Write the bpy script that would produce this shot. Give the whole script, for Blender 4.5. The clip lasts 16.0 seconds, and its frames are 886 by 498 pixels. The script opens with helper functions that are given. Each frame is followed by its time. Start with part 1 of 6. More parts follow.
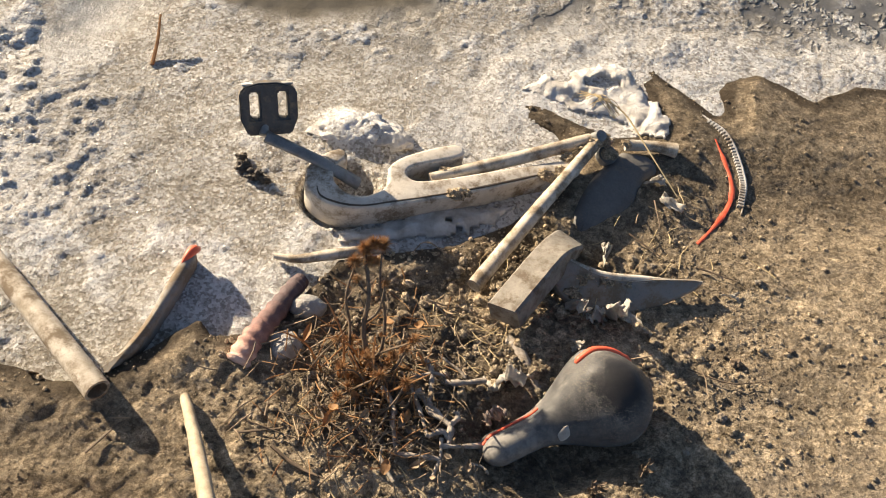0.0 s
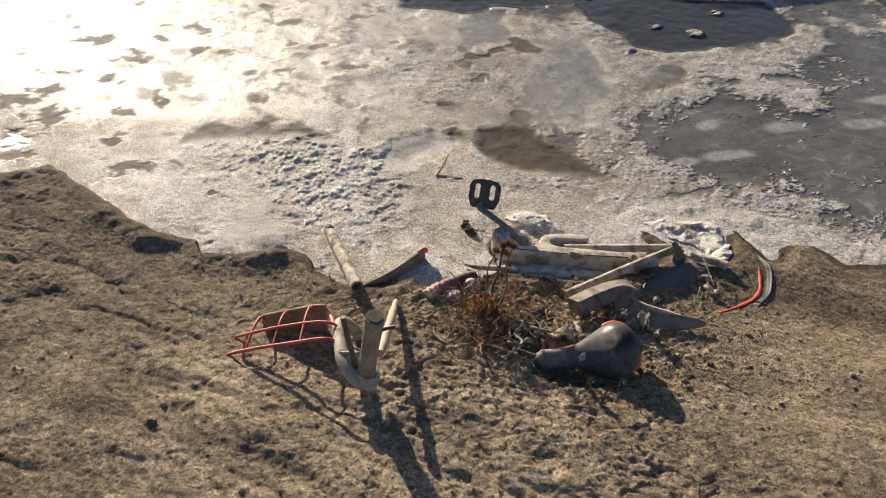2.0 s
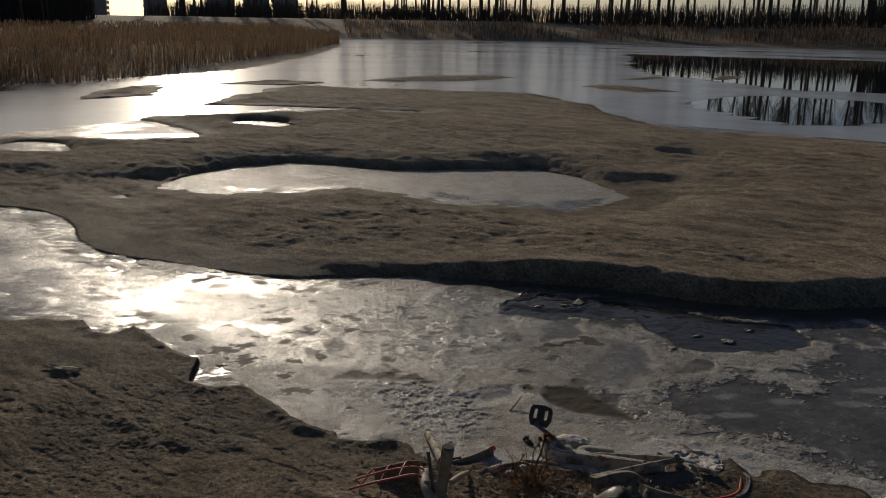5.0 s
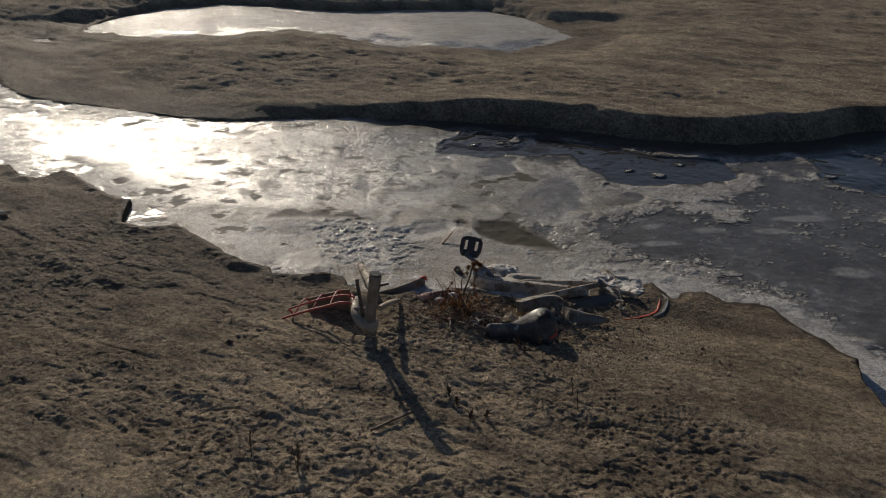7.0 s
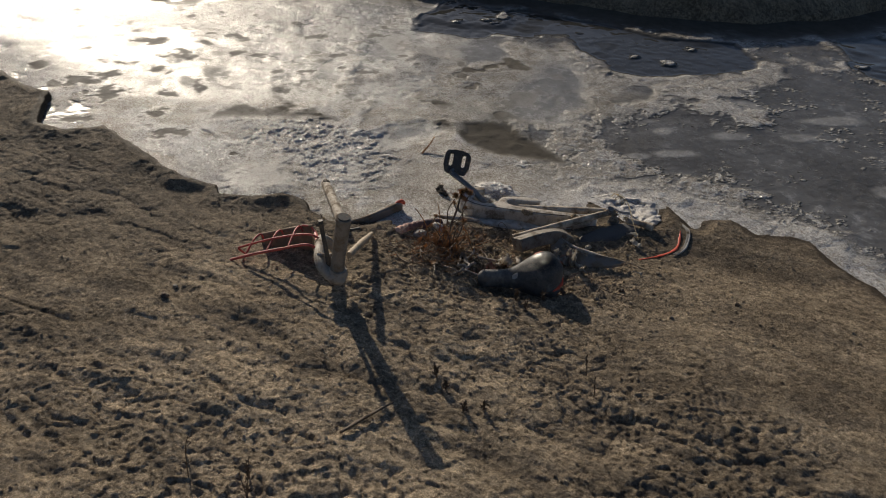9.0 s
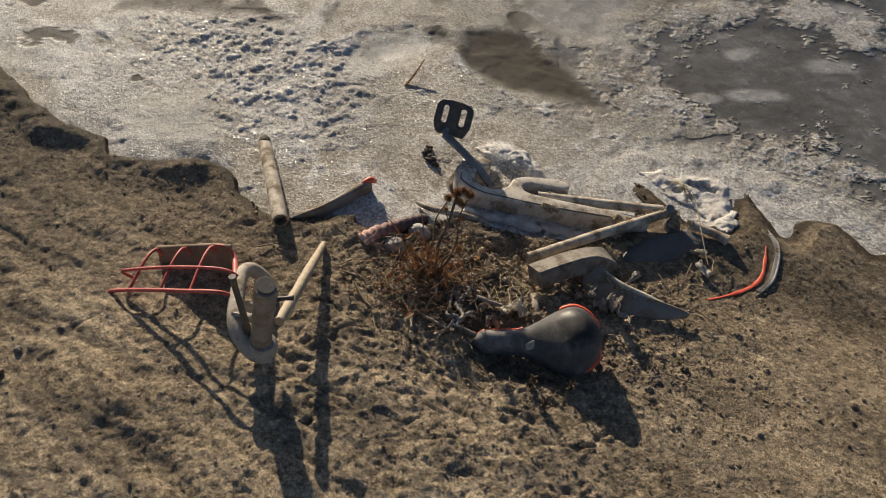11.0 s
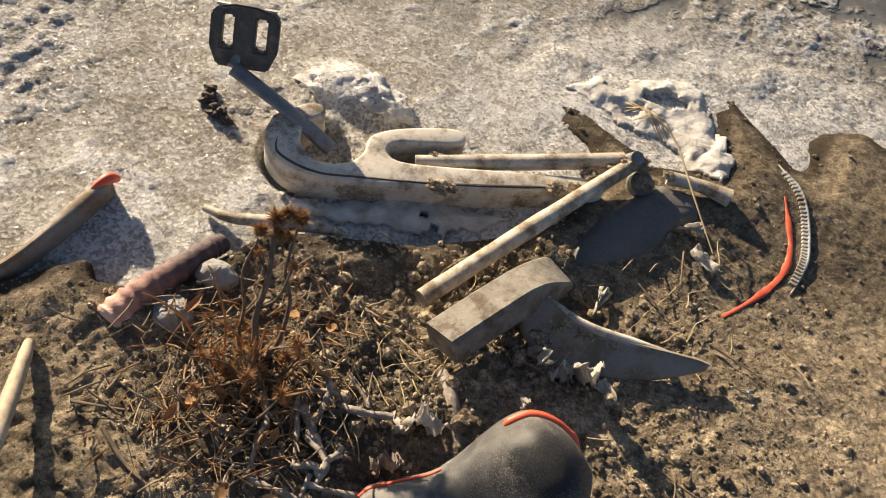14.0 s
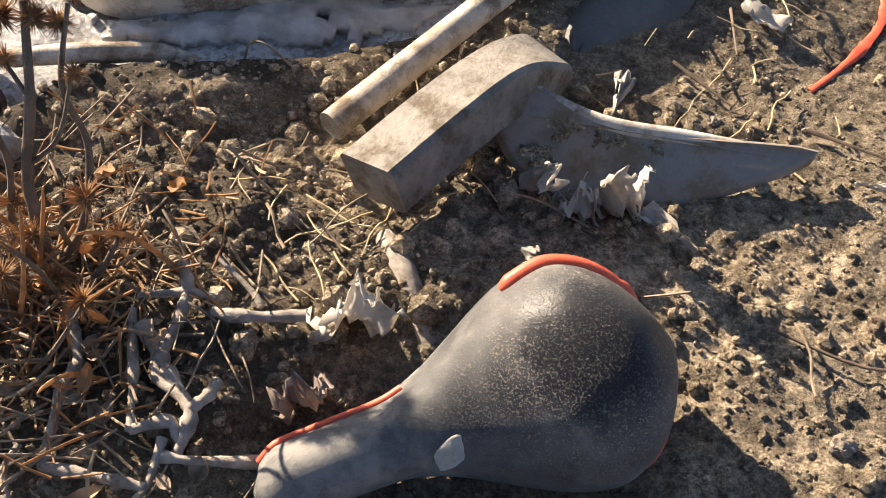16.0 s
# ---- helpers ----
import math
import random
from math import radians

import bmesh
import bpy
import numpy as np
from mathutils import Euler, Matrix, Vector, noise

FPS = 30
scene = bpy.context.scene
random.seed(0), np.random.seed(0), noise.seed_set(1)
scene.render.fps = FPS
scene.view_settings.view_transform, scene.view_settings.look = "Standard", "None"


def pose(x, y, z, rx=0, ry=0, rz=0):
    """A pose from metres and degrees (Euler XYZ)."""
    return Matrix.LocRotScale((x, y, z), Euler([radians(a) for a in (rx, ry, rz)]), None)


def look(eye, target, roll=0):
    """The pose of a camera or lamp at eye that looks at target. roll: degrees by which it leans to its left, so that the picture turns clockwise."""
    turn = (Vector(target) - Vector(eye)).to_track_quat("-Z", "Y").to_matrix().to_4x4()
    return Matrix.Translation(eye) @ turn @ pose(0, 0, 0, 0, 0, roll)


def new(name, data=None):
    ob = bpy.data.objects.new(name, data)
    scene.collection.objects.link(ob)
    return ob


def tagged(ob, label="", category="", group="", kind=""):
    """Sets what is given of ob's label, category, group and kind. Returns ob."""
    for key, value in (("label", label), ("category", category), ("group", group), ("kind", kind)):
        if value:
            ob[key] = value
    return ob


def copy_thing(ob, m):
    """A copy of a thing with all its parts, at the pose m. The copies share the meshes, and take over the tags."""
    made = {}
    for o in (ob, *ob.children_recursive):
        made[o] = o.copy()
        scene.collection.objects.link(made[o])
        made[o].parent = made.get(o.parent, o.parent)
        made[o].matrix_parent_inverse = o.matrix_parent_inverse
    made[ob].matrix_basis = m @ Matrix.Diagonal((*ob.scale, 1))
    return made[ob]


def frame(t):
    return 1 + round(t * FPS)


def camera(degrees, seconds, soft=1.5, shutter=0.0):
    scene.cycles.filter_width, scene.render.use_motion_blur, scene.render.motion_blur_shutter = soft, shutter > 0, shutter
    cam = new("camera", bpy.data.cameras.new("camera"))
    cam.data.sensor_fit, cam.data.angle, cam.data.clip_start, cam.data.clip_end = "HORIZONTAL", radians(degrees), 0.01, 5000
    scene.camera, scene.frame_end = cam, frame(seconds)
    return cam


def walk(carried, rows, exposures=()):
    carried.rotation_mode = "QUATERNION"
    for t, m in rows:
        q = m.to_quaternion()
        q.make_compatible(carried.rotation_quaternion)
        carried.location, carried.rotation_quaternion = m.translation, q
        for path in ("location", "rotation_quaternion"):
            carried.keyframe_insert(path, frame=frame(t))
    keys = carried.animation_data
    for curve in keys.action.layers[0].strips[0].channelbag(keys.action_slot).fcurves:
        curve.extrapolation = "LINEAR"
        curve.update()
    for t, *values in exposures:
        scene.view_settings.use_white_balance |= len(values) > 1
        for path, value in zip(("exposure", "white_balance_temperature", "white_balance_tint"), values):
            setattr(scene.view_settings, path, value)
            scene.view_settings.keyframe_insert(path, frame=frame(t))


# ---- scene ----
cam = camera(53.8, 16.0, soft=1.0)
PATH = [
    (0, (0.130, 0.175, 1.234), (0.238, 0.997, -0.017), 13.89),
    (0.5, (0.253, -0.099, 1.339), (0.221, 0.834, 0.165), 6.01),
    (1, (0.423, -0.339, 1.443), (0.238, 0.632, 0.316), -0.3),
    (1.5, (0.635, -0.595, 1.563), (0.255, 0.421, 0.527), 0.05),
    (2, (0.783, -0.869, 1.637), (0.259, 0.181, 0.703), 1.25),
    (2.5, (0.968, -1.071, 1.699), (0.340, 0.018, 0.880), 2.64),
    (3, (1.282, -1.299, 1.722), (0.490, -0.199, 1.077), 2.67),
    (3.5, (1.436, -1.489, 1.764), (0.580, -0.365, 1.261), 0.44),
    (3.7, (1.447, -1.555, 1.762), (0.593, -0.409, 1.305), -0.11),
    (5.8, (1.653, -1.922, 1.687), (0.804, -0.742, 1.315), 1.26),
    (6, (1.658, -1.908, 1.680), (0.824, -0.733, 1.265), 1.12),
    (6.5, (1.660, -1.865, 1.655), (0.879, -0.702, 1.118), 0.99),
    (7, (1.680, -1.844, 1.653), (0.943, -0.690, 1.040), 1.16),
    (7.5, (1.693, -1.817, 1.654), (0.981, -0.668, 1.007), 0.88),
    (8, (1.620, -1.735, 1.640), (0.939, -0.584, 0.960), 2.11),
    (8.5, (1.420, -1.546, 1.641), (0.776, -0.419, 0.890), 2.8),
    (9, (1.288, -1.329, 1.623), (0.670, -0.247, 0.789), 2.91),
    (9.2, (1.248, -1.203, 1.606), (0.628, -0.138, 0.751), 3.25),
    (11.3, (0.660, -0.265, 1.503), (0.197, 0.606, 0.373), 7.52),
    (11.5, (0.618, -0.168, 1.491), (0.145, 0.677, 0.346), 7.31),
    (12, (0.514, -0.014, 1.450), (0.103, 0.776, 0.243), 8.94),
    (12.5, (0.368, 0.101, 1.432), (0.112, 0.906, 0.193), 14.31),
    (13, (0.311, 0.163, 1.401), (0.166, 0.982, 0.152), 17.53),
    (13.5, (0.328, 0.252, 1.311), (0.230, 1.050, 0.046), 18.36),
    (14, (0.349, 0.352, 1.035), (0.267, 1.151, -0.232), 16.18),
    (14.5, (0.378, 0.394, 0.808), (0.306, 1.212, -0.447), 11.98),
    (15, (0.381, 0.403, 0.693), (0.320, 1.220, -0.564), 10.21),
    (15.5, (0.393, 0.438, 0.648), (0.348, 1.222, -0.630), 9.64),
    (16, (0.399, 0.482, 0.597), (0.374, 1.243, -0.696), 9.85),
]
EXPOSURES = [(0.0, 1.4, 6850, 10), (1.5, 1.2, 6650, 10), (2.5, 0.5, 6350, 10), (3.0, 0.25, 6300, 10), (3.5, -0.18, 6300, 10), (5.8, -1.4, 6150, 11), (6.5, -0.86, 6050, 10), (7.0, -0.68, 6050, 10), (8.0, -0.3, 6050, 10), (9.0, -0.2, 6150, 10), (11.3, 0.55, 6550, 9), (13.0, 0.9, 6800, 10), (15.0, 1.45, 7000, 10), (15.5, 1.6, 6600, 11), (16.0, 1.75, 6550, 13)]
import mathutils

walk(cam, [(t, look(eye, target, roll)) for t, eye, target, roll in PATH], EXPOSURES)

# ---- sky and sun ----
SUN_DIR = Vector((-0.793, 0.609, 0.0)).normalized()
SUN_ELEV = radians(16.0)
world = bpy.data.worlds.new("winter_sky")
scene.world = world
world.use_nodes = True
wn = world.node_tree.nodes
sky = wn.new("ShaderNodeTexSky")
sky.sky_type = 'NISHITA'
sky.sun_disc = False
sky.sun_elevation = SUN_ELEV
sky.sun_rotation = math.atan2(SUN_DIR.x, SUN_DIR.y)
sky.air_density = 0.6
sky.dust_density = 0.8
sky.ozone_density = 1.0
wn["Background"].inputs["Strength"].default_value = 0.07
world.node_tree.links.new(sky.outputs[0], wn["Background"].inputs["Color"])
sun_data = bpy.data.lights.new("sun", 'SUN')
sun_data.energy = 5.0
sun_data.angle = radians(0.6)
sun_data.color = (1.0, 0.85, 0.65)
sun = new("sun", sun_data)
to_sun = SUN_DIR * math.cos(SUN_ELEV) + Vector((0, 0, math.sin(SUN_ELEV)))
sun.matrix_world = to_sun.to_track_quat("Z", "Y").to_matrix().to_4x4()


# ---- noise and plan helpers ----
def lattice(ix, iy, seed):
    h = (ix.astype(np.int64) * 374761393 + iy.astype(np.int64) * 668265263 + seed * 1442695041) & 0x7FFFFFFF
    h = ((h ^ (h >> 13)) * 1274126177) & 0x7FFFFFFF
    return ((h ^ (h >> 16)) & 0xFFFF) / 65535.0


def vnoise(x, y, seed=0):
    ix, iy = np.floor(x), np.floor(y)
    fx, fy = x - ix, y - iy
    fx, fy = fx * fx * fx * (fx * (fx * 6 - 15) + 10), fy * fy * fy * (fy * (fy * 6 - 15) + 10)
    a, b = lattice(ix, iy, seed), lattice(ix + 1, iy, seed)
    c, d = lattice(ix, iy + 1, seed), lattice(ix + 1, iy + 1, seed)
    return (a + (b - a) * fx) * (1 - fy) + (c + (d - c) * fx) * fy


def fbm(x, y, seed=0, octaves=4, gain=0.5):
    """Fractal noise, about -1 to 1."""
    total, amp, norm = 0.0, 1.0, 0.0
    for k in range(octaves):
        c, s = math.cos(0.7 * k), math.sin(0.7 * k)
        total = total + amp * (2 * vnoise((c * x - s * y) * 2 ** k + 17.3 * k, (s * x + c * y) * 2 ** k - 9.1 * k, seed + k) - 1)
        norm += amp
        amp *= gain
    return total / norm


def smooth(a, b, v):
    t = np.clip((v - a) / (b - a), 0, 1)
    return t * t * (3 - 2 * t)


def signed(poly, x, y):
    """Distance to a closed outline in plan, positive inside."""
    best = np.full(x.shape, 1e9)
    inside = np.zeros(x.shape, bool)
    for (ax, ay), (bx, by) in zip(poly, poly[1:] + poly[:1]):
        ex, ey = bx - ax, by - ay
        t = np.clip(((x - ax) * ex + (y - ay) * ey) / (ex * ex + ey * ey + 1e-12), 0, 1)
        best = np.minimum(best, (x - ax - t * ex) ** 2 + (y - ay - t * ey) ** 2)
        with np.errstate(divide="ignore", invalid="ignore"):
            cross = ((ay > y) != (by > y)) & (x < (bx - ax) * (y - ay) / (by - ay) + ax)
        inside ^= cross
    return np.where(inside, 1, -1) * np.sqrt(best)


# ---- the plan: shores of the frozen channel, the pool and the lagoon ----
NEAR_SHORE = [(-40, -14), (-14, -4.8), (-8, -2.0), (-5.0, -0.35), (-3.9, 0.2), (-3.2, 0.52), (-3.1, 0.63), (-2.96, 0.72), (-2.88, 0.79), (-2.66, 0.72), (-2.58, 0.75), (-2.6, 0.89),
              (-2.49, 0.9), (-2.26, 0.84), (-2.05, 0.8), (-1.91, 0.82), (-1.78, 0.68), (-1.69, 0.59), (-1.58, 0.61), (-1.53, 0.65), (-1.48, 0.73), (-1.33, 0.7), (-1.15, 0.66), (-1.03, 0.63),
              (-0.92, 0.625), (-0.79, 0.65), (-0.74, 0.61), (-0.66, 0.635), (-0.58, 0.7), (-0.54, 0.72), (-0.48, 0.73), (-0.42, 0.72), (-0.38, 0.69), (-0.33, 0.675), (-0.3, 0.67), (-0.27, 0.68),
              (-0.21, 0.71), (-0.16, 0.76), (-0.12, 0.79), (-0.09, 0.765), (-0.05, 0.77), (0.0, 0.83), (0.03, 0.88), (0.05, 0.925), (0.16, 0.955), (0.23, 0.98),
              (0.33, 1.05), (0.40, 1.12), (0.44, 1.2), (0.41, 1.255), (0.35, 1.285)]
RIGHT_SHORE = [(0.30, 1.335), (0.345, 1.375), (0.40, 1.35), (0.465, 1.31), (0.53, 1.285), (0.585, 1.30), (0.60, 1.36), (0.585, 1.43), (0.605, 1.475), (0.64, 1.49), (0.668, 1.46), (0.705, 1.43), (0.75, 1.39), (0.745, 1.45),
               (0.79, 1.515), (0.86, 1.515), (0.95, 1.45), (1.05, 1.505), (1.12, 1.51), (1.21, 1.43), (1.3, 1.37), (1.36, 1.35), (1.43, 1.26), (1.5, 1.22), (1.53, 1.1), (1.6, 0.93), (1.7, 0.8), (1.9, 0.45),
               (2.3, -0.2), (3.4, -0.9), (6, -2.2), (16, -6), (60, -20)]
FAR_EDGE = [(60, -6), (16, 5), (6, 5.6), (3.0, 5.4), (1.6, 4.95), (1.2, 4.8), (0.98, 4.62), (0.83, 4.35), (0.69, 4.1), (0.4, 3.78), (0.1, 3.58), (-0.25, 3.44), (-0.6, 3.40), (-0.98, 3.29), (-1.35, 3.14), (-1.7, 2.96),
            (-2.0, 2.74), (-2.32, 2.45), (-2.61, 2.19), (-2.79, 2.1), (-2.99, 2.03), (-3.47, 1.92), (-3.96, 1.78), (-4.37, 1.74), (-4.75, 1.85), (-5.13, 2.06), (-5.49, 2.2), (-5.92, 2.24), (-6.28, 2.17),
            (-7.4, 1.7), (-12, -0.8), (-40, -10)]
CHANNEL = NEAR_SHORE + RIGHT_SHORE + FAR_EDGE
POOL = [(-6.04, 3.54), (-6.24, 3.81), (-6.52, 4.41), (-6.62, 5.16), (-6.42, 5.71), (-5.92, 5.99), (-5.4, 6.04), (-4.91, 6.31), (-4.61, 6.59), (-4.09, 7.06), (-3.83, 7.42), (-3.52, 7.3), (-3.06, 7.16),
        (-2.6, 6.83), (-2.12, 6.45), (-2.13, 5.89), (-2.22, 5.59), (-2.26, 5.31), (-2.64, 5.22), (-2.98, 5.15), (-3.23, 5.01), (-3.59, 5.08), (-4.31, 5.08), (-4.55, 5.0), (-4.9, 4.42), (-5.26, 3.98),
        (-5.49, 3.73), (-5.79, 3.76)]
LAGOON = [(-22, -5), (-10.8, 3.12), (-11.01, 4.73), (-10.74, 5.09), (-10.29, 5.53), (-9.53, 5.72), (-9.21, 6.03), (-9.11, 6.4), (-9.42, 6.78), (-10.19, 7.08), (-10.98, 7.22), (-11.84, 7.4),
          (-11.88, 7.89), (-11.77, 8.29), (-11.22, 8.87), (-11.03, 9.53), (-10.54, 10.69), (-9.79, 11.34), (-8.96, 11.72), (-9.24, 12.09), (-10.65, 11.63), (-11.69, 11.05), (-12.74, 10.46), (-13.38, 9.96),
          (-13.82, 10.91), (-14.85, 12.12), (-14.82, 12.97), (-15.9, 14.05), (-15.47, 15.59), (-13.8, 15.99), (-11.63, 17.06), (-10.33, 17.74), (-9.08, 17.29), (-8.04, 16.11), (-7.46, 16.1), (-6.14, 14.38),
          (-4.96, 13.37), (-4.06, 12.76), (-3.36, 12.77), (-2.6, 12.76), (-2.0, 12.85), (-1.34, 13.0), (-0.63, 13.04), (0.33, 13.44), (4, 14.5), (20, 18), (80, 30), (160, 40), (160, 110), (60, 96), (0, 87),
          (-13, 86.5), (-21, 85), (-34, 88.6), (-46, 86.5), (-55, 78), (-64, 69), (-42.7, 45.8), (-32.9, 33.5), (-26.8, 25.1), (-23.3, 19.6), (-22.4, 16.5), (-21.9, 14), (-21.2, 11.8), (-21.1, 10.2), (-20, 8), (-32, -1)]
ISLETS = [[(-18.0, 14.2), (-17.9, 16.4), (-16.4, 17.0), (-16.5, 15.3)], [(-16.3, 18.4), (-16.8, 21.1), (-14.7, 24.5), (-13.7, 22.3), (-14.5, 19.9)], [(-10.7, 21.5), (-10.3, 22.9), (-9.5, 22.4), (-7.7, 21.8), (-8.0, 20.5), (-9.1, 20.8)],
          [(-11.5, 25.7), (-11.3, 27.7), (-10.2, 28.1), (-10.7, 25.4)], [(-9.5, 29.0), (-9.6, 31.7), (-8.4, 30.5), (-8.7, 28.5)], [(-16.0, 8.7), (-18.1, 10.7), (-18.8, 13.1), (-15.9, 10.6)]]
PUDDLES = [((-9.8, 4.35), 0.42), ((-9.6, 8.3), 0.45), ((-6.0, 3.1), 0.05), ((-2.65, 9.4), 0.1)]
# dark thawed leads in the lagoon's ice
LEADS = [[(-6.1, 18.2), (-5.7, 22.0), (-2.1, 21.6), (6, 22), (5, 17.5), (-1.3, 16.8), (-2.0, 15.2), (-3.8, 15.6)], [(-12.7, 30.0), (-22.8, 52), (-7.7, 55), (30, 58), (26, 30), (-2.9, 26.5), (-5.3, 25.6), (-7.6, 27.5)]]
# crest of the sand bar's bank over the channel, along x
BANK_X, BANK_Z = [-7, -4.5, -3.4, -2.6, -2.0, -1.3, -0.6, 0.2, 3.0, 8.0], [0.02, 0.025, 0.035, 0.055, 0.08, 0.125, 0.165, 0.185, 0.19, 0.25]


def wobble(x, y):
    """Bends the drawn shores into crumbling edges."""
    far = np.clip(np.hypot(x, y - 1) / 6, 0.25, 6)
    return (x + far * (0.05 * fbm(x * 3 / far, y * 3 / far, 5, 3) + 0.012 * fbm(x * 16, y * 16, 7, 2)),
            y + far * (0.05 * fbm(x * 3 / far, y * 3 / far, 6, 3) + 0.012 * fbm(x * 16, y * 16, 8, 2)))


def height(x, y):
    """The ground's height: the near mud bank, the channel's bed, the sand bar and the far banks."""
    wx, wy = wobble(x, y)
    ch = signed(CHANNEL, wx, wy)
    near_side = smooth(-0.35, 0.35, 2.2 + 0.3 * np.minimum(x, 0) + 0.4 * np.maximum(x, 0) * (x < 30) - y)
    base_near = np.maximum(0.103 + 0.05 * x - 0.065 * y - 0.05 * smooth(0.45, 1.4, y), 0.035 + 0.01 * np.clip(-ch, 0, 2))
    base_near = np.minimum(base_near, 0.9) + 0.028 * smooth(0.58, 1.15, x) * smooth(1.25, 0.9, y) * smooth(0.1, 0.6, y) * smooth(3.0, 1.4, x)
    roll = 0.012 * fbm(x * 1.6, y * 1.6, 21, 3) + 0.006 * fbm(x * 6, y * 6, 24, 3)
    base_near = np.minimum(base_near, 0.009 + (0.28 + 1.8 * np.maximum(smooth(1.2, 1.0, y), smooth(0.8, 0.95, x))) * np.clip(-ch, 0, 3))
    lip_near = smooth(0.014, -0.016, ch)
    inland = smooth(-0.1, -1.6, ch)
    crest = np.interp(x, BANK_X, BANK_Z) * (1 + 0.22 * fbm(x * 2.2, y * 2.2, 36, 4))
    bar = crest * (1 - inland) + inland * (0.5 * crest + 0.075) + 0.03 * inland * fbm(x * 0.35, y * 0.35, 31, 3) + inland * 0.022 * fbm(x * 1.1 + 0.5 * y, y * 2.2, 33, 3) + smooth(0.0, -0.5, ch) * 0.008 * fbm(x * 4, y * 7, 34, 3)
    pool, lagoon = signed(POOL, wx, wy), signed(LAGOON, x + 0.16 * fbm(x * .9, y * .9, 41, 3), y + 0.16 * fbm(x * .9, y * .9, 42, 3))
    for isle in ISLETS:
        lagoon = np.minimum(lagoon, -signed(isle, x + 0.2 * fbm(x, y, 43, 2), y + 0.2 * fbm(x, y, 44, 2)))
    for (px, py), r in PUDDLES:
        pool = np.maximum(pool, r - np.hypot((x - px) * 0.6 + (y - py) * 0.35, (y - py) * 0.9))
    beyond = smooth(-0.1, 0.5, -0.61 * (x + 4.3) + 0.79 * (y - 5.5))
    bar = bar + 0.06 * beyond * smooth(-0.1, -0.5, pool) * smooth(-3.0, -1.2, pool) * smooth(-2.2, -3.4, x)
    bar = np.minimum(bar, 0.010 + (0.13 + 0.06 * beyond) * smooth(0.0, 1.0, -pool / (1.3 - 0.95 * beyond)))
    bar = bar - 0.09 * smooth(-0.03, 0.06, pool)
    bar = np.minimum(bar, 0.012 + 0.15 * smooth(0.0, -1.3, lagoon)) - 0.08 * smooth(-0.04, 0.1, lagoon)
    foot = smooth(0.03, -0.02, ch)
    lip_far = smooth(0.0, 1.0, (0.01 - ch) / (0.14 + 0.25 * smooth(-1.5, -3.5, x) + 0.10 * fbm(x * 2.5, y * 2.5, 37, 3)))
    z = near_side * ((base_near + roll) * lip_near - 0.10 * (1 - lip_near)) + (1 - near_side) * (bar * lip_far + 0.008 * foot - 0.10 * (1 - foot))
    away = np.hypot(x - 2, y + 2)
    shore = np.clip(-lagoon, 0, 90) * (away > 16)
    bank = smooth(15, 20, away) * smooth(-3, 0, -x - 0.9 * y - 3 + 0.0 * y) + smooth(45, 60, away)
    bank = np.clip(bank, 0, 1) * (x < 60)
    z = z + bank * 0.55 * smooth(0.2, 6, shore) * smooth(18, 30, away) * (1 + 0.2 * fbm(x * .12, y * .12, 51, 3))
    z = z + 1.5 * smooth(52, 75, y) * smooth(2, 28, shore) * smooth(40, 60, away)
    return z


# ---- materials ----
def material(name):
    m = bpy.data.materials.new(name)
    m.use_nodes = True
    return m, m.node_tree.nodes, m.node_tree.links, m.node_tree.nodes["Principled BSDF"]


def noise_node(n, l, scale, detail=6, rough=0.6, coord=None):
    t = n.new("ShaderNodeTexNoise")
    t.inputs["Scale"].default_value, t.inputs["Detail"].default_value, t.inputs["Roughness"].default_value = scale, detail, rough
    if coord is not None:
        l.new(coord, t.inputs["Vector"])
    return t.outputs["Fac"]


def ramp(n, l, fac, stops):
    r = n.new("ShaderNodeValToRGB")
    while len(r.color_ramp.elements) < len(stops):
        r.color_ramp.elements.new(0.5)
    for e, (p, c) in zip(r.color_ramp.elements, stops):
        e.position, e.color = p, (c, c, c, 1) if isinstance(c, (int, float)) else (*c, 1)
    l.new(fac, r.inputs["Fac"])
    return r.outputs["Color"]


def mix(n, l, fac, a, b, blend='MIX'):
    m = n.new("ShaderNodeMix")
    m.data_type, m.blend_type = 'RGBA', blend
    for key, v in ((0, fac), (6, a), (7, b)):
        if isinstance(v, (int, float)):
            m.inputs[key].default_value = v if key == 0 else (v, v, v, 1)
        elif isinstance(v, tuple):
            m.inputs[key].default_value = (*v, 1)
        else:
            l.new(v, m.inputs[key])
    return m.outputs[2]


def calc(n, l, op, a, b=0.0):
    m = n.new("ShaderNodeMath")
    m.operation = op
    for i, v in enumerate((a, b)):
        if isinstance(v, (int, float)):
            m.inputs[i].default_value = v
        else:
            l.new(v, m.inputs[i])
    return m.outputs[0]


def bump(n, l, heights, bsdf):
    """heights: (socket, strength, metres) chained into one normal."""
    last = None
    for h, strength, dist in heights:
        b = n.new("ShaderNodeBump")
        b.inputs["Strength"].default_value, b.inputs["Distance"].default_value = strength, dist
        l.new(h, b.inputs["Height"])
        if last is not None:
            l.new(last, b.inputs["Normal"])
        last = b.outputs["Normal"]
    l.new(last, bsdf.inputs["Normal"])


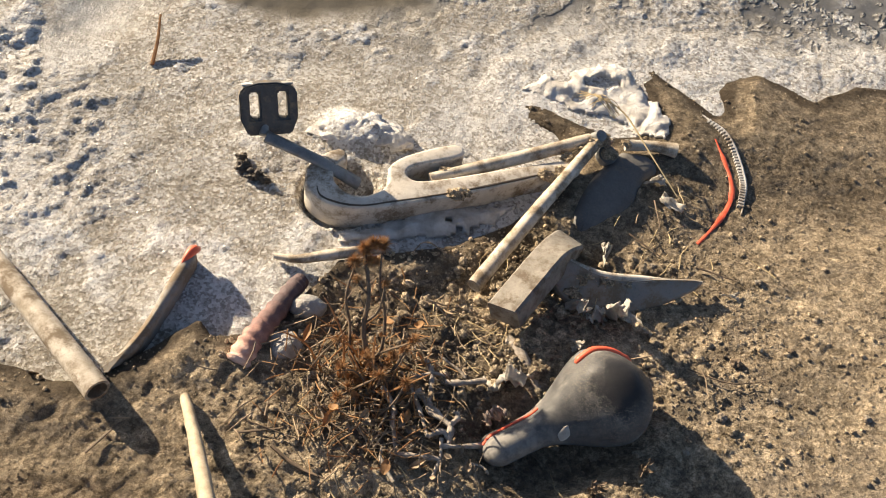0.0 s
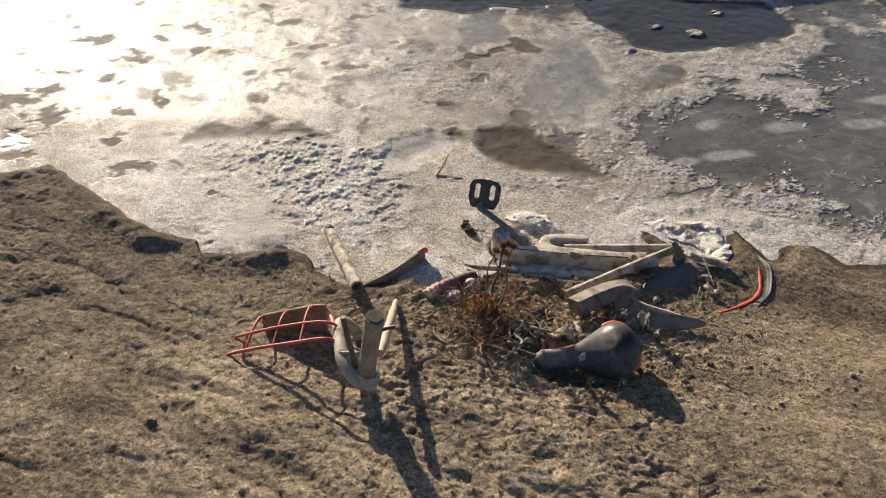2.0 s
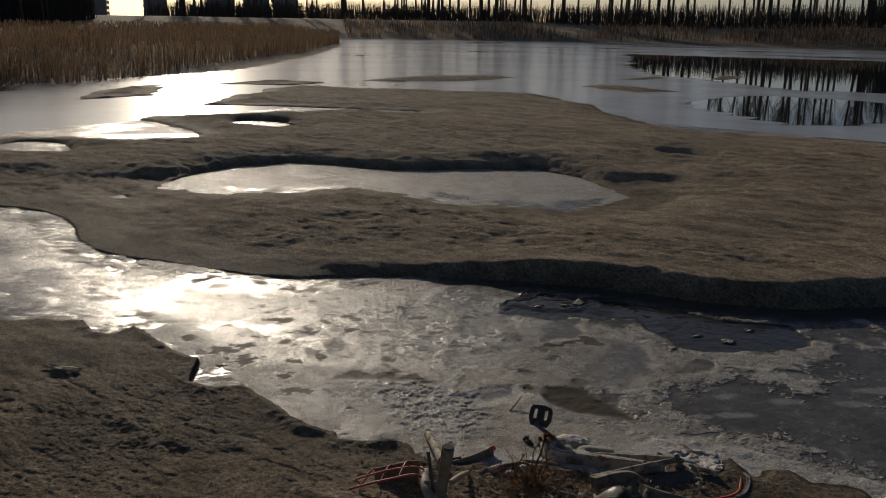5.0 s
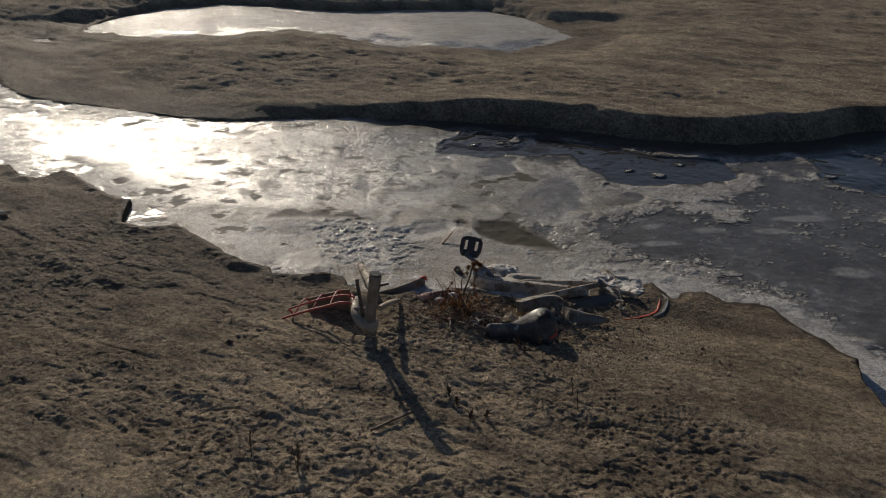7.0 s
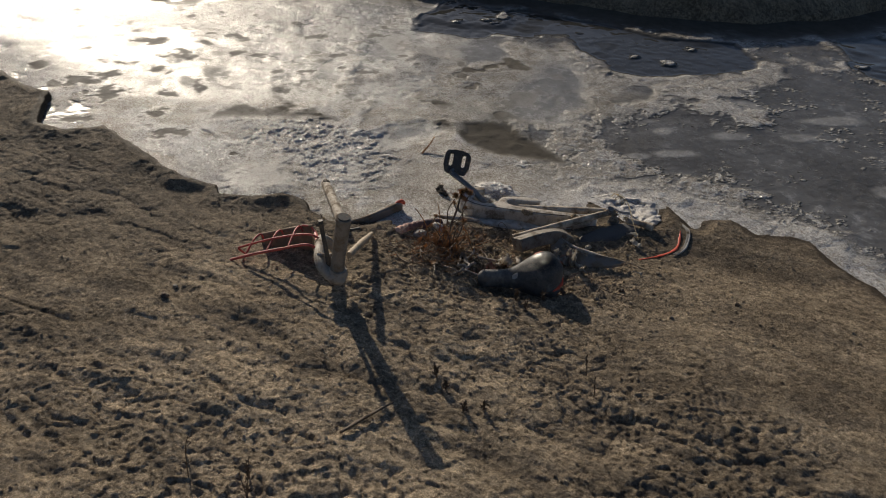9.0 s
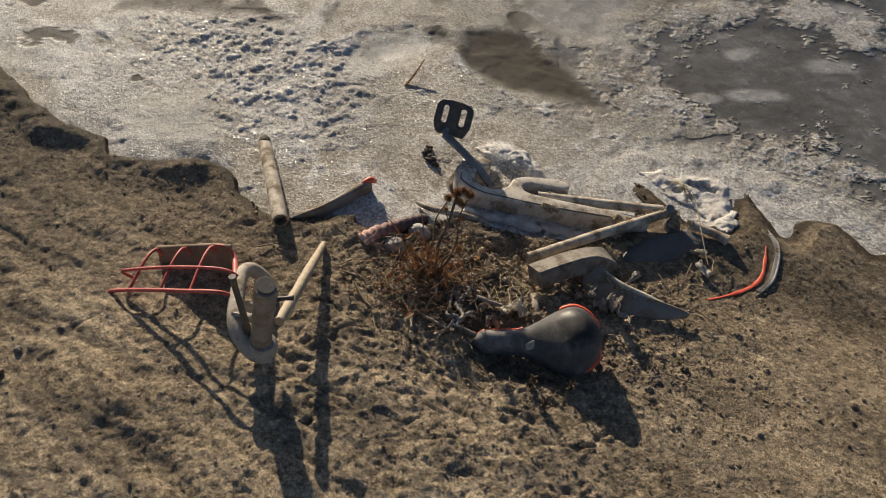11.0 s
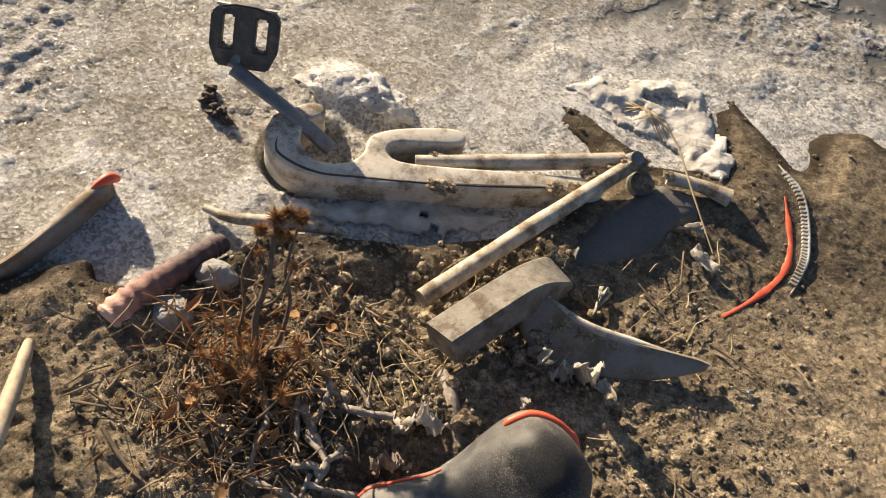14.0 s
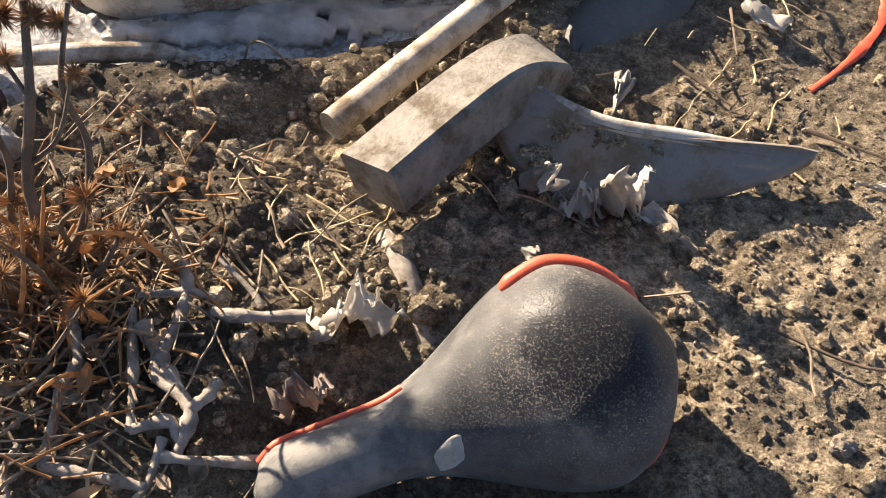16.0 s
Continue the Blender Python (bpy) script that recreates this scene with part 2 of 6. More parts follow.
def surface(name, dark, light, scale=30, rough=(0.55, 0.85), grain=0.003, metal=0.0, dirt=None, dirt_scale=14, dirt_cover=0.5, spec=0.4):
    """A worn solid: two tones in blotches, fine grain, and patches of dried mud."""
    m, n, l, b = material(name)
    at = n.new("ShaderNodeTexCoord").outputs["Object"]
    big, fine = noise_node(n, l, scale, 7, 0.65, at), noise_node(n, l, scale * 14, 4, 0.6, at)
    col = ramp(n, l, calc(n, l, 'ADD', calc(n, l, 'MULTIPLY', big, 0.75), calc(n, l, 'MULTIPLY', fine, 0.25)), [(0.34, dark), (0.62, light)])
    rgh = ramp(n, l, big, [(0.3, rough[0]), (0.7, rough[1])])
    if dirt:
        patch = ramp(n, l, calc(n, l, 'ADD', calc(n, l, 'MULTIPLY', noise_node(n, l, dirt_scale, 8, 0.7, at), 0.8), calc(n, l, 'MULTIPLY', fine, 0.2)),
                     [(dirt_cover - 0.06, 0.0), (dirt_cover + 0.07, 1.0)])
        col = mix(n, l, patch, col, mix(n, l, fine, tuple(0.55 * c for c in dirt), tuple(1.25 * c for c in dirt)))
        rgh = mix(n, l, patch, rgh, 0.95)
    l.new(col, b.inputs["Base Color"])
    l.new(rgh, b.inputs["Roughness"])
    b.inputs["Metallic"].default_value = metal
    b.inputs["Specular IOR Level"].default_value = spec
    bump(n, l, [(big, 0.35, grain), (fine, 0.5, grain * 0.35)], b)
    return m


MUD = (0.21, 0.158, 0.105)


def mud_material():
    m, n, l, b = material("river_mud")
    at = n.new("ShaderNodeTexCoord").outputs["Object"]
    big, mid = noise_node(n, l, 2.2, 6, 0.6, at), noise_node(n, l, 17, 8, 0.65, at)
    fine, grit = noise_node(n, l, 170, 6, 0.75, at), noise_node(n, l, 620, 3, 0.7, at)
    dry = ramp(n, l, calc(n, l, 'ADD', calc(n, l, 'MULTIPLY', big, 0.45), calc(n, l, 'MULTIPLY', mid, 0.55)), [(0.37, (0.29, 0.22, 0.147)), (0.5, (0.43, 0.335, 0.225)), (0.64, (0.56, 0.455, 0.315))])
    speck = ramp(n, l, calc(n, l, 'ADD', calc(n, l, 'MULTIPLY', fine, 0.6), calc(n, l, 'MULTIPLY', grit, 0.4)), [(0.42, (0.13, 0.098, 0.065)), (0.5, (0.40, 0.32, 0.215)), (0.58, (0.72, 0.60, 0.44))])
    col = mix(n, l, 0.7, dry, speck)
    crumb = noise_node(n, l, 52, 7, 0.75, at)
    # paints shade into the crumb relief: hollows darker, crests lighter
    col = mix(n, l, 1.0, col, ramp(n, l, crumb, [(0.41, 0.48), (0.5, 1.0), (0.59, 1.35)]), 'MULTIPLY')
    stretch = n.new("ShaderNodeMapping")
    stretch.inputs["Scale"].default_value = (1.0, 1.9, 1.0)
    stretch.inputs["Rotation"].default_value = (0, 0, 0.35)
    l.new(at, stretch.inputs["Vector"])
    streak = calc(n, l, 'ADD', calc(n, l, 'MULTIPLY', noise_node(n, l, 6, 7, 0.68, stretch.outputs["Vector"]), 0.6), calc(n, l, 'MULTIPLY', noise_node(n, l, 34, 5, 0.7, stretch.outputs["Vector"]), 0.4))
    stain = ramp(n, l, streak, [(0.43, 0.5), (0.52, 0.0)])
    col = mix(n, l, stain, col, mix(n, l, fine, (0.085, 0.074, 0.062), (0.21, 0.185, 0.155)))
    col = mix(n, l, ramp(n, l, streak, [(0.54, 0.0), (0.64, 0.45)]), col, (0.58, 0.48, 0.345))
    drawn = n.new("ShaderNodeMapping")
    drawn.inputs["Scale"].default_value = (1.0, 2.4, 1.0)
    drawn.inputs["Rotation"].default_value = (0, 0, 0.5)
    l.new(at, drawn.inputs["Vector"])
    wash = noise_node(n, l, 1.5, 10, 0.78, drawn.outputs["Vector"])
    col = mix(n, l, 1.0, col, ramp(n, l, wash, [(0.40, 0.74), (0.49, 1.08), (0.56, 1.36)]), 'MULTIPLY')
    # mask of damp mud plus the shade painted along the shore's gap
    wet_and_shade = n.new("ShaderNodeAttribute")
    wet_and_shade.attribute_name = "wet_and_shade"
    col = mix(n, l, calc(n, l, 'MULTIPLY', wet_and_shade.outputs["Fac"], 0.92), col, mix(n, l, mid, (0.035, 0.027, 0.02), (0.10, 0.075, 0.05)))
    l.new(col, b.inputs["Base Color"])
    l.new(mix(n, l, wet_and_shade.outputs["Fac"], 0.93, 0.62), b.inputs["Roughness"])
    b.inputs["Specular IOR Level"].default_value = 0.06
    b.inputs["Diffuse Roughness"].default_value = 0.25
    broad = noise_node(n, l, 5.5, 6, 0.65, at)
    pits = n.new("ShaderNodeTexVoronoi")
    pits.inputs["Scale"].default_value = 95
    l.new(at, pits.inputs["Vector"])
    fold = calc(n, l, 'MINIMUM', calc(n, l, 'MULTIPLY', calc(n, l, 'ABSOLUTE', calc(n, l, 'SUBTRACT', noise_node(n, l, 8.5, 5, 0.6, at), 0.5)), 14.0), 1.0)
    bump(n, l, [(fold, 0.3, 0.008), (broad, 0.2, 0.03), (wash, 0.35, 0.05), (streak, 0.45, 0.012), (mid, 0.35, 0.010), (crumb, 0.75, 0.008), (pits.outputs["Distance"], 0.12, 0.004), (fine, 1.0, 0.005), (grit, 1.0, 0.0015)], b)
    return m


def ice_material():
    m, n, l, b = material("river_ice")
    at = n.new("ShaderNodeTexCoord").outputs["Object"]

    def mask(name):
        a = n.new("ShaderNodeAttribute")
        a.attribute_name = name
        return a.outputs["Fac"]

    snow, water, silt, white, cloudy = mask("snow"), mask("water"), mask("silt"), mask("white"), mask("pale")
    big, mid, fine = noise_node(n, l, 2.6, 6, 0.6, at), noise_node(n, l, 14, 9, 0.75, at), noise_node(n, l, 150, 7, 0.85, at)
    cells = n.new("ShaderNodeTexVoronoi")
    cells.inputs["Scale"].default_value = 210
    l.new(at, cells.inputs["Vector"])
    tint = n.new("ShaderNodeSeparateColor")
    l.new(cells.outputs["Color"], tint.inputs[0])
    clear = ramp(n, l, calc(n, l, 'ADD', calc(n, l, 'MULTIPLY', big, 0.6), calc(n, l, 'MULTIPLY', mid, 0.4)),
                 [(0.36, (0.075, 0.069, 0.058)), (0.48, (0.12, 0.113, 0.10)), (0.57, (0.165, 0.16, 0.15)), (0.63, (0.30, 0.295, 0.285))])
    grain = calc(n, l, 'ADD', calc(n, l, 'ADD', calc(n, l, 'MULTIPLY', mid, 0.4), calc(n, l, 'MULTIPLY', fine, 0.42)), calc(n, l, 'MULTIPLY', tint.outputs[0], 0.18))
    frost = ramp(n, l, grain, [(0.39, (0.25, 0.215, 0.17)), (0.47, (0.38, 0.345, 0.29)), (0.52, (0.48, 0.445, 0.39)), (0.59, (0.68, 0.65, 0.60))])
    pale = ramp(n, l, grain, [(0.41, (0.34, 0.315, 0.28)), (0.55, (0.74, 0.725, 0.70))])
    clear = mix(n, l, calc(n, l, 'MULTIPLY', cloudy, 0.85), clear, ramp(n, l, calc(n, l, 'ADD', calc(n, l, 'MULTIPLY', mid, 0.7), calc(n, l, 'MULTIPLY', fine, 0.3)), [(0.38, (0.25, 0.243, 0.23)), (0.6, (0.42, 0.415, 0.40))]))
    col = mix(n, l, snow, clear, mix(n, l, white, frost, pale))
    col = mix(n, l, calc(n, l, 'MULTIPLY', silt, 0.8), col, mix(n, l, mid, (0.05, 0.045, 0.036), (0.15, 0.130, 0.10)))
    col = mix(n, l, water, col, mix(n, l, mid, (0.03, 0.03, 0.028), (0.06, 0.058, 0.052)))
    l.new(col, b.inputs["Base Color"])
    glint = ramp(n, l, tint.outputs[1], [(0.5, 0.85), (0.68, 0.14)])
    rgh = mix(n, l, snow, mix(n, l, cloudy, ramp(n, l, mid, [(0.35, 0.15), (0.65, 0.32)]), ramp(n, l, mid, [(0.35, 0.15), (0.65, 0.30)])), glint)
    rgh = mix(n, l, silt, rgh, 0.85)
    l.new(mix(n, l, water, rgh, 0.06), b.inputs["Roughness"])
    b.inputs["IOR"].default_value = 1.31
    gloss = mix(n, l, calc(n, l, 'MULTIPLY', snow, calc(n, l, 'SUBTRACT', 1.0, water)), mix(n, l, cloudy, 0.5, 0.34), 0.32)
    l.new(mix(n, l, silt, gloss, 0.08), b.inputs["Specular IOR Level"])
    l.new(calc(n, l, 'MULTIPLY', snow, 0.3), b.inputs["Subsurface Weight"])
    b.inputs["Subsurface Radius"].default_value = (1.0, 0.9, 0.8)
    b.inputs["Subsurface Scale"].default_value = 0.012
    still = calc(n, l, 'SUBTRACT', 1.0, water)
    crisp = noise_node(n, l, 75, 5, 0.75, at)
    some = calc(n, l, 'MULTIPLY', still, calc(n, l, 'ADD', calc(n, l, 'MULTIPLY', snow, 0.85), calc(n, l, 'ADD', calc(n, l, 'MULTIPLY', cloudy, 0.12), 0.15)))
    where = n.new("ShaderNodeSeparateXYZ")
    l.new(at, where.inputs[0])
    coarse = n.new("ShaderNodeMapRange")
    coarse.inputs["From Min"].default_value, coarse.inputs["From Max"].default_value = 1.3, 1.8
    l.new(where.outputs["Y"], coarse.inputs["Value"])
    clumps = calc(n, l, 'MULTIPLY', calc(n, l, 'MULTIPLY', noise_node(n, l, 38, 8, 0.8, at), coarse.outputs["Result"]), some)
    bump(n, l, [(clumps, 0.85, 0.018), (calc(n, l, 'MULTIPLY', mid, some), 0.25, 0.014), (calc(n, l, 'MULTIPLY', crisp, some), 0.4, 0.005),
                (calc(n, l, 'MULTIPLY', cells.outputs["Distance"], some), 0.45, 0.005), (calc(n, l, 'MULTIPLY', fine, some), 0.8, 0.0045)], b)
    return m


mud_mat, ice_mat = mud_material(), ice_material()
cream = surface("chalky_cream_paint", (0.44, 0.39, 0.32), (0.64, 0.59, 0.51), 18, grain=0.002, dirt=MUD, dirt_scale=20, dirt_cover=0.535)
cream_bare = surface("weathered_cream_tube", (0.34, 0.28, 0.20), (0.64, 0.57, 0.47), 34, grain=0.004, dirt=MUD, dirt_scale=26, dirt_cover=0.515)
grey_rubber = surface("muddy_grey_rubber", (0.15, 0.13, 0.105), (0.31, 0.275, 0.225), 26, grain=0.005, dirt=MUD, dirt_scale=30, dirt_cover=0.52)


def saddle_material():
    m, n, l, b = material("dusty_black_vinyl")
    at = n.new("ShaderNodeTexCoord").outputs["Object"]
    big, mid, fine = noise_node(n, l, 11, 7, 0.65, at), noise_node(n, l, 60, 7, 0.7, at), noise_node(n, l, 700, 3, 0.7, at)
    gap = n.new("ShaderNodeVectorMath")
    gap.operation = 'DISTANCE'
    l.new(at, gap.inputs[0])
    gap.inputs[1].default_value = (0.186, -0.247, 0.149)
    reach = calc(n, l, 'ADD', gap.outputs["Value"], calc(n, l, 'MULTIPLY', calc(n, l, 'SUBTRACT', mid, 0.5), 0.05))
    rubbed = ramp(n, l, reach, [(0.034, 1.0), (0.054, 0.0)])
    dust = ramp(n, l, calc(n, l, 'ADD', calc(n, l, 'MULTIPLY', big, 0.65), calc(n, l, 'MULTIPLY', mid, 0.35)), [(0.39, (0.030, 0.031, 0.034)), (0.5, (0.088, 0.086, 0.083)), (0.60, (0.21, 0.198, 0.178))])
    col = mix(n, l, rubbed, dust, (0.012, 0.012, 0.014))
    ring = ramp(n, l, reach, [(0.03, 0.0), (0.05, 1.0), (0.066, 0.5), (0.1, 0.0)])
    grit = calc(n, l, 'MULTIPLY', ramp(n, l, fine, [(0.55, 0.0), (0.6, 1.0)]), calc(n, l, 'ADD', calc(n, l, 'MULTIPLY', ring, 0.8), 0.12))
    l.new(mix(n, l, grit, col, (0.30, 0.25, 0.18)), b.inputs["Base Color"])
    l.new(mix(n, l, rubbed, ramp(n, l, mid, [(0.3, 0.5), (0.7, 0.8)]), 0.3), b.inputs["Roughness"])
    b.inputs["Specular IOR Level"].default_value = 0.3
    b.inputs["Sheen Weight"].default_value = 0.06
    b.inputs["Sheen Roughness"].default_value = 0.6
    bump(n, l, [(mid, 0.2, 0.002), (fine, 0.5, 0.0006), (grit, 0.6, 0.0015)], b)
    return m


# wet mud of the clods; also the painted shade on guard and pipe
wet_mud_and_shade = surface("dark_wet_mud_and_shade", (0.035, 0.027, 0.02), (0.11, 0.085, 0.06), 60, grain=0.006)
saddle_mat = saddle_material()
orange = surface("faded_orange_plastic", (0.60, 0.075, 0.035), (0.80, 0.15, 0.075), 40, rough=(0.35, 0.6), grain=0.001, dirt=MUD, dirt_cover=0.68)
dark_plastic = surface("dark_grey_plastic", (0.035, 0.034, 0.034), (0.085, 0.082, 0.078), 60, rough=(0.45, 0.75), grain=0.001, dirt=(0.19, 0.155, 0.11), dirt_scale=45, dirt_cover=0.56)
steel = surface("dull_grey_steel", (0.16, 0.16, 0.155), (0.30, 0.295, 0.28), 45, rough=(0.35, 0.6), grain=0.001, metal=0.5, dirt=MUD, dirt_cover=0.62)
grey_pipe = surface("muddy_grey_tube", (0.27, 0.235, 0.185), (0.50, 0.455, 0.385), 30, grain=0.004, dirt=MUD, dirt_scale=30, dirt_cover=0.53)
muddy_board = surface("muddy_brown_board", (0.20, 0.13, 0.085), (0.36, 0.25, 0.17), 24, grain=0.004, dirt=MUD, dirt_cover=0.5)
# base darkened to hold the shade of seat stay and chain guard
shaded_sheet = surface("shaded_grey_sheet", (0.075, 0.072, 0.068), (0.15, 0.142, 0.13), 18, grain=0.002, dirt=MUD, dirt_cover=0.6)
red_wire = surface("faded_red_wire", (0.36, 0.048, 0.04), (0.58, 0.13, 0.105), 50, rough=(0.4, 0.65), grain=0.002, dirt=MUD, dirt_scale=40, dirt_cover=0.62)
pale_grey = surface("scuffed_pale_plastic", (0.34, 0.325, 0.30), (0.55, 0.53, 0.49), 22, grain=0.002, dirt=MUD, dirt_cover=0.54)
# mud streaks over pale plastic whose base is darkened for shade
muddy_shaded_plastic = surface("mud_streaked_shaded_plastic", (0.19, 0.175, 0.15), (0.36, 0.335, 0.30), 22, grain=0.002, dirt=MUD, dirt_scale=22, dirt_cover=0.49)
wood = surface("bleached_stick", (0.27, 0.21, 0.135), (0.52, 0.43, 0.31), 40, grain=0.002, dirt=MUD, dirt_cover=0.62)
twig_mat = surface("dead_twig", (0.055, 0.04, 0.027), (0.19, 0.135, 0.088), 60, grain=0.002)
litter_mat = surface("dry_brown_litter", (0.10, 0.07, 0.045), (0.36, 0.27, 0.175), 25, grain=0.002)
root_mat = surface("grey_dead_root", (0.19, 0.155, 0.125), (0.46, 0.40, 0.33), 90, grain=0.005, dirt=MUD, dirt_scale=50, dirt_cover=0.57)
straw_mat = surface("yellow_straw", (0.32, 0.23, 0.11), (0.60, 0.48, 0.28), 60, grain=0.001)
rust_leaf = surface("rusty_dead_leaf", (0.26, 0.13, 0.055), (0.50, 0.31, 0.15), 60, grain=0.001)
rag_mat = surface("dirty_plastic_film", (0.42, 0.385, 0.33), (0.72, 0.68, 0.61), 30, grain=0.002, dirt=MUD, dirt_cover=0.60)


def foam_material():
    m, n, l, b = material("faded_pink_foam")
    at = n.new("ShaderNodeTexCoord").outputs["Object"]
    split = n.new("ShaderNodeSeparateXYZ")
    l.new(at, split.inputs[0])
    blot, fine = noise_node(n, l, 45, 7, 0.7, at), noise_node(n, l, 400, 4, 0.6, at)
    place = calc(n, l, 'ADD', calc(n, l, 'MULTIPLY', split.outputs["Y"], 6.0), calc(n, l, 'MULTIPLY', blot, 0.75))
    col = ramp(n, l, calc(n, l, 'SUBTRACT', place, 4.55), [(0.02, (0.78, 0.56, 0.46)), (0.2, (0.60, 0.32, 0.24)), (0.42, (0.26, 0.13, 0.11)), (0.7, (0.07, 0.04, 0.045))])
    l.new(mix(n, l, calc(n, l, 'MULTIPLY', fine, 0.35), col, (0.20, 0.13, 0.10)), b.inputs["Base Color"])
    b.inputs["Roughness"].default_value = 0.7
    bump(n, l, [(blot, 0.6, 0.004), (fine, 0.6, 0.0015)], b)
    return m


pink_mat = foam_material()
brown_film = surface("muddy_film", (0.22, 0.165, 0.14), (0.44, 0.36, 0.32), 40, grain=0.002, dirt=MUD, dirt_cover=0.58)
block_mat = surface("scuffed_grey_rubber", (0.14, 0.122, 0.098), (0.29, 0.262, 0.22), 24, grain=0.006, dirt=(0.13, 0.10, 0.07), dirt_scale=40, dirt_cover=0.53)
reed_mat = surface("brown_reeds", (0.12, 0.08, 0.05), (0.27, 0.185, 0.115), 0.8, grain=0.001)
plume_mat = surface("pale_reed_plumes", (0.40, 0.30, 0.20), (0.60, 0.48, 0.34), 2, grain=0.001)
bark_mat = surface("grey_bark", (0.05, 0.043, 0.035), (0.12, 0.10, 0.08), 3, grain=0.004)
tower_mat = surface("hazy_concrete", (0.20, 0.20, 0.21), (0.26, 0.26, 0.27), 0.05, grain=0.001)
tower_glass = surface("tower_window", (0.05, 0.06, 0.07), (0.10, 0.11, 0.12), 0.1, rough=(0.1, 0.2), grain=0.0)


def thin(mat):
    """Lets some light through leaf-thin matter."""
    n, l = mat.node_tree.nodes, mat.node_tree.links
    b, out = n["Principled BSDF"], n["Material Output"]
    through_, blend = n.new("ShaderNodeBsdfTranslucent"), n.new("ShaderNodeMixShader")
    l.new(b.inputs["Base Color"].links[0].from_socket, through_.inputs["Color"])
    blend.inputs[0].default_value = 0.45
    l.new(b.outputs[0], blend.inputs[1])
    l.new(through_.outputs[0], blend.inputs[2])
    l.new(blend.outputs[0], out.inputs["Surface"])


for m in (reed_mat, plume_mat, rag_mat, brown_film, rust_leaf):
    thin(m)


# ---- mesh helpers ----
def part(name, bm, mat, parent=None, label="", smooth_faces=True, sharp=50):
    me = bpy.data.meshes.new(name)
    bmesh.ops.recalc_face_normals(bm, faces=bm.faces)
    bm.to_mesh(me)
    bm.free()
    me.materials.append(mat)
    if smooth_faces:
        me.polygons.foreach_set("use_smooth", [True] * len(me.polygons))
        me.set_sharp_from_angle(angle=radians(sharp))
    ob = new(name, me)
    if parent is not None:
        ob.parent = parent
    return tagged(ob, label)


def thing(name, label, category, at=(0, 0, 0), group="", kind=""):
    ob = new(name)
    ob.location = at
    ob.empty_display_size = 0.05
    return tagged(ob, label, category, group, kind)


def spline(points, per=6):
    """Catmull-Rom through points of any width."""
    p = np.array(points, float)
    if len(p) < 3:
        return [tuple(a) for a in p]
    p = np.vstack([2 * p[0] - p[1], p, 2 * p[-1] - p[-2]])
    out = []
    for i in range(1, len(p) - 2):
        for k in range(per):
            t = k / per
            out.append(0.5 * (2 * p[i] + (p[i + 1] - p[i - 1]) * t + (2 * p[i - 1] - 5 * p[i] + 4 * p[i + 1] - p[i + 2]) * t * t
                              + (3 * p[i] - p[i - 1] - 3 * p[i + 1] + p[i + 2]) * t ** 3))
    out.append(p[-2])
    return [tuple(a) for a in out]


def tube(bm, points, radius, seg=12, per=6, flat=1.0, up=(0, 0, 1), hollow=False, rough=0.0, seed=1):
    """A round bar along points; radius: a number or one for each point; flat squashes it along up."""
    rng = random.Random(seed)
    radii = [radius] * len(points) if isinstance(radius, (int, float)) else radius
    line = spline([(*p, r) for p, r in zip(points, radii)], per)
    rings = []
    side = None
    for i, (x, y, z, r) in enumerate(line):
        a, b = Vector(line[max(i - 1, 0)][:3]), Vector(line[min(i + 1, len(line) - 1)][:3])
        d = (b - a).normalized()
        ref = Vector(up) if side is None else side.cross(d)
        side = d.cross(ref)
        if side.length < 1e-6:
            side = d.orthogonal()
        side.normalize()
        top = side.cross(d).normalized()
        ring = []
        for k in range(seg):
            w = 2 * math.pi * k / seg
            rr = r * (1 + rough * (rng.random() - 0.5))
            ring.append(bm.verts.new(Vector((x, y, z)) + side * math.cos(w) * rr + top * math.sin(w) * rr * flat))
        rings.append(ring)
    for a, b in zip(rings, rings[1:]):
        for k in range(seg):
            bm.faces.new((a[k], a[(k + 1) % seg], b[(k + 1) % seg], b[k]))
    if hollow:
        for ring, nxt in ((rings[0], rings[1]), (rings[-1], rings[-2])):
            c = sum((v.co for v in ring), Vector()) / seg
            c2 = sum((v.co for v in nxt), Vector()) / seg
            inner = [bm.verts.new(c + (v.co - c) * 0.78) for v in ring]
            deep = [bm.verts.new(c2 + (v.co - c) * 0.76) for v in ring]
            floor_ = bm.verts.new(c2)
            for k in range(seg):
                j = (k + 1) % seg
                bm.faces.new((ring[k], ring[j], inner[j], inner[k]))
                bm.faces.new((inner[k], inner[j], deep[j], deep[k]))
                bm.faces.new((deep[k], deep[j], floor_))
    else:
        for ring in (rings[0], rings[-1]):
            c = bm.verts.new(sum((v.co for v in ring), Vector()) / seg)
            for k in range(seg):
                bm.faces.new((ring[k], ring[(k + 1) % seg], c))
    return bm


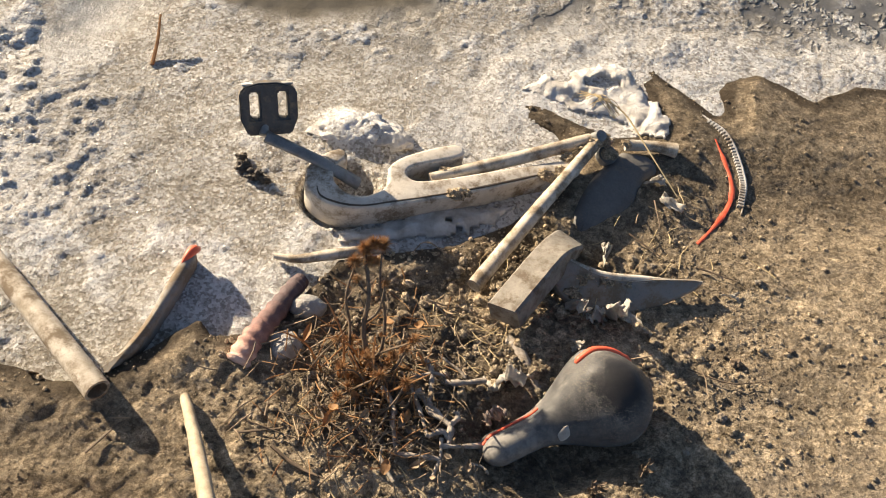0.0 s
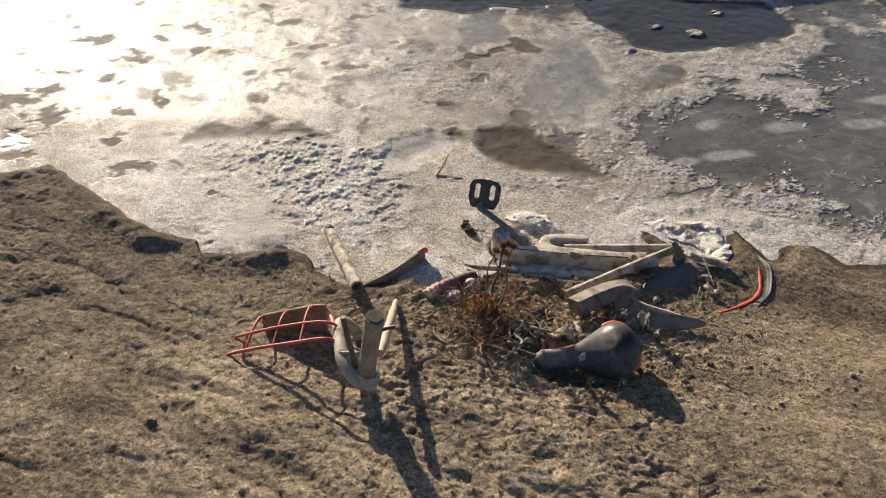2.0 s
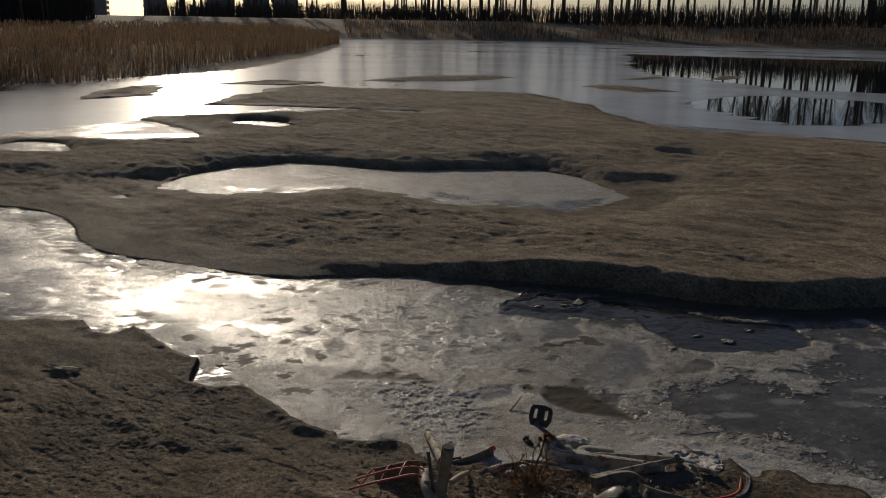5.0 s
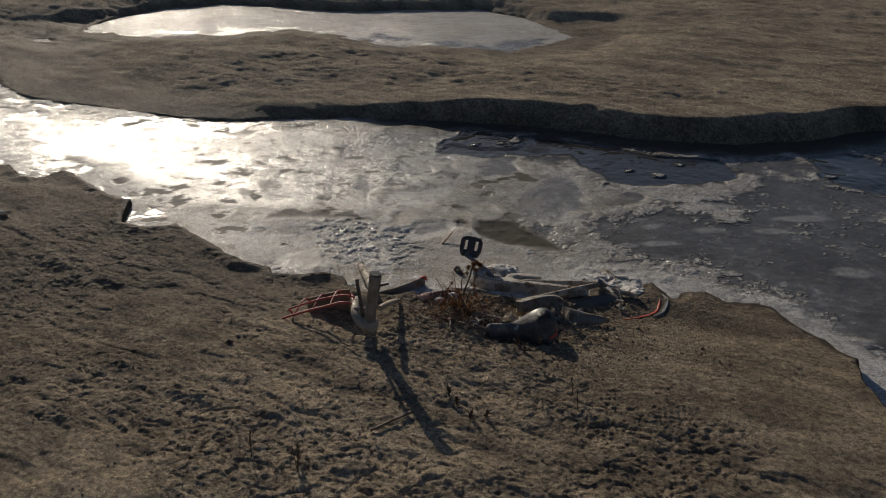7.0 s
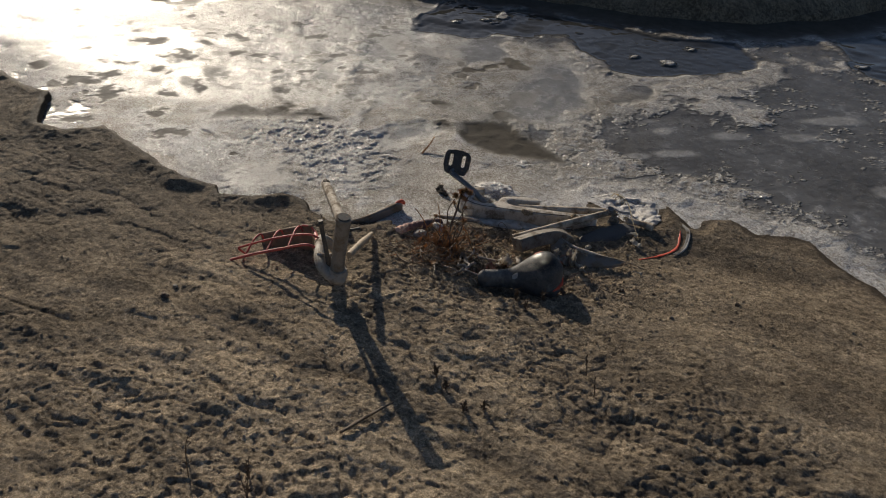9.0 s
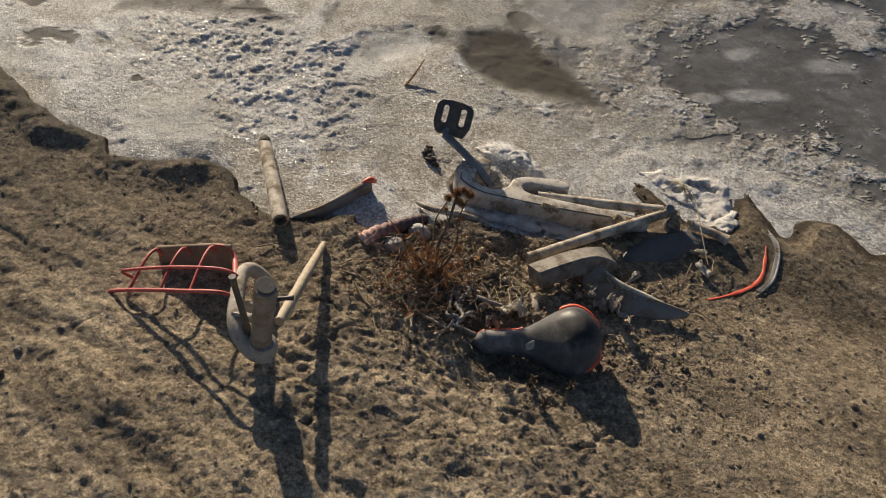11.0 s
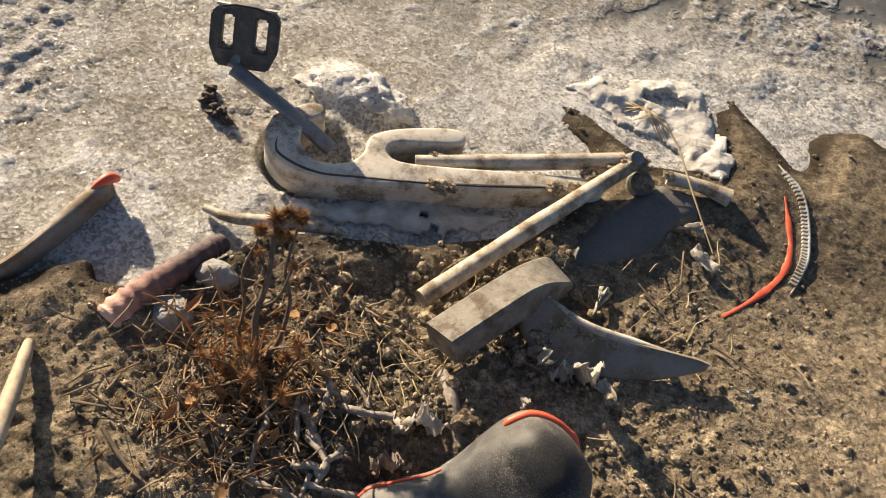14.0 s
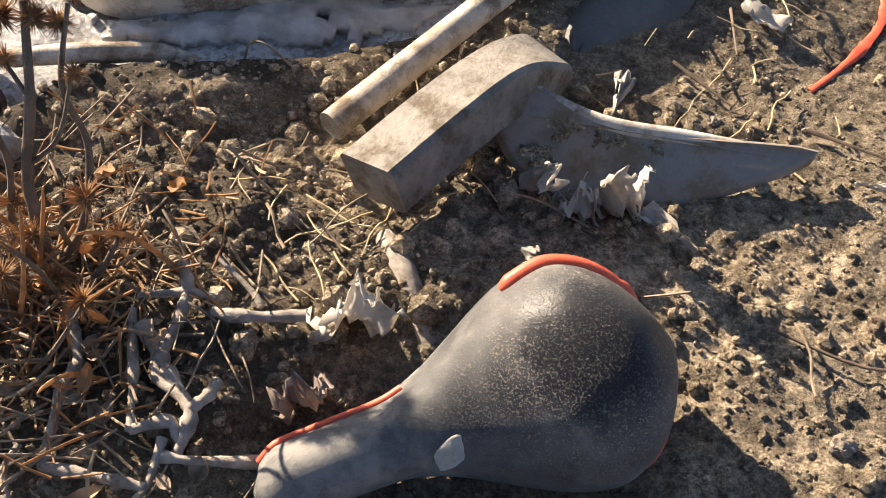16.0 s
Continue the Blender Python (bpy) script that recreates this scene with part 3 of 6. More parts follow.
def slab(bm, outline, z0, z1, round_=0.006, per=4, tilt=None, steps=3):
    """A solid of an outline in plan with a rounded upper edge; tilt(x, y) adds height."""
    line = [Vector(p[:2]) for p in spline(list(outline) + [outline[0]], per)[:-1]]
    n = len(line)
    area = sum(line[i].x * line[(i + 1) % n].y - line[(i + 1) % n].x * line[i].y for i in range(n))
    if area < 0:
        line.reverse()
    nrm = []
    for i in range(n):
        d = line[(i + 1) % n] - line[i - 1]
        nrm.append(Vector((-d.y, d.x)).normalized())
    lift = tilt or (lambda x, y: 0.0)
    rings = [[bm.verts.new((p.x, p.y, z0 + lift(p.x, p.y))) for p in line]]
    for k in range(steps + 1):
        w = math.pi / 2 * k / steps
        inset, dz = round_ * (1 - math.cos(w)), round_ * (math.sin(w) - 1)
        rings.append([bm.verts.new((p.x + q.x * inset, p.y + q.y * inset, z1 + dz + lift(p.x, p.y))) for p, q in zip(line, nrm)])
    for a, b in zip(rings, rings[1:]):
        for k in range(n):
            bm.faces.new((a[k], a[(k + 1) % n], b[(k + 1) % n], b[k]))
    for tri in mathutils.geometry.tessellate_polygon([[v_.co for v_ in rings[-1]]]):
        bm.faces.new([rings[-1][k] for k in tri])
    return bm


# ---- ground sheet ----
def nested(levels, func):
    """One sheet of square cells, finer ring within ring; each finer border is laid on the coarser cells' edges."""
    verts, faces, base = [], [], 0
    for k, (x0, y0, x1, y1, step) in enumerate(levels):
        nx, ny = round((x1 - x0) / step), round((y1 - y0) / step)
        X, Y = np.meshgrid(x0 + step * np.arange(nx + 1), y0 + step * np.arange(ny + 1))
        Z = func(X, Y, step)
        if k + 1 < len(levels):
            big = levels[k + 1][4]
            q = round(big / step)
            for line in (Z[0], Z[-1], Z[:, 0], Z[:, -1]):
                idx = np.arange(len(line))
                line[:] = np.interp(idx, idx[::q], line[::q].copy())
        keep = np.ones((ny, nx), bool)
        if k:
            a, b, c, d = levels[k - 1][:4]
            cx, cy = X[:-1, :-1] + step / 2, Y[:-1, :-1] + step / 2
            keep &= ~((cx > a) & (cx < c) & (cy > b) & (cy < d))
        iy, ix = np.nonzero(keep)
        v = base + iy * (nx + 1) + ix
        faces.append(np.stack([v, v + 1, v + nx + 2, v + nx + 1], -1))
        verts.append(np.stack([X.ravel(), Y.ravel(), Z.ravel()], -1))
        base += X.size
    v, f = np.concatenate(verts), np.concatenate(faces)
    used = np.zeros(len(v), bool)
    used[f.ravel()] = True
    remap = np.cumsum(used) - 1
    return v[used], remap[f]


def sheet(name, v, f, mat, masks):
    me = bpy.data.meshes.new(name)
    me.vertices.add(len(v))
    me.vertices.foreach_set("co", v.astype(np.float32).ravel())
    me.loops.add(f.size)
    me.loops.foreach_set("vertex_index", f.astype(np.int32).ravel())
    me.polygons.add(len(f))
    me.polygons.foreach_set("loop_start", np.arange(0, f.size, 4, dtype=np.int32))
    me.polygons.foreach_set("use_smooth", np.ones(len(f), bool))
    me.update(calc_edges=True)
    for key, values in masks.items():
        a = me.attributes.new(key, 'FLOAT', 'POINT')
        a.data.foreach_set("value", values.astype(np.float32))
    me.materials.append(mat)
    return new(name, me)


def worley(x, y, seed):
    """Distance to the nearest of scattered points, one to a unit cell, and that point's own random number."""
    ix, iy = np.floor(x), np.floor(y)
    best, mark = np.full(x.shape, 9.0), np.zeros(x.shape)
    for dx in (-1, 0, 1):
        for dy in (-1, 0, 1):
            cx, cy = ix + dx, iy + dy
            d = np.hypot(cx + lattice(cx, cy, seed) - x, cy + lattice(cx, cy, seed + 1) - y)
            nearer = d < best
            best, mark = np.where(nearer, d, best), np.where(nearer, lattice(cx, cy, seed + 2), mark)
    return best, mark


def clods(x, y):
    """Crumbs and small clods of mud."""
    n1 = fbm(x * 18, y * 18, 61, 4, 0.6)
    n2 = fbm(x * 62, y * 62, 65, 3, 0.65)
    lumps = np.abs(fbm(x * 30, y * 30, 68, 3))
    return 0.004 * n1 + 0.0035 * n2 - 0.006 * lumps


def trodden(x, y):
    """Sharp creases, pocks and small ridges left by feet and birds, in patches."""
    wx, wy = x + 0.03 * fbm(x * 7, y * 7, 151, 2), y + 0.03 * fbm(x * 7, y * 7, 152, 2)
    field = smooth(-0.25, 0.25, fbm(x * 2.3, y * 2.3, 153, 3))
    groove = smooth(0.10, 0.0, np.abs(fbm(wx * 7, wy * 11, 154, 3)))
    ridge = smooth(0.16, 0.0, np.abs(fbm(wx * 15 + 4, wy * 21, 156, 2)))
    d, mark = worley(x * 26, y * 30, 158)
    pock = smooth(0.34, 0.12, d) * (mark > 0.55)
    d2, mark2 = worley(x * 60, y * 60, 162)
    peck = smooth(0.36, 0.12, d2) * (mark2 > 0.5)
    return (0.3 + 0.7 * field) * (-0.0075 * groove + 0.0055 * ridge - 0.006 * pock) - 0.0035 * peck * (0.35 + 0.65 * field)


# boot prints: place and heading of each
PRINTS = [(0.70, -0.11, 60), (0.52, 0.12, 75), (-0.02, -0.28, 50), (0.35, -0.03, 40), (1.13, 0.40, 20), (-1.30, -0.01, 35), (-1.12, 0.10, 30), (-1.01, -0.56, 25), (0.92, 0.19, 30)]


def boots(x, y):
    """Shallow prints with the bars of a tread."""
    z = np.zeros_like(x)
    for px, py, yaw in PRINTS:
        c, s_ = math.cos(radians(yaw)), math.sin(radians(yaw))
        u, w = (x - px) * c + (y - py) * s_, (y - py) * c - (x - px) * s_
        inside = smooth(1.08, 0.9, np.hypot(u / 0.105, w / 0.042) + 0.15 * fbm(x * 20, y * 20, 195, 2))
        z = z + inside * (-0.002 + 0.0017 * np.sin(u * 330 + 40 * w * np.sign(w)) * smooth(-0.25, 0.15, fbm(x * 15, y * 15, 197, 2)))
    return z


def heap(x, y):
    """The churned mud thrown up round the wreck."""
    d = np.hypot((x - 0.3) / 0.46, (y - 0.80) / 0.34)
    return smooth(1.25, 0.4, d)


PIT = (0.51, 1.10)


def ground_height(x, y, step):
    z = height(x, y)
    ch = signed(CHANNEL, *wobble(x, y))
    land = smooth(0.0, -0.06, ch)
    near = smooth(2.4, 1.2, y - 0.3 * x)
    box = np.maximum(np.abs(x), np.abs(y - 0.9)) / 3.6
    fine = smooth(0.99, 0.75, box) * land
    calm = 1 - (1 - near) * (1 - smooth(-0.05, -0.9, ch))
    z = z + calm * land * smooth(0.45, 0.9, box) * (0.022 * fbm(x * 1.1 + 0.5 * y, y * 2.6, 75, 4) + 0.014 * fbm(x * 3.1 + y, y * 4.6, 76, 3))
    if step > 0.13:
        return z
    bar = land * smooth(-0.08, -0.7, ch) * smooth(0.45, 0.9, box) * (1 - smooth(2.2, 0.6, y - 0.3 * x))
    z = z + bar * (0.007 * fbm(x * 6 + y, y * 7, 84, 4, 0.7) - 0.008 * np.abs(fbm(x * 11 + y, y * 11, 85, 3)) + 0.009 * smooth(0.3, 0.0, np.abs(fbm(x * 4 + 5 * y, y * 9 - 3 * x, 87, 3))))
    if step > 0.06:
        return z
    rim = smooth(-0.12, -0.02, ch) * smooth(0.01, -0.03, ch) * near * smooth(1.28, 1.1, y)
    patchy = (0.25 + 0.35 * smooth(-0.2, 0.5, fbm(x * 2.1, y * 2.1, 71, 3))) * (1 - 0.6 * smooth(0.55, 0.75, x) * smooth(0.2, 0.5, y)) + 0.7 * heap(x, y)
    core = smooth(1.0, 0.7, np.maximum(np.abs(x + 0.3) / 2.0, np.abs(y - 0.37) / 1.27))
    z = z - (fine * 0.006 * smooth(0.22, 0.0, np.abs(fbm(x * 2.6 + y, y * 6.5, 191, 4, 0.55)))) * smooth(0.6, 0.2, y)
    z = z + fine * clods(x, y) * patchy * (0.5 + 0.5 * core) + fine * rim * (0.010 + 0.018 * fbm(x * 11, y * 11, 77, 3))
    z = z + fine * (1 - 0.6 * smooth(0.5, 0.75, x) * smooth(0.2, 0.5, y)) * (0.012 * fbm(x * 3.2 + 0.8 * y, y * 5.5, 79, 5, 0.5) + 0.004 * fbm(x * 9 + y * 3, y * 14, 80, 3) - 0.006 * np.abs(fbm(x * 6 + 3 * y, y * 9, 86, 5, 0.65)) * smooth(0.75, 0.2, y + 0.2 * x)) * (1 - 0.5 * heap(x, y))
    if step < 0.01:
        z = z + 0.8 * core * fine * trodden(x, y) * (1 - 0.6 * smooth(-0.3, -0.9, x)) * (1 - 0.55 * smooth(0.55, 0.8, x) * smooth(0.25, 0.5, y)) * (0.45 + 0.55 * smooth(0.75, 0.35, y))
    z = z + land * heap(x, y) * (0.002 + 0.006 * fbm(x * 9, y * 9, 73, 4) + 0.005 * fbm(x * 26, y * 26, 74, 3))
    pit = smooth(1.3, 0.6, np.hypot((x - PIT[0]) / 0.075, (y - PIT[1]) / 0.11))
    z = z * (1 - pit * land) + pit * land * (0.034 + 0.003 * fbm(x * 30, y * 30, 78, 2))
    seat = smooth(1.25, 0.8, np.hypot(((x - 0.43) * 0.87 + (y - 0.67) * 0.49) / 0.15, (-(x - 0.43) * 0.49 + (y - 0.67) * 0.87) / 0.09))
    z = np.where(y > 0.4, z - seat * np.maximum(z - 0.055, 0), z)
    if step < 0.01:
        z = z + boots(x, y)
        z = z + core * land * 0.0016 * (lattice(np.round(x / 0.005), np.round(y / 0.005), 83) - 0.5)
    return z


v, f = nested([(-2.3, -0.9, 1.7, 1.64, 0.005), (-3.6, -2.7, 3.6, 4.5, 0.02), (-9.6, -4.7, 5.64, 10.54, 0.04), (-18.0, -7.1, 7.2, 19.3, 0.12), (-72.0, -47.3, 48.0, 72.7, 0.6), (-906.0, -647.3, 900.0, 1152.7, 6.0)], ground_height)
chv = signed(CHANNEL, *wobble(v[:, 0], v[:, 1]))
wet_and_shade = np.maximum(smooth(-0.22, -0.02, chv + 0.05 * fbm(v[:, 0] * 8, v[:, 1] * 8, 81, 3)), smooth(0.09, 0.02, v[:, 2])) * 0.55
# narrow bands: wet mud together with painted shade of the undercut edge
wet_and_shade = np.maximum(wet_and_shade, smooth(-0.055, -0.025, chv + 0.02 * fbm(v[:, 0] * 14, v[:, 1] * 14, 82, 2)) * (0.25 + 0.75 * smooth(0.3, 0.45, v[:, 0])) * smooth(3.0, 2.0, v[:, 1]))
wet_and_shade = np.maximum(wet_and_shade, 0.95 * smooth(-0.055, -0.03, chv + 0.012 * fbm(v[:, 0] * 20, v[:, 1] * 20, 88, 2)) * smooth(2.0, 1.4, v[:, 1]))
damp = smooth(-0.35, 0.35, fbm(v[:, 0] * 1.7, v[:, 1] * 1.7, 193, 4) + 0.8 * smooth(0.45, 0.9, v[:, 0]) - 0.12)
wet_and_shade = np.maximum(wet_and_shade, 0.36 * damp * smooth(3.0, 2.0, v[:, 1]) * (0.6 + 0.4 * smooth(-0.1, 0.3, fbm(v[:, 0] * 14, v[:, 1] * 14, 194, 3))))
soil = smooth(1.0, 0.55, np.hypot((v[:, 0] - 0.2) / 0.24, (v[:, 1] - 0.72) / 0.2) + 0.3 * fbm(v[:, 0] * 9, v[:, 1] * 9, 89, 3))
wet_and_shade = np.maximum(wet_and_shade, 0.75 * soil * (v[:, 1] > 0.3))
ground = tagged(sheet("ground", v, f, mud_mat, {"wet_and_shade": wet_and_shade}), "brown sandy river mud, crumbly and tracked, damp and with gap shade painted at the shore", "ground", kind="structure")

# ---- ice on the channel, the pool and the lagoon ----
OPEN_WATER = [(-1.15, 2.43), (-1.24, 2.86), (-1.19, 3.06), (-0.98, 3.06), (-0.82, 3.14), (-0.59, 3.17), (-0.25, 3.18), (-0.07, 3.18), (0.24, 3.32), (0.36, 3.37), (0.47, 3.21), (0.54, 3.08), (0.46, 2.93), (0.27, 2.74),
              (0.1, 2.58), (-0.06, 2.57), (-0.15, 2.68), (-0.3, 2.75), (-0.48, 2.87), (-0.61, 2.73), (-0.76, 2.66), (-0.86, 2.51)]
SIDE_WATER = [(0.79, 3.83), (1.27, 4.27), (2.4, 4.6), (3.2, 4.0), (2.4, 3.2), (1.4, 3.28), (1.02, 3.32), (0.85, 3.55)]
DARK_HOLE = [(-0.33, 1.61), (-0.28, 1.70), (-0.16, 1.73), (-0.04, 1.67), (0.09, 1.62), (0.13, 1.59), (0.04, 1.53), (-0.11, 1.49), (-0.22, 1.48)]
SMOOTH_LENS = [(-0.29, 1.94), (-0.33, 2.21), (-0.33, 2.49), (-0.2, 2.53), (-0.07, 2.3), (0.01, 2.07), (0.01, 1.93), (-0.09, 1.81), (-0.21, 1.81)]
FAR_LENS = [(-0.81, 2.36), (-0.77, 2.56), (-0.6, 2.52), (-0.54, 2.33), (-0.67, 2.18)]
FROZEN_PATCH = [(-0.54, 1.29), (-0.55, 1.43), (-0.47, 1.5), (-0.36, 1.49), (-0.41, 1.41), (-0.48, 1.3)]
RIDGE = [(-0.51, 2.85), (-0.47, 2.9), (-0.3, 2.75), (-0.15, 2.68), (-0.06, 2.57), (0.11, 2.56), (0.27, 2.74), (0.46, 2.93), (0.6, 3.24), (0.68, 3.42), (0.86, 3.5), (0.84, 3.3), (0.72, 2.99), (0.58, 2.73), (0.33, 2.55), (0.09, 2.37), (-0.09, 2.39), (-0.3, 2.57)]
CRUST = [(-1.05, 0.98), (-1.0, 1.16), (-0.78, 1.33), (-0.54, 1.36), (-0.38, 1.25), (-0.28, 1.06), (-0.47, 0.9), (-0.61, 0.9), (-0.75, 0.98), (-0.9, 0.86)]
DRIFT = [(-0.84, 0.80), (-0.74, 0.91), (-0.6, 0.92), (-0.55, 0.83), (-0.53, 0.76), (-0.59, 0.70), (-0.69, 0.62), (-0.8, 0.65)]
SEAM = [(-1.36, 1.06), (-1.18, 1.29), (-1.0, 1.42), (-0.76, 1.48), (-0.42, 1.66), (-0.32, 1.52), (-0.65, 1.37), (-0.93, 1.25), (-1.23, 1.0)]
FROTH = [(-1.1, 1.75), (-0.95, 2.3), (-0.7, 2.62), (-0.45, 2.8), (-0.2, 2.62), (0.1, 2.5), (0.3, 2.45), (0.1, 2.1), (0.2, 1.8), (0.1, 1.72), (-0.2, 1.78), (-0.4, 1.6), (-0.6, 1.5), (-0.8, 1.52)]
# pale clouds under the clear ice: place, half length, half width
CLOUDS = [(0.61, 2.55, 0.10, 0.07), (0.65, 2.22, 0.10, 0.045), (0.91, 2.39, 0.09, 0.04), (0.51, 1.92, 0.10, 0.035), (0.39, 2.08, 0.05, 0.04), (0.99, 2.65, 0.16, 0.05), (1.32, 2.1, 0.09, 0.06), (0.38, 1.8, 0.06, 0.03)]
# thawed pits in the pale sheet: place, half length
PITS_AT = [(-1.78, 1.29, 0.05), (-1.54, 1.7, 0.045), (-1.33, 1.6, 0.03), (-1.22, 1.7, 0.035), (-1.22, 1.94, 0.04), (-0.99, 1.85, 0.04), (-1.98, 1.25, 0.05), (-1.83, 1.48, 0.08), (-1.47, 2.09, 0.06), (-1.64, 1.66, 0.04),
           (-2.09, 1.52, 0.07), (-1.56, 1.1, 0.05), (-1.95, 1.01, 0.08), (-1.74, 0.97, 0.09), (-1.24, 0.86, 0.05), (-0.92, 0.85, 0.03), (-1.65, 0.72, 0.05), (-1.88, 1.12, 0.06), (-1.42, 0.95, 0.04)]


def ice_masks(x, y):
    edge = signed(CHANNEL, *wobble(x, y))
    n1, n2 = fbm(x * 2.0, y * 2.0, 91, 4), fbm(x * 7, y * 7, 95, 4)
    near = smooth(1.30, 0.55, np.hypot((x + 0.5) / 1.05, (y - 1.05) / 0.62) + 0.25 * n1)
    right = smooth(0.24, 0.08, edge + 0.10 * n2 + 0.04 * n1) * smooth(0.15, 0.35, x) * smooth(2.2, 1.9, y)
    n3 = fbm(x * 24, y * 24, 129, 3, 0.7)
    patches = smooth(-0.06, 0.14, n1 + 0.45 * n2 + 0.35 * n3 - 0.30 * smooth(0.1, 0.7, x) + 0.15 * smooth(-0.6, -2.0, x)) * 0.8
    patches = np.maximum(patches, 0.7 * smooth(0.2, 0.5, signed(POOL, x, y) + 0.3 * n2))
    lens = smooth(-0.07, 0.05, np.maximum(np.maximum(signed(SMOOTH_LENS, x + 0.05 * n2, y + 0.05 * n1), signed(FAR_LENS, x + 0.06 * n2, y + 0.06 * n1)), signed(FROZEN_PATCH, x + 0.05 * n2, y + 0.05 * n1)))
    behind = (y - 1.38) - 0.63 * (x + 0.87)
    sheet_ = smooth(0.02, 0.2, behind + 0.12 * n1) * smooth(-0.55, -0.9, x + 0.15 * (y - 2) + 0.15 * n1) * smooth(0.12, 0.4, edge + 0.15 * n1) * smooth(-7, -5, x)
    sheet_ = np.maximum(sheet_, smooth(-0.05, 0.08, signed(DRIFT, x + 0.04 * n2, y + 0.04 * n1)))
    crust = smooth(-0.09, 0.08, signed(CRUST, x + 0.10 * n2 + 0.05 * n1, y + 0.10 * n1)) * smooth(-0.35, 0.05, n2 + n1)
    crust = np.maximum(crust, 0.8 * smooth(-0.04, 0.05, signed(RIDGE, x + 0.05 * n2, y + 0.05 * n1)) * smooth(-0.3, 0.1, n2))
    pool_d = signed(POOL, x + 0.1 * n1, y + 0.1 * n2)
    crust = np.maximum(crust, 0.9 * smooth(-0.05, 0.05, pool_d) * smooth(0.9, 0.3, pool_d + 0.8 * n2) * smooth(-0.5, 0.2, -0.61 * (x + 4.3) + 0.79 * (y - 5.5)))
    cloud = np.zeros_like(x)
    for cx, cy, a, b in CLOUDS:
        u, w = (x - cx) * 0.80 + (y - cy) * 0.60, (y - cy) * 0.80 - (x - cx) * 0.60
        cloud = np.maximum(cloud, smooth(1.15, 0.55, np.hypot(u / a, w / b) + 0.35 * n2))
    cover = np.clip(np.maximum(np.maximum(near, right), smooth(-0.2, 0.3, n1 + 0.3 * n2 - 0.30 * smooth(0.2, 1.1, x)) * 0.6), 0, 1) * (1 - 0.9 * lens)
    snow = np.clip(np.maximum(np.maximum(near, right), patches), 0, 1) * (1 - 0.9 * lens)
    wx, wy = x + 0.09 * n2 + 0.04 * n1, y + 0.09 * n1 + 0.03 * n2
    water = np.maximum(smooth(-0.02, 0.03, signed(OPEN_WATER, wx, wy)), smooth(-0.02, 0.06, signed(SIDE_WATER, wx, wy))) * smooth(0.62, 0.5, n2)
    hole = smooth(-0.04, 0.03, signed(DARK_HOLE, x + 0.05 * n2, y + 0.05 * n1))
    pits = smooth(0.50, 0.60, fbm(x * 4.5, y * 4.5, 120, 2)) * smooth(0.2, -0.2, x + 0.2) * smooth(0.1, 0.4, edge) * (1 - near)
    bank_mud = smooth(0.32, 0.1, edge + 0.06 * n2) * smooth(2.0, 2.4, y - 0.4 * np.minimum(x + 1, 0)) * smooth(-2.2, -1.2, x)
    brown = 0.5 * smooth(0.0, 0.45, fbm(x * 2.6 + 3, y * 2.6, 98, 4)) * smooth(-1.6, -0.2, x + 0.25 * y) * smooth(4.2, 3.4, y)
    pits = np.maximum(pits * (1 - sheet_), smooth(0.30, 0.42, fbm(x * 8, y * 8, 122, 3)) * smooth(0.1, -0.7, x) * smooth(0.02, 0.15, edge) * (1 - near) * 0.9 * (1 - sheet_))
    for cx, cy, a in PITS_AT:
        u, w = (x - cx) * 0.80 + (y - cy) * 0.60, (y - cy) * 0.80 - (x - cx) * 0.60
        pits = np.maximum(pits, 0.75 * smooth(1.0, 0.6, np.hypot(u / (1.2 * a), w / (0.8 * a)) + 0.4 * n2 + 1.5 * n3))
    d, mark = worley(x * 6 + n2, y * 6 + n1, 175)
    pits = np.maximum(pits, 0.7 * smooth(0.18, 0.09, d + 0.25 * n3) * (mark > 0.6) * sheet_ * smooth(1.2, 1.5, y - 0.2 * x))
    seam = smooth(-0.06, 0.04, signed(SEAM, x + 0.06 * n2, y + 0.06 * n1)) * smooth(-0.25, 0.2, n2 + 0.3 * n1)
    pits = np.maximum(pits, 0.75 * seam)
    mound = smooth(1.05, 0.75, np.hypot((x - 0.065) / 0.085, (y - 1.20) / 0.055) + 0.25 * n2)
    rim = smooth(-0.16, -0.03, signed(OPEN_WATER, wx, wy)) * (1 - water) * smooth(-0.1, 0.2, n2)
    white = smooth(0.02, 0.34, fbm(x * 3.6, y * 3.6, 125, 3) + 0.5 * fbm(x * 14, y * 14, 127, 3) + 0.25 * n3 + 0.28 * smooth(-0.25, -0.6, x) * smooth(1.5, 1.2, y) + 0.22 * smooth(1.4, 1.8, y) - 0.05)
    white = np.maximum(np.maximum(white, mound), np.maximum(right, rim))
    snow = np.maximum(np.maximum(snow, mound), rim) * (1 - water)
    brown = np.maximum(0.7 * brown * smooth(0.6, 0.1, x), 0.55 * smooth(0.12, 0.34, 0.7 * n3 + 0.6 * n2) * smooth(0.5, 0.0, x) * smooth(1.35, 1.7, y - 0.25 * np.minimum(x, 0)) * smooth(-2.6, -1.4, x) * smooth(4.2, 3.4, y) * (1 - water))
    fleck = smooth(0.06, 0.34, 0.8 * fbm(x * 38, y * 38, 133, 3, 0.8) + 0.8 * n2 + 0.5 * n1 - 0.24) * smooth(-0.5, 0.1, x + 0.3 * (y - 1.5)) * smooth(0.02, 0.12, edge) * (1 - lens) * (1 - water) * (1 - hole)
    snow, white = np.maximum(snow, fleck * (1 - cloud)), np.maximum(white, fleck)
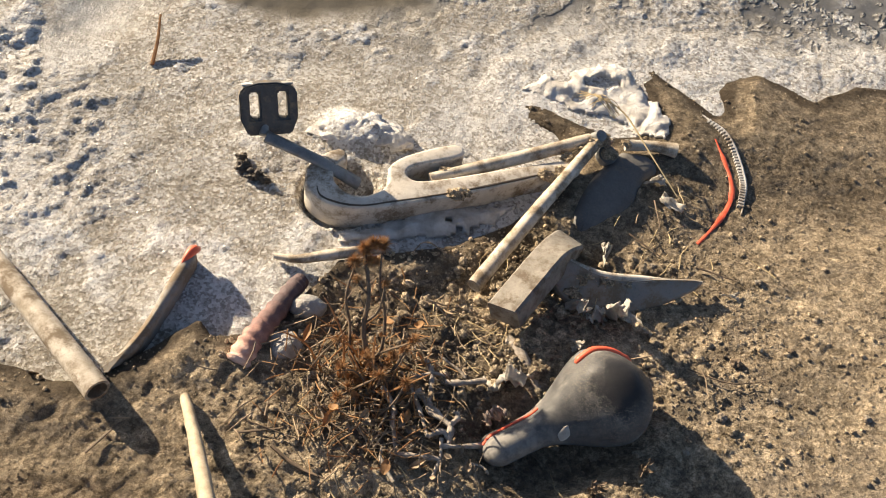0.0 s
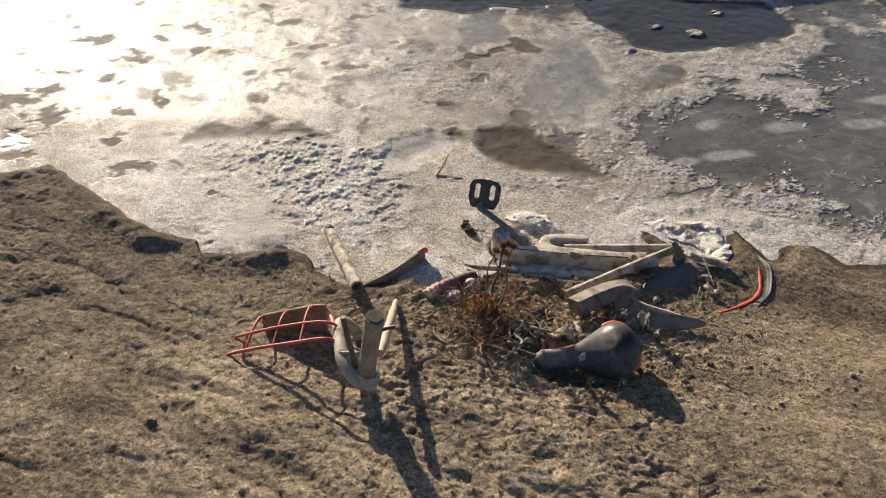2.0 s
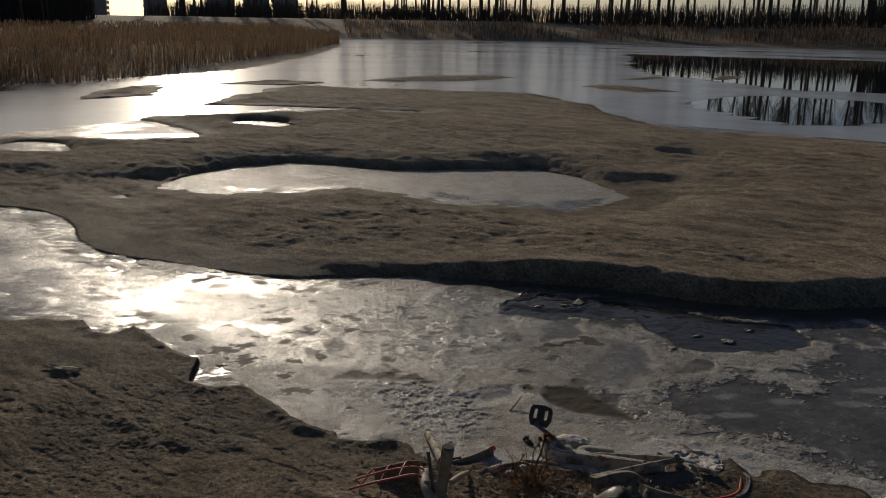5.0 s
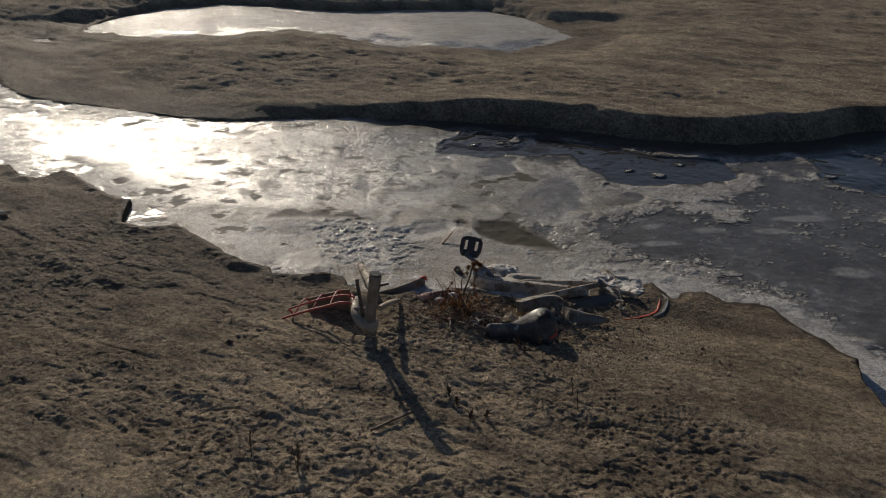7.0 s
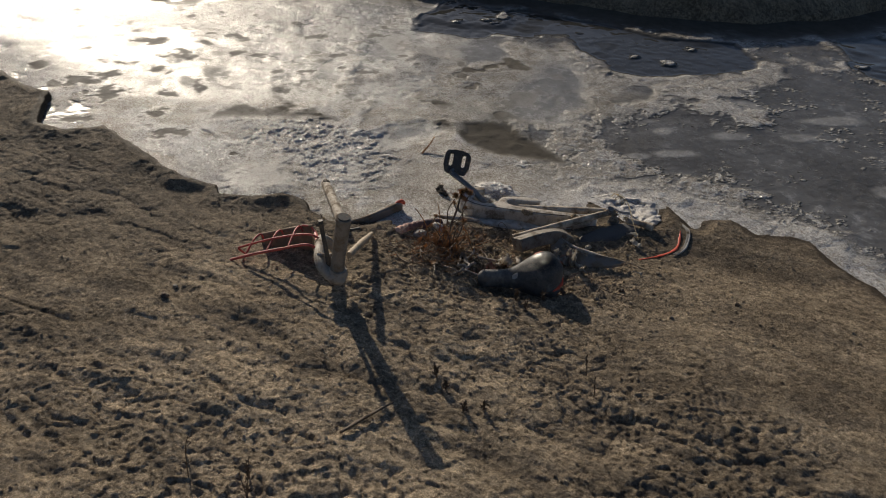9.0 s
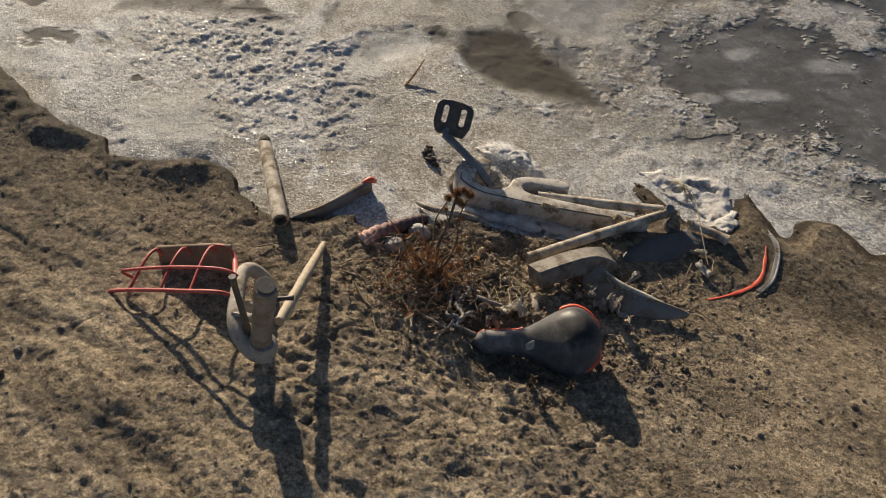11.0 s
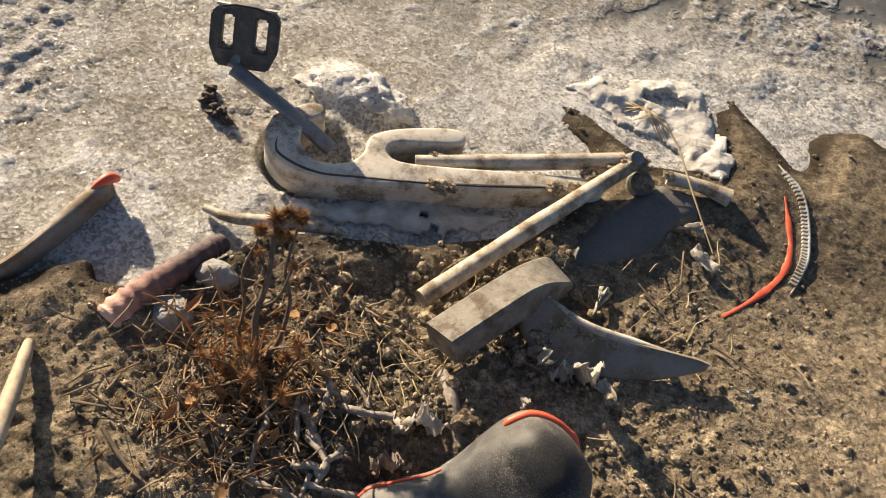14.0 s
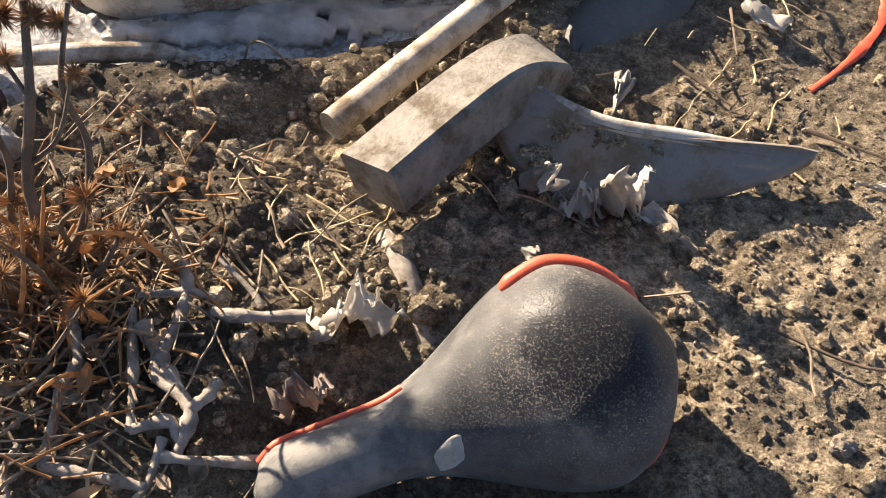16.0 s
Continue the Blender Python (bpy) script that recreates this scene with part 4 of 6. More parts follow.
    dome = smooth(-0.25, 0.5, fbm(x * 36 + n2, y * 36 + n1, 172, 4, 0.75))
    froth = smooth(-0.1, 0.25, signed(FROTH, x + 0.1 * n2, y + 0.1 * n1) + 0.25 * n2) * (1 - lens) * (1 - water) * (1 - hole)
    snow, white = np.maximum(snow * (1 - 0.75 * sheet_), np.maximum(crust, 0.9 * froth) * (1 - water)), np.maximum(0.85 * froth * dome, np.where(crust > 0.2, 0.35 + 0.25 * white + 0.4 * dome * crust, white))
    pale = np.clip(np.maximum(np.maximum(sheet_, cloud), 0.65 * lens) * (1 - hole) * (1 - water), 0, 1)
    silt = np.clip(hole + pits + bank_mud + brown * (1 - lens) * (1 - fleck), 0, 1)
    return np.clip(snow * (1 - hole) * (1 - bank_mud) * (1 - pits), 0, 1), water, silt, white, hole, np.maximum(cover, mound), pale, np.maximum(crust, 0.45 * froth) * dome


def ice_height(x, y, step):
    snow, water, silt, white, hole, cover, pale, crust = ice_masks(x, y)
    z = 0.002 * fbm(x * 1.5, y * 1.5, 101, 3)
    if step < 0.1:
        rough = fbm(x * 20, y * 20, 103, 4, 0.6)
        speckle = lattice(np.round(x / 0.005), np.round(y / 0.005), 107) - 0.5 if step < 0.015 else 1.2 * fbm(x * 60, y * 60, 107, 2)
        outer = smooth(1.3, 1.7, y)
        nubs = np.maximum(fbm(x * 34, y * 34, 113, 3, 0.7), 0) * outer
        z = z + cover * (0.012 + 0.006 * fbm(x * 5, y * 5, 105, 3)) + snow * (0.0014 * rough + (0.0016 + 0.001 * outer) * speckle + 0.0025 * nubs) + cover * white * (0.003 + 0.0022 * rough)
        z = z + crust * (0.0042 + 0.003 * rough) + 0.009 * smooth(-0.05, 0.06, signed(DRIFT, x + 0.03 * rough, y + 0.03 * rough))
        z = z + (0.016 + 0.010 * rough) * smooth(1.05, 0.3, np.hypot((x - 0.065) / 0.085, (y - 1.20) / 0.055)) + (1 - snow) * 0.0012 * fbm(x * 30, y * 30, 109, 2)
        rim = smooth(-0.10, -0.01, signed(OPEN_WATER, x, y)) * (1 - water)
        z = z + rim * 0.010 * np.maximum(fbm(x * 14, y * 14, 111, 3), 0)
        ring = np.hypot(x - 0.05, y - 1.06)
        z = z - 0.03 * smooth(0.076, 0.055, ring)
    return z - 0.006 * water - 0.005 * hole


v, f = nested([(-1.2, 0.46, 1.5, 2.24, 0.005), (-2.2, 0.1, 2.0, 3.5, 0.01), (-4.2, -0.9, 3.6, 4.5, 0.02), (-7.2, -2.1, 3.6, 7.8, 0.06), (-11.7, -12.9, 25.5, 13.5, 0.3)], ice_height)
snow, water, silt, white, hole, cover, pale, crust = ice_masks(v[:, 0], v[:, 1])
ice = tagged(sheet("river_ice", v, f, ice_mat, {"snow": snow, "water": water, "silt": silt, "white": white, "pale": pale}), "grey and white river ice, granular near the bank, with open water", "ice", kind="structure")


def lagoon_material():
    m, n, l, b = material("lagoon_ice")
    at = n.new("ShaderNodeTexCoord").outputs["Object"]
    big, mid = noise_node(n, l, 0.12, 6, 0.6, at), noise_node(n, l, 0.9, 8, 0.65, at)
    lead = n.new("ShaderNodeAttribute")
    lead.attribute_name = "lead"
    cover = calc(n, l, 'SUBTRACT', calc(n, l, 'ADD', big, 0.06), calc(n, l, 'MULTIPLY', lead.outputs["Fac"], 0.4))
    l.new(ramp(n, l, cover, [(0.40, (0.02, 0.024, 0.027)), (0.44, (0.30, 0.31, 0.32)), (0.62, (0.52, 0.53, 0.545))]), b.inputs["Base Color"])
    l.new(ramp(n, l, cover, [(0.40, 0.03), (0.44, 0.2)]), b.inputs["Roughness"])
    b.inputs["IOR"].default_value = 1.32
    bump(n, l, [(mid, 0.03, 0.01)], b)
    return m


v, f = nested([(-47.7, -36.9, 60.3, 59.1, 0.6), (-167.7, -48.9, 180.3, 263.1, 12.0)], lambda x, y, step: np.zeros_like(x))
mid = v[f].mean(1)
f = f[~((mid[:, 0] > -11.7) & (mid[:, 0] < 25.5) & (mid[:, 1] > -12.9) & (mid[:, 1] < 13.5))]
lead = np.zeros(len(v))
for poly in LEADS:
    lead = np.maximum(lead, smooth(-0.3, 0.3, signed(poly, v[:, 0] + 1.2 * fbm(v[:, 0] * 0.2, v[:, 1] * 0.2, 181, 3), v[:, 1] + 1.0 * fbm(v[:, 0] * 0.2, v[:, 1] * 0.2, 185, 3))))
lagoon_ice = tagged(sheet("lagoon_ice", v, f, lagoon_material(), {"lead": lead}), "smooth grey lagoon ice and open water beyond the sand bar", "ice", kind="structure")


def ground_z(x, y):
    return float(ground_height(np.array([x], float), np.array([y], float), 0.01)[0])


# ---- the half-buried bicycle ----
bike = thing("bicycle", "wrecked cream bicycle half sunk in mud and ice", "bicycle", (0.3, 0.95, 0.0))


def onto(name, bm, mat, owner, label="", sharp=50):
    """A part whose mesh is in world places, hung under its owner."""
    ob = part(name, bm, mat, owner, label, True, sharp)
    top = owner
    shift = Vector()
    while top is not None:
        shift += top.location
        top = top.parent
    ob.data.transform(Matrix.Translation(-shift))
    return ob


GUARD = [(-0.012, 1.085), (-0.008, 1.045), (0.025, 1.018), (0.07, 1.012), (0.12, 1.022), (0.16, 1.035), (0.25, 1.07), (0.36, 1.12), (0.455, 1.162),
         (0.448, 1.182), (0.34, 1.145), (0.22, 1.10), (0.175, 1.088), (0.157, 1.097), (0.163, 1.115), (0.20, 1.132), (0.24, 1.150), (0.252, 1.165), (0.235, 1.178),
         (0.19, 1.160), (0.145, 1.133), (0.125, 1.108), (0.127, 1.08), (0.115, 1.056), (0.085, 1.040), (0.055, 1.047), (0.036, 1.068), (0.036, 1.095), (0.052, 1.118), (0.040, 1.133), (0.015, 1.12)]
bm = slab(bmesh.new(), [(x + 0.003, y - 0.010) for x, y in GUARD], 0.0, 0.060, 0.005, 4)
guard = onto("chain_guard", bm, cream, bike, "chalky white hooked chain guard")
crank_eye = (0.08, 1.075, 0.03)
bm = tube(bmesh.new(), [crank_eye, (0.005, 1.085, 0.068), (-0.08, 1.10, 0.092)], [0.013, 0.011, 0.012], 12, 6, flat=0.6)
onto("crank_arm", bm, steel, bike, "dull grey steel crank arm")
onto("chain_stay", tube(bmesh.new(), [(0.20, 1.095, 0.045), (0.35, 1.16, 0.055), (0.478, 1.218, 0.065)], [0.011, 0.012, 0.012], 14, rough=0.06), cream_bare, bike, "scuffed cream chain stay")
onto("seat_stay", tube(bmesh.new(), [(0.492, 1.215, 0.068), (0.39, 1.055, 0.064), (0.285, 0.885, 0.06)], [0.011, 0.0125, 0.0125], 14, rough=0.06), cream_bare, bike, "scuffed cream seat stay")
bm = bmesh.new()
bmesh.ops.create_cone(bm, cap_ends=True, segments=20, radius1=0.014, radius2=0.010, depth=0.026, matrix=pose(0.492, 1.22, 0.072, 20, 10, 0))
onto("axle_nut", bm, steel, bike)
bm = bmesh.new()
bmesh.ops.create_cone(bm, cap_ends=True, segments=28, radius1=0.021, radius2=0.018, depth=0.010, matrix=pose(0.515, 1.205, 0.045, 15, 10, 0))
onto("hub_flange", bm, steel, bike)
onto("axle_stub", tube(bmesh.new(), [(0.55, 1.235, 0.045), (0.60, 1.238, 0.05), (0.645, 1.235, 0.05)], [0.011, 0.010, 0.014], 12), cream_bare, bike, "cream rod end")


# dark bead paints the guard's shadow line; no groove is cut
groove = [(0.012, 1.050), (0.022, 1.024), (0.05, 1.014), (0.09, 1.014), (0.14, 1.030), (0.25, 1.070), (0.36, 1.118), (0.44, 1.152)]
onto("guard_shade_line", tube(bmesh.new(), [(x, y - 0.004, 0.0588) for x, y in groove], [0.001, 0.0022, 0.0026, 0.0024, 0.0022, 0.0024, 0.0026, 0.001], 8, 5, rough=0.3), wet_mud_and_shade, guard, "dark painted shadow line along the guard")


# pedal
def frame_from(origin, along, up):
    x = Vector(along).normalized()
    y = Vector(up).cross(x).normalized()
    z = x.cross(y)
    return Matrix.Translation(origin) @ Matrix((x, y, z)).transposed().to_4x4()


def pedal_part(owner):
    frame_m = frame_from((-0.083, 1.142, 0.112), (0.95, 0.30, -0.05), (0.26, -0.78, 0.57))
    w, h, d = 0.047, 0.042, 0.014
    xs, ys = (-w, -w + 0.016, -0.015, 0.015, w - 0.016, w), (-h, -h + 0.028, h - 0.011, h)
    bm = bmesh.new()
    grid = {}
    for i, x in enumerate(xs):
        for j, y in enumerate(ys):
            cut = 0.011 if i in (0, 5) and j in (0, 3) else 0.0
            for s in (0, 1):
                grid[i, j, s] = bm.verts.new((x - math.copysign(cut, x), y + (0.004 if j == 3 and i in (2, 3) else 0.0), (-d, d)[s] * (0.75 if j == 0 else 1)))
    solid = {(i, j) for i in range(5) for j in range(3)} - {(1, 1), (3, 1)}
    for i, j in solid:
        for s in (0, 1):
            bm.faces.new([grid[a, b, s] for a, b in ((i, j), (i + 1, j), (i + 1, j + 1), (i, j + 1))])
        for (a, b), (e, g), (ni, nj) in (((i, j), (i + 1, j), (i, j - 1)), ((i, j + 1), (i + 1, j + 1), (i, j + 1)), ((i, j), (i, j + 1), (i - 1, j)), ((i + 1, j), (i + 1, j + 1), (i + 1, j))):
            if (ni, nj) not in solid:
                bm.faces.new((grid[a, b, 0], grid[e, g, 0], grid[e, g, 1], grid[a, b, 1]))
    bmesh.ops.recalc_face_normals(bm, faces=bm.faces)
    edges = [e for e in bm.edges if len(e.link_faces) == 2 and e.calc_face_angle(0) > 0.5]
    bmesh.ops.bevel(bm, geom=edges, offset=0.0028, segments=2, affect='EDGES')
    bm.transform(frame_m)
    ped = onto("pedal", bm, dark_plastic, owner, "dark grey plastic platform pedal")
    for x in (-0.028, 0.028):
        bm = bmesh.new()
        bmesh.ops.create_cube(bm, size=1, matrix=frame_m @ Matrix.LocRotScale((x, h + 0.0005, 0), None, (0.026, 0.003, 0.014)))
        onto("reflector", bm, pale_grey, ped, "grey pedal reflector")
    bm = tube(bmesh.new(), [(-0.085, 1.105, 0.088), (-0.085, 1.122, 0.095)], 0.008, 10)
    onto("pedal_axle", bm, steel, ped)


pedal_part(bike)

# rear mudguard stub: a thick bar of rectangular section that bends down at its far end
def strip_bar(path, width, thick, corner=0.004, per=5):
    """A bar of rectangular section along path; each row of it: place, sideways direction."""
    bm = bmesh.new()
    rows = spline([(*p, *s) for p, s in path], per)
    rings = []
    for i, r in enumerate(rows):
        c, s = Vector(r[:3]), Vector(r[3:]).normalized()
        d = (Vector(rows[min(i + 1, len(rows) - 1)][:3]) - Vector(rows[max(i - 1, 0)][:3])).normalized()
        up = s.cross(d).normalized()
        up = up if up.z > 0 else -up
        w, h = width / 2, thick / 2
        ring = [bm.verts.new(c + s * a + up * b) for a, b in ((-w + corner, h), (w - corner, h), (w, h - corner), (w, -h + corner), (w - corner, -h), (-w + corner, -h), (-w, -h + corner), (-w, h - corner))]
        rings.append(ring)
    for a, b in zip(rings, rings[1:]):
        for k in range(8):
            bm.faces.new((a[k], a[(k + 1) % 8], b[(k + 1) % 8], b[k]))
    bm.faces.new(rings[0])
    bm.faces.new(rings[-1])
    return bm


bm = strip_bar([((0.331, 0.826, 0.083), (0.045, -0.024, 0.020)), ((0.370, 0.885, 0.089), (0.046, -0.026, 0.020)), ((0.405, 0.94, 0.084), (0.045, -0.027, 0.018)),
                ((0.428, 0.975, 0.066), (0.045, -0.027, 0.0)), ((0.435, 0.988, 0.045), (0.045, -0.027, 0.0))], 0.052, 0.042)
onto("mudguard", bm, block_mat, bike, "thick grey mudguard stub coated in mud", 30)

# saddle, lying on its side with its sole towards the mud
def saddle_shape(n_len=44, n_side=20):
    """Rings across the saddle from nose to rear, along +x; half widths and crown heights swell at the back."""
    bm = bmesh.new()
    rings = []
    for i in range(n_len + 1):
        u = i / n_len
        x = 0.256 * u
        half = 0.023 + 0.006 * u + 0.046 * float(smooth(0.30, 0.80, np.array(u)))
        if u > 0.80:
            half *= math.sqrt(max(0.0, 1 - ((u - 0.80) / 0.205) ** 2)) * 0.85 + 0.15 * (1 - (u - 0.8) / 0.2)
        if u < 0.09:
            half *= math.sqrt(max(0.02, 1 - ((0.09 - u) / 0.092) ** 2))
        top = 0.040 + 0.030 * float(smooth(0.35, 0.9, np.array(u))) - 0.012 * math.sin(math.pi * min(u / 0.75, 1))
        if u > 0.86:
            top -= 0.030 * ((u - 0.86) / 0.14) ** 2
        if u < 0.08:
            top -= 0.016 * ((0.08 - u) / 0.08) ** 2
        low = -0.018 - 0.010 * float(smooth(0.5, 0.9, np.array(u)))
        ring = []
        for k in range(n_side + 1):
            w = math.pi * k / n_side
            c, s = math.cos(w), math.sin(w)
            ring.append(bm.verts.new((x, half * math.copysign(abs(c) ** 0.75, c), low + (top - low) * s ** 0.75)))
        rings.append(ring)
    for a, b in zip(rings, rings[1:]):
        for k in range(n_side):
            bm.faces.new((a[k], b[k], b[k + 1], a[k + 1]))
        bm.faces.new((a[n_side], b[n_side], b[0], a[0]))
    bm.faces.new(rings[0])
    bm.faces.new(rings[-1])
    rims = [[r[k].co.copy() for r in rings] for k in (2, n_side - 2)]
    return bm, rims


saddle_m = frame_from((0.312, 0.604, 0.072), (0.232, 0.137, 0.034), (0.10, -0.36, 0.82))
bm, rims = saddle_shape()
bm.transform(saddle_m)
saddle = onto("saddle", bm, saddle_mat, bike, "dusty black bicycle saddle lying tilted")
for rim, other in [rims]:
    pts = [tuple(saddle_m @ p) for p in rim]
    back = [tuple(saddle_m @ p) for p in other]
    onto("piping", tube(bmesh.new(), pts[30:44] + back[43:37:-1], [0.003] + [0.006] * 16 + [0.005, 0.004, 0.002], 8, 3), orange, saddle, "orange edge band")
    onto("piping", tube(bmesh.new(), pts[1:18:2], 0.003, 8, 3), orange, saddle, "orange edge band")
bm = bmesh.new()
bmesh.ops.create_icosphere(bm, subdivisions=3, radius=1, matrix=frame_from((0.4192, 0.6390, 0.1070), (0.5, 0.75, 0.55), (0.09, -0.63, 0.77)) @ Matrix.Diagonal((0.013, 0.0075, 0.0016, 1)))
for v_ in bm.verts:
    v_.co += Vector((0.004, 0.002, 0.0)) * noise.noise(v_.co * 160)
onto("white_smear", bm, rag_mat, saddle, "small white plastic smear")
onto("seat_post", tube(bmesh.new(), [(0.395, 0.72, 0.045), (0.365, 0.775, 0.055), (0.345, 0.805, 0.045)], 0.010, 12), root_mat, bike, "mud-caked seat post")

# rear wheel: a red rim and a ribbed tyre edge showing through the mud
def on_mud(points, lift):
    return [(x, y, ground_z(x, y) + lift) for x, y in points]


RIM = spline([(0.728, 1.285), (0.74, 1.245), (0.75, 1.20), (0.748, 1.16), (0.73, 1.118), (0.703, 1.078), (0.672, 1.04)], 4)
onto("wheel_rim", tube(bmesh.new(), on_mud(RIM, 0.0015), [0.0018 + 0.0030 * math.sin(math.pi * k / 24) ** 0.7 + 0.0008 * math.sin(5.3 * k) for k in range(25)], 10, 2, flat=0.3, rough=0.35), orange, bike, "orange wheel rim arc showing through the mud")
TYRE = spline([(0.715, 1.355), (0.745, 1.32), (0.764, 1.275), (0.773, 1.235), (0.777, 1.195), (0.772, 1.16), (0.758, 1.115), (0.735, 1.075), (0.70, 1.03)], 6)
tyre = onto("tyre", tube(bmesh.new(), on_mud(TYRE[:37], 0.002), [0.0012 + 0.0022 * min(1, k / 6, (36 - k) / 10) for k in range(37)], 8, 2), pale_grey, bike, "pale ribbed tyre edge")
for k in range(2, 34):
    (ax, ay), (bx, by) = TYRE[k], TYRE[k + 1]
    along_ = math.atan2(by - ay, bx - ax)
    cx, cy = (ax + bx) / 2 - 0.0055 * math.sin(along_ + math.pi), (ay + by) / 2 + 0.0055 * math.cos(along_ + math.pi)
    bm = bmesh.new()
    bmesh.ops.create_cube(bm, size=1, matrix=pose(cx, cy, ground_z(cx, cy) + 0.002, 0, 0, math.degrees(along_)) @ Matrix.Diagonal((0.0034, 0.010, 0.006, 1)))
    onto("tread_knob", bm, pale_grey, tyre)

# sunken grey sheet of the mudguard between stub and axle, its shade put into the colour
SHELL = [(0.545, 1.225), (0.595, 1.222), (0.612, 1.19), (0.58, 1.15), (0.56, 1.105), (0.50, 1.05), (0.465, 1.03), (0.45, 1.07), (0.49, 1.16)]
onto("mudguard_sheet", slab(bmesh.new(), SHELL, 0.0, 0.026, 0.02, 5, tilt=lambda x, y: 0.012 + 0.05 * (y - 1.03), steps=5), shaded_sheet, bike, "smooth grey mudguard sheet sunk in mud, shade painted into its colour")

# torn pale fender blade beside the block
TAIL = [(0.415, 0.945), (0.485, 0.925), (0.55, 0.928), (0.655, 0.937), (0.605, 0.905), (0.545, 0.882), (0.475, 0.874), (0.435, 0.886), (0.41, 0.91)]
bm = slab(bmesh.new(), TAIL, 0.0, 0.012, 0.004, 4, tilt=lambda x, y: 0.052 + 0.62 * (y - 0.90) + 0.02 * (0.56 - x))
# mud is real dirt; the darker base paints the mudguard stub's shade
onto("fender", bm, muddy_shaded_plastic, bike, "torn pale grey plastic fender")
onto("fender_edge", tube(bmesh.new(), [(0.415, 0.947, 0.085), (0.485, 0.927, 0.078), (0.56, 0.929, 0.077), (0.655, 0.937, 0.074)], [0.004, 0.006, 0.006, 0.002], 8), cream, bike)

# ---- front end: basket, fork tube, stem and lever, standing out of the mud ----
front = thing("handlebar_assembly", "bent pale bicycle handlebar and stem with orange wire basket", "handlebar", (-0.1, 0.33, 0.0))
FORK = [(-0.112, 0.478, 0.03), (-0.128, 0.470, 0.085), (-0.148, 0.452, 0.122), (-0.140, 0.415, 0.145), (-0.105, 0.365, 0.158), (-0.065, 0.315, 0.163), (-0.030, 0.290, 0.155), (0.008, 0.284, 0.142), (0.035, 0.300, 0.135)]
onto("fork_bend", tube(bmesh.new(), FORK, [0.0135, 0.0145, 0.015, 0.015, 0.0155, 0.0165, 0.017, 0.016, 0.012], 16, rough=0.05), grey_pipe, front, "scuffed pale bent fork tube")
onto("fork_leg", tube(bmesh.new(), [(-0.085, 0.345, 0.158), (-0.072, 0.385, 0.115), (-0.070, 0.425, 0.06)], [0.012, 0.0105, 0.010], 14, rough=0.05), grey_pipe, front, "scuffed pale fork leg")
bm = tube(bmesh.new(), [(0.004, 0.304, 0.130), (0.016, 0.302, 0.21), (0.030, 0.300, 0.29), (0.041, 0.298, 0.350)], [0.0215, 0.0195, 0.0205, 0.0215], 20, 5, rough=0.03)
stem = onto("stem", bm, grey_rubber, front, "upright brown stem stub")
# dark disc puts the shade of the stem's end into colour
onto("stem_cap", tube(bmesh.new(), [(0.0405, 0.298, 0.346), (0.0415, 0.298, 0.353)], 0.0165, 18, 2), dark_plastic, stem, "cut end of the stem, painted dark for its shade")
onto("stem_collar", tube(bmesh.new(), [(0.002, 0.304, 0.126), (0.005, 0.304, 0.134), (0.007, 0.304, 0.141), (0.009, 0.303, 0.149), (0.011, 0.303, 0.158), (0.012, 0.303, 0.165)], [0.028, 0.0305, 0.0275, 0.0305, 0.0275, 0.024], 20, 4), grey_pipe, front, "ribbed grey collar")
onto("bolt", tube(bmesh.new(), [(0.040, 0.312, 0.300), (0.058, 0.322, 0.306), (0.072, 0.330, 0.310)], [0.006, 0.004, 0.005], 8), dark_plastic, front)
onto("brake_lever", tube(bmesh.new(), [(-0.018, 0.300, 0.15), (-0.030, 0.304, 0.21), (-0.044, 0.307, 0.27), (-0.050, 0.308, 0.303)], [0.008, 0.0065, 0.006, 0.007], 12), dark_plastic, front, "dark brake lever")
onto("lever_bracket", strip_bar([((-0.060, 0.318, 0.178), (0.6, 0.5, 0)), ((-0.030, 0.322, 0.185), (0.6, 0.5, 0)), ((0.0, 0.322, 0.172), (0.6, 0.5, 0))], 0.026, 0.007, 0.002), pale_grey, front, "bent pale bracket")
onto("handle_rod", tube(bmesh.new(), [(0.024, 0.340, 0.195), (0.004, 0.39, 0.176), (-0.045, 0.50, 0.127), (-0.085, 0.59, 0.085), (-0.112, 0.646, 0.056)], [0.0095, 0.0108, 0.0105, 0.009, 0.007], 14, rough=0.16), wood, front, "bleached tapering rod")
basket = onto("basket", tube(bmesh.new(), [(-0.372, 0.262, 0.030), (-0.382, 0.268, 0.055), (-0.366, 0.278, 0.066), (-0.29, 0.296, 0.105), (-0.20, 0.316, 0.147), (-0.150, 0.328, 0.170), (-0.120, 0.342, 0.173), (-0.100, 0.358, 0.155)], 0.0043, 10), red_wire, front, "orange wire basket frame")
onto("wire", tube(bmesh.new(), [(-0.375, 0.330, 0.050), (-0.390, 0.318, 0.072), (-0.375, 0.324, 0.083), (-0.29, 0.348, 0.127), (-0.20, 0.374, 0.164), (-0.155, 0.390, 0.172), (-0.128, 0.398, 0.160), (-0.115, 0.400, 0.135)], 0.0035, 10), red_wire, basket)
FAR_A, FAR_B = Vector((-0.365, 0.384, 0.096)), Vector((-0.222, 0.434, 0.156))
NEAR_A, NEAR_B = Vector((-0.366, 0.278, 0.066)), Vector((-0.150, 0.328, 0.170))
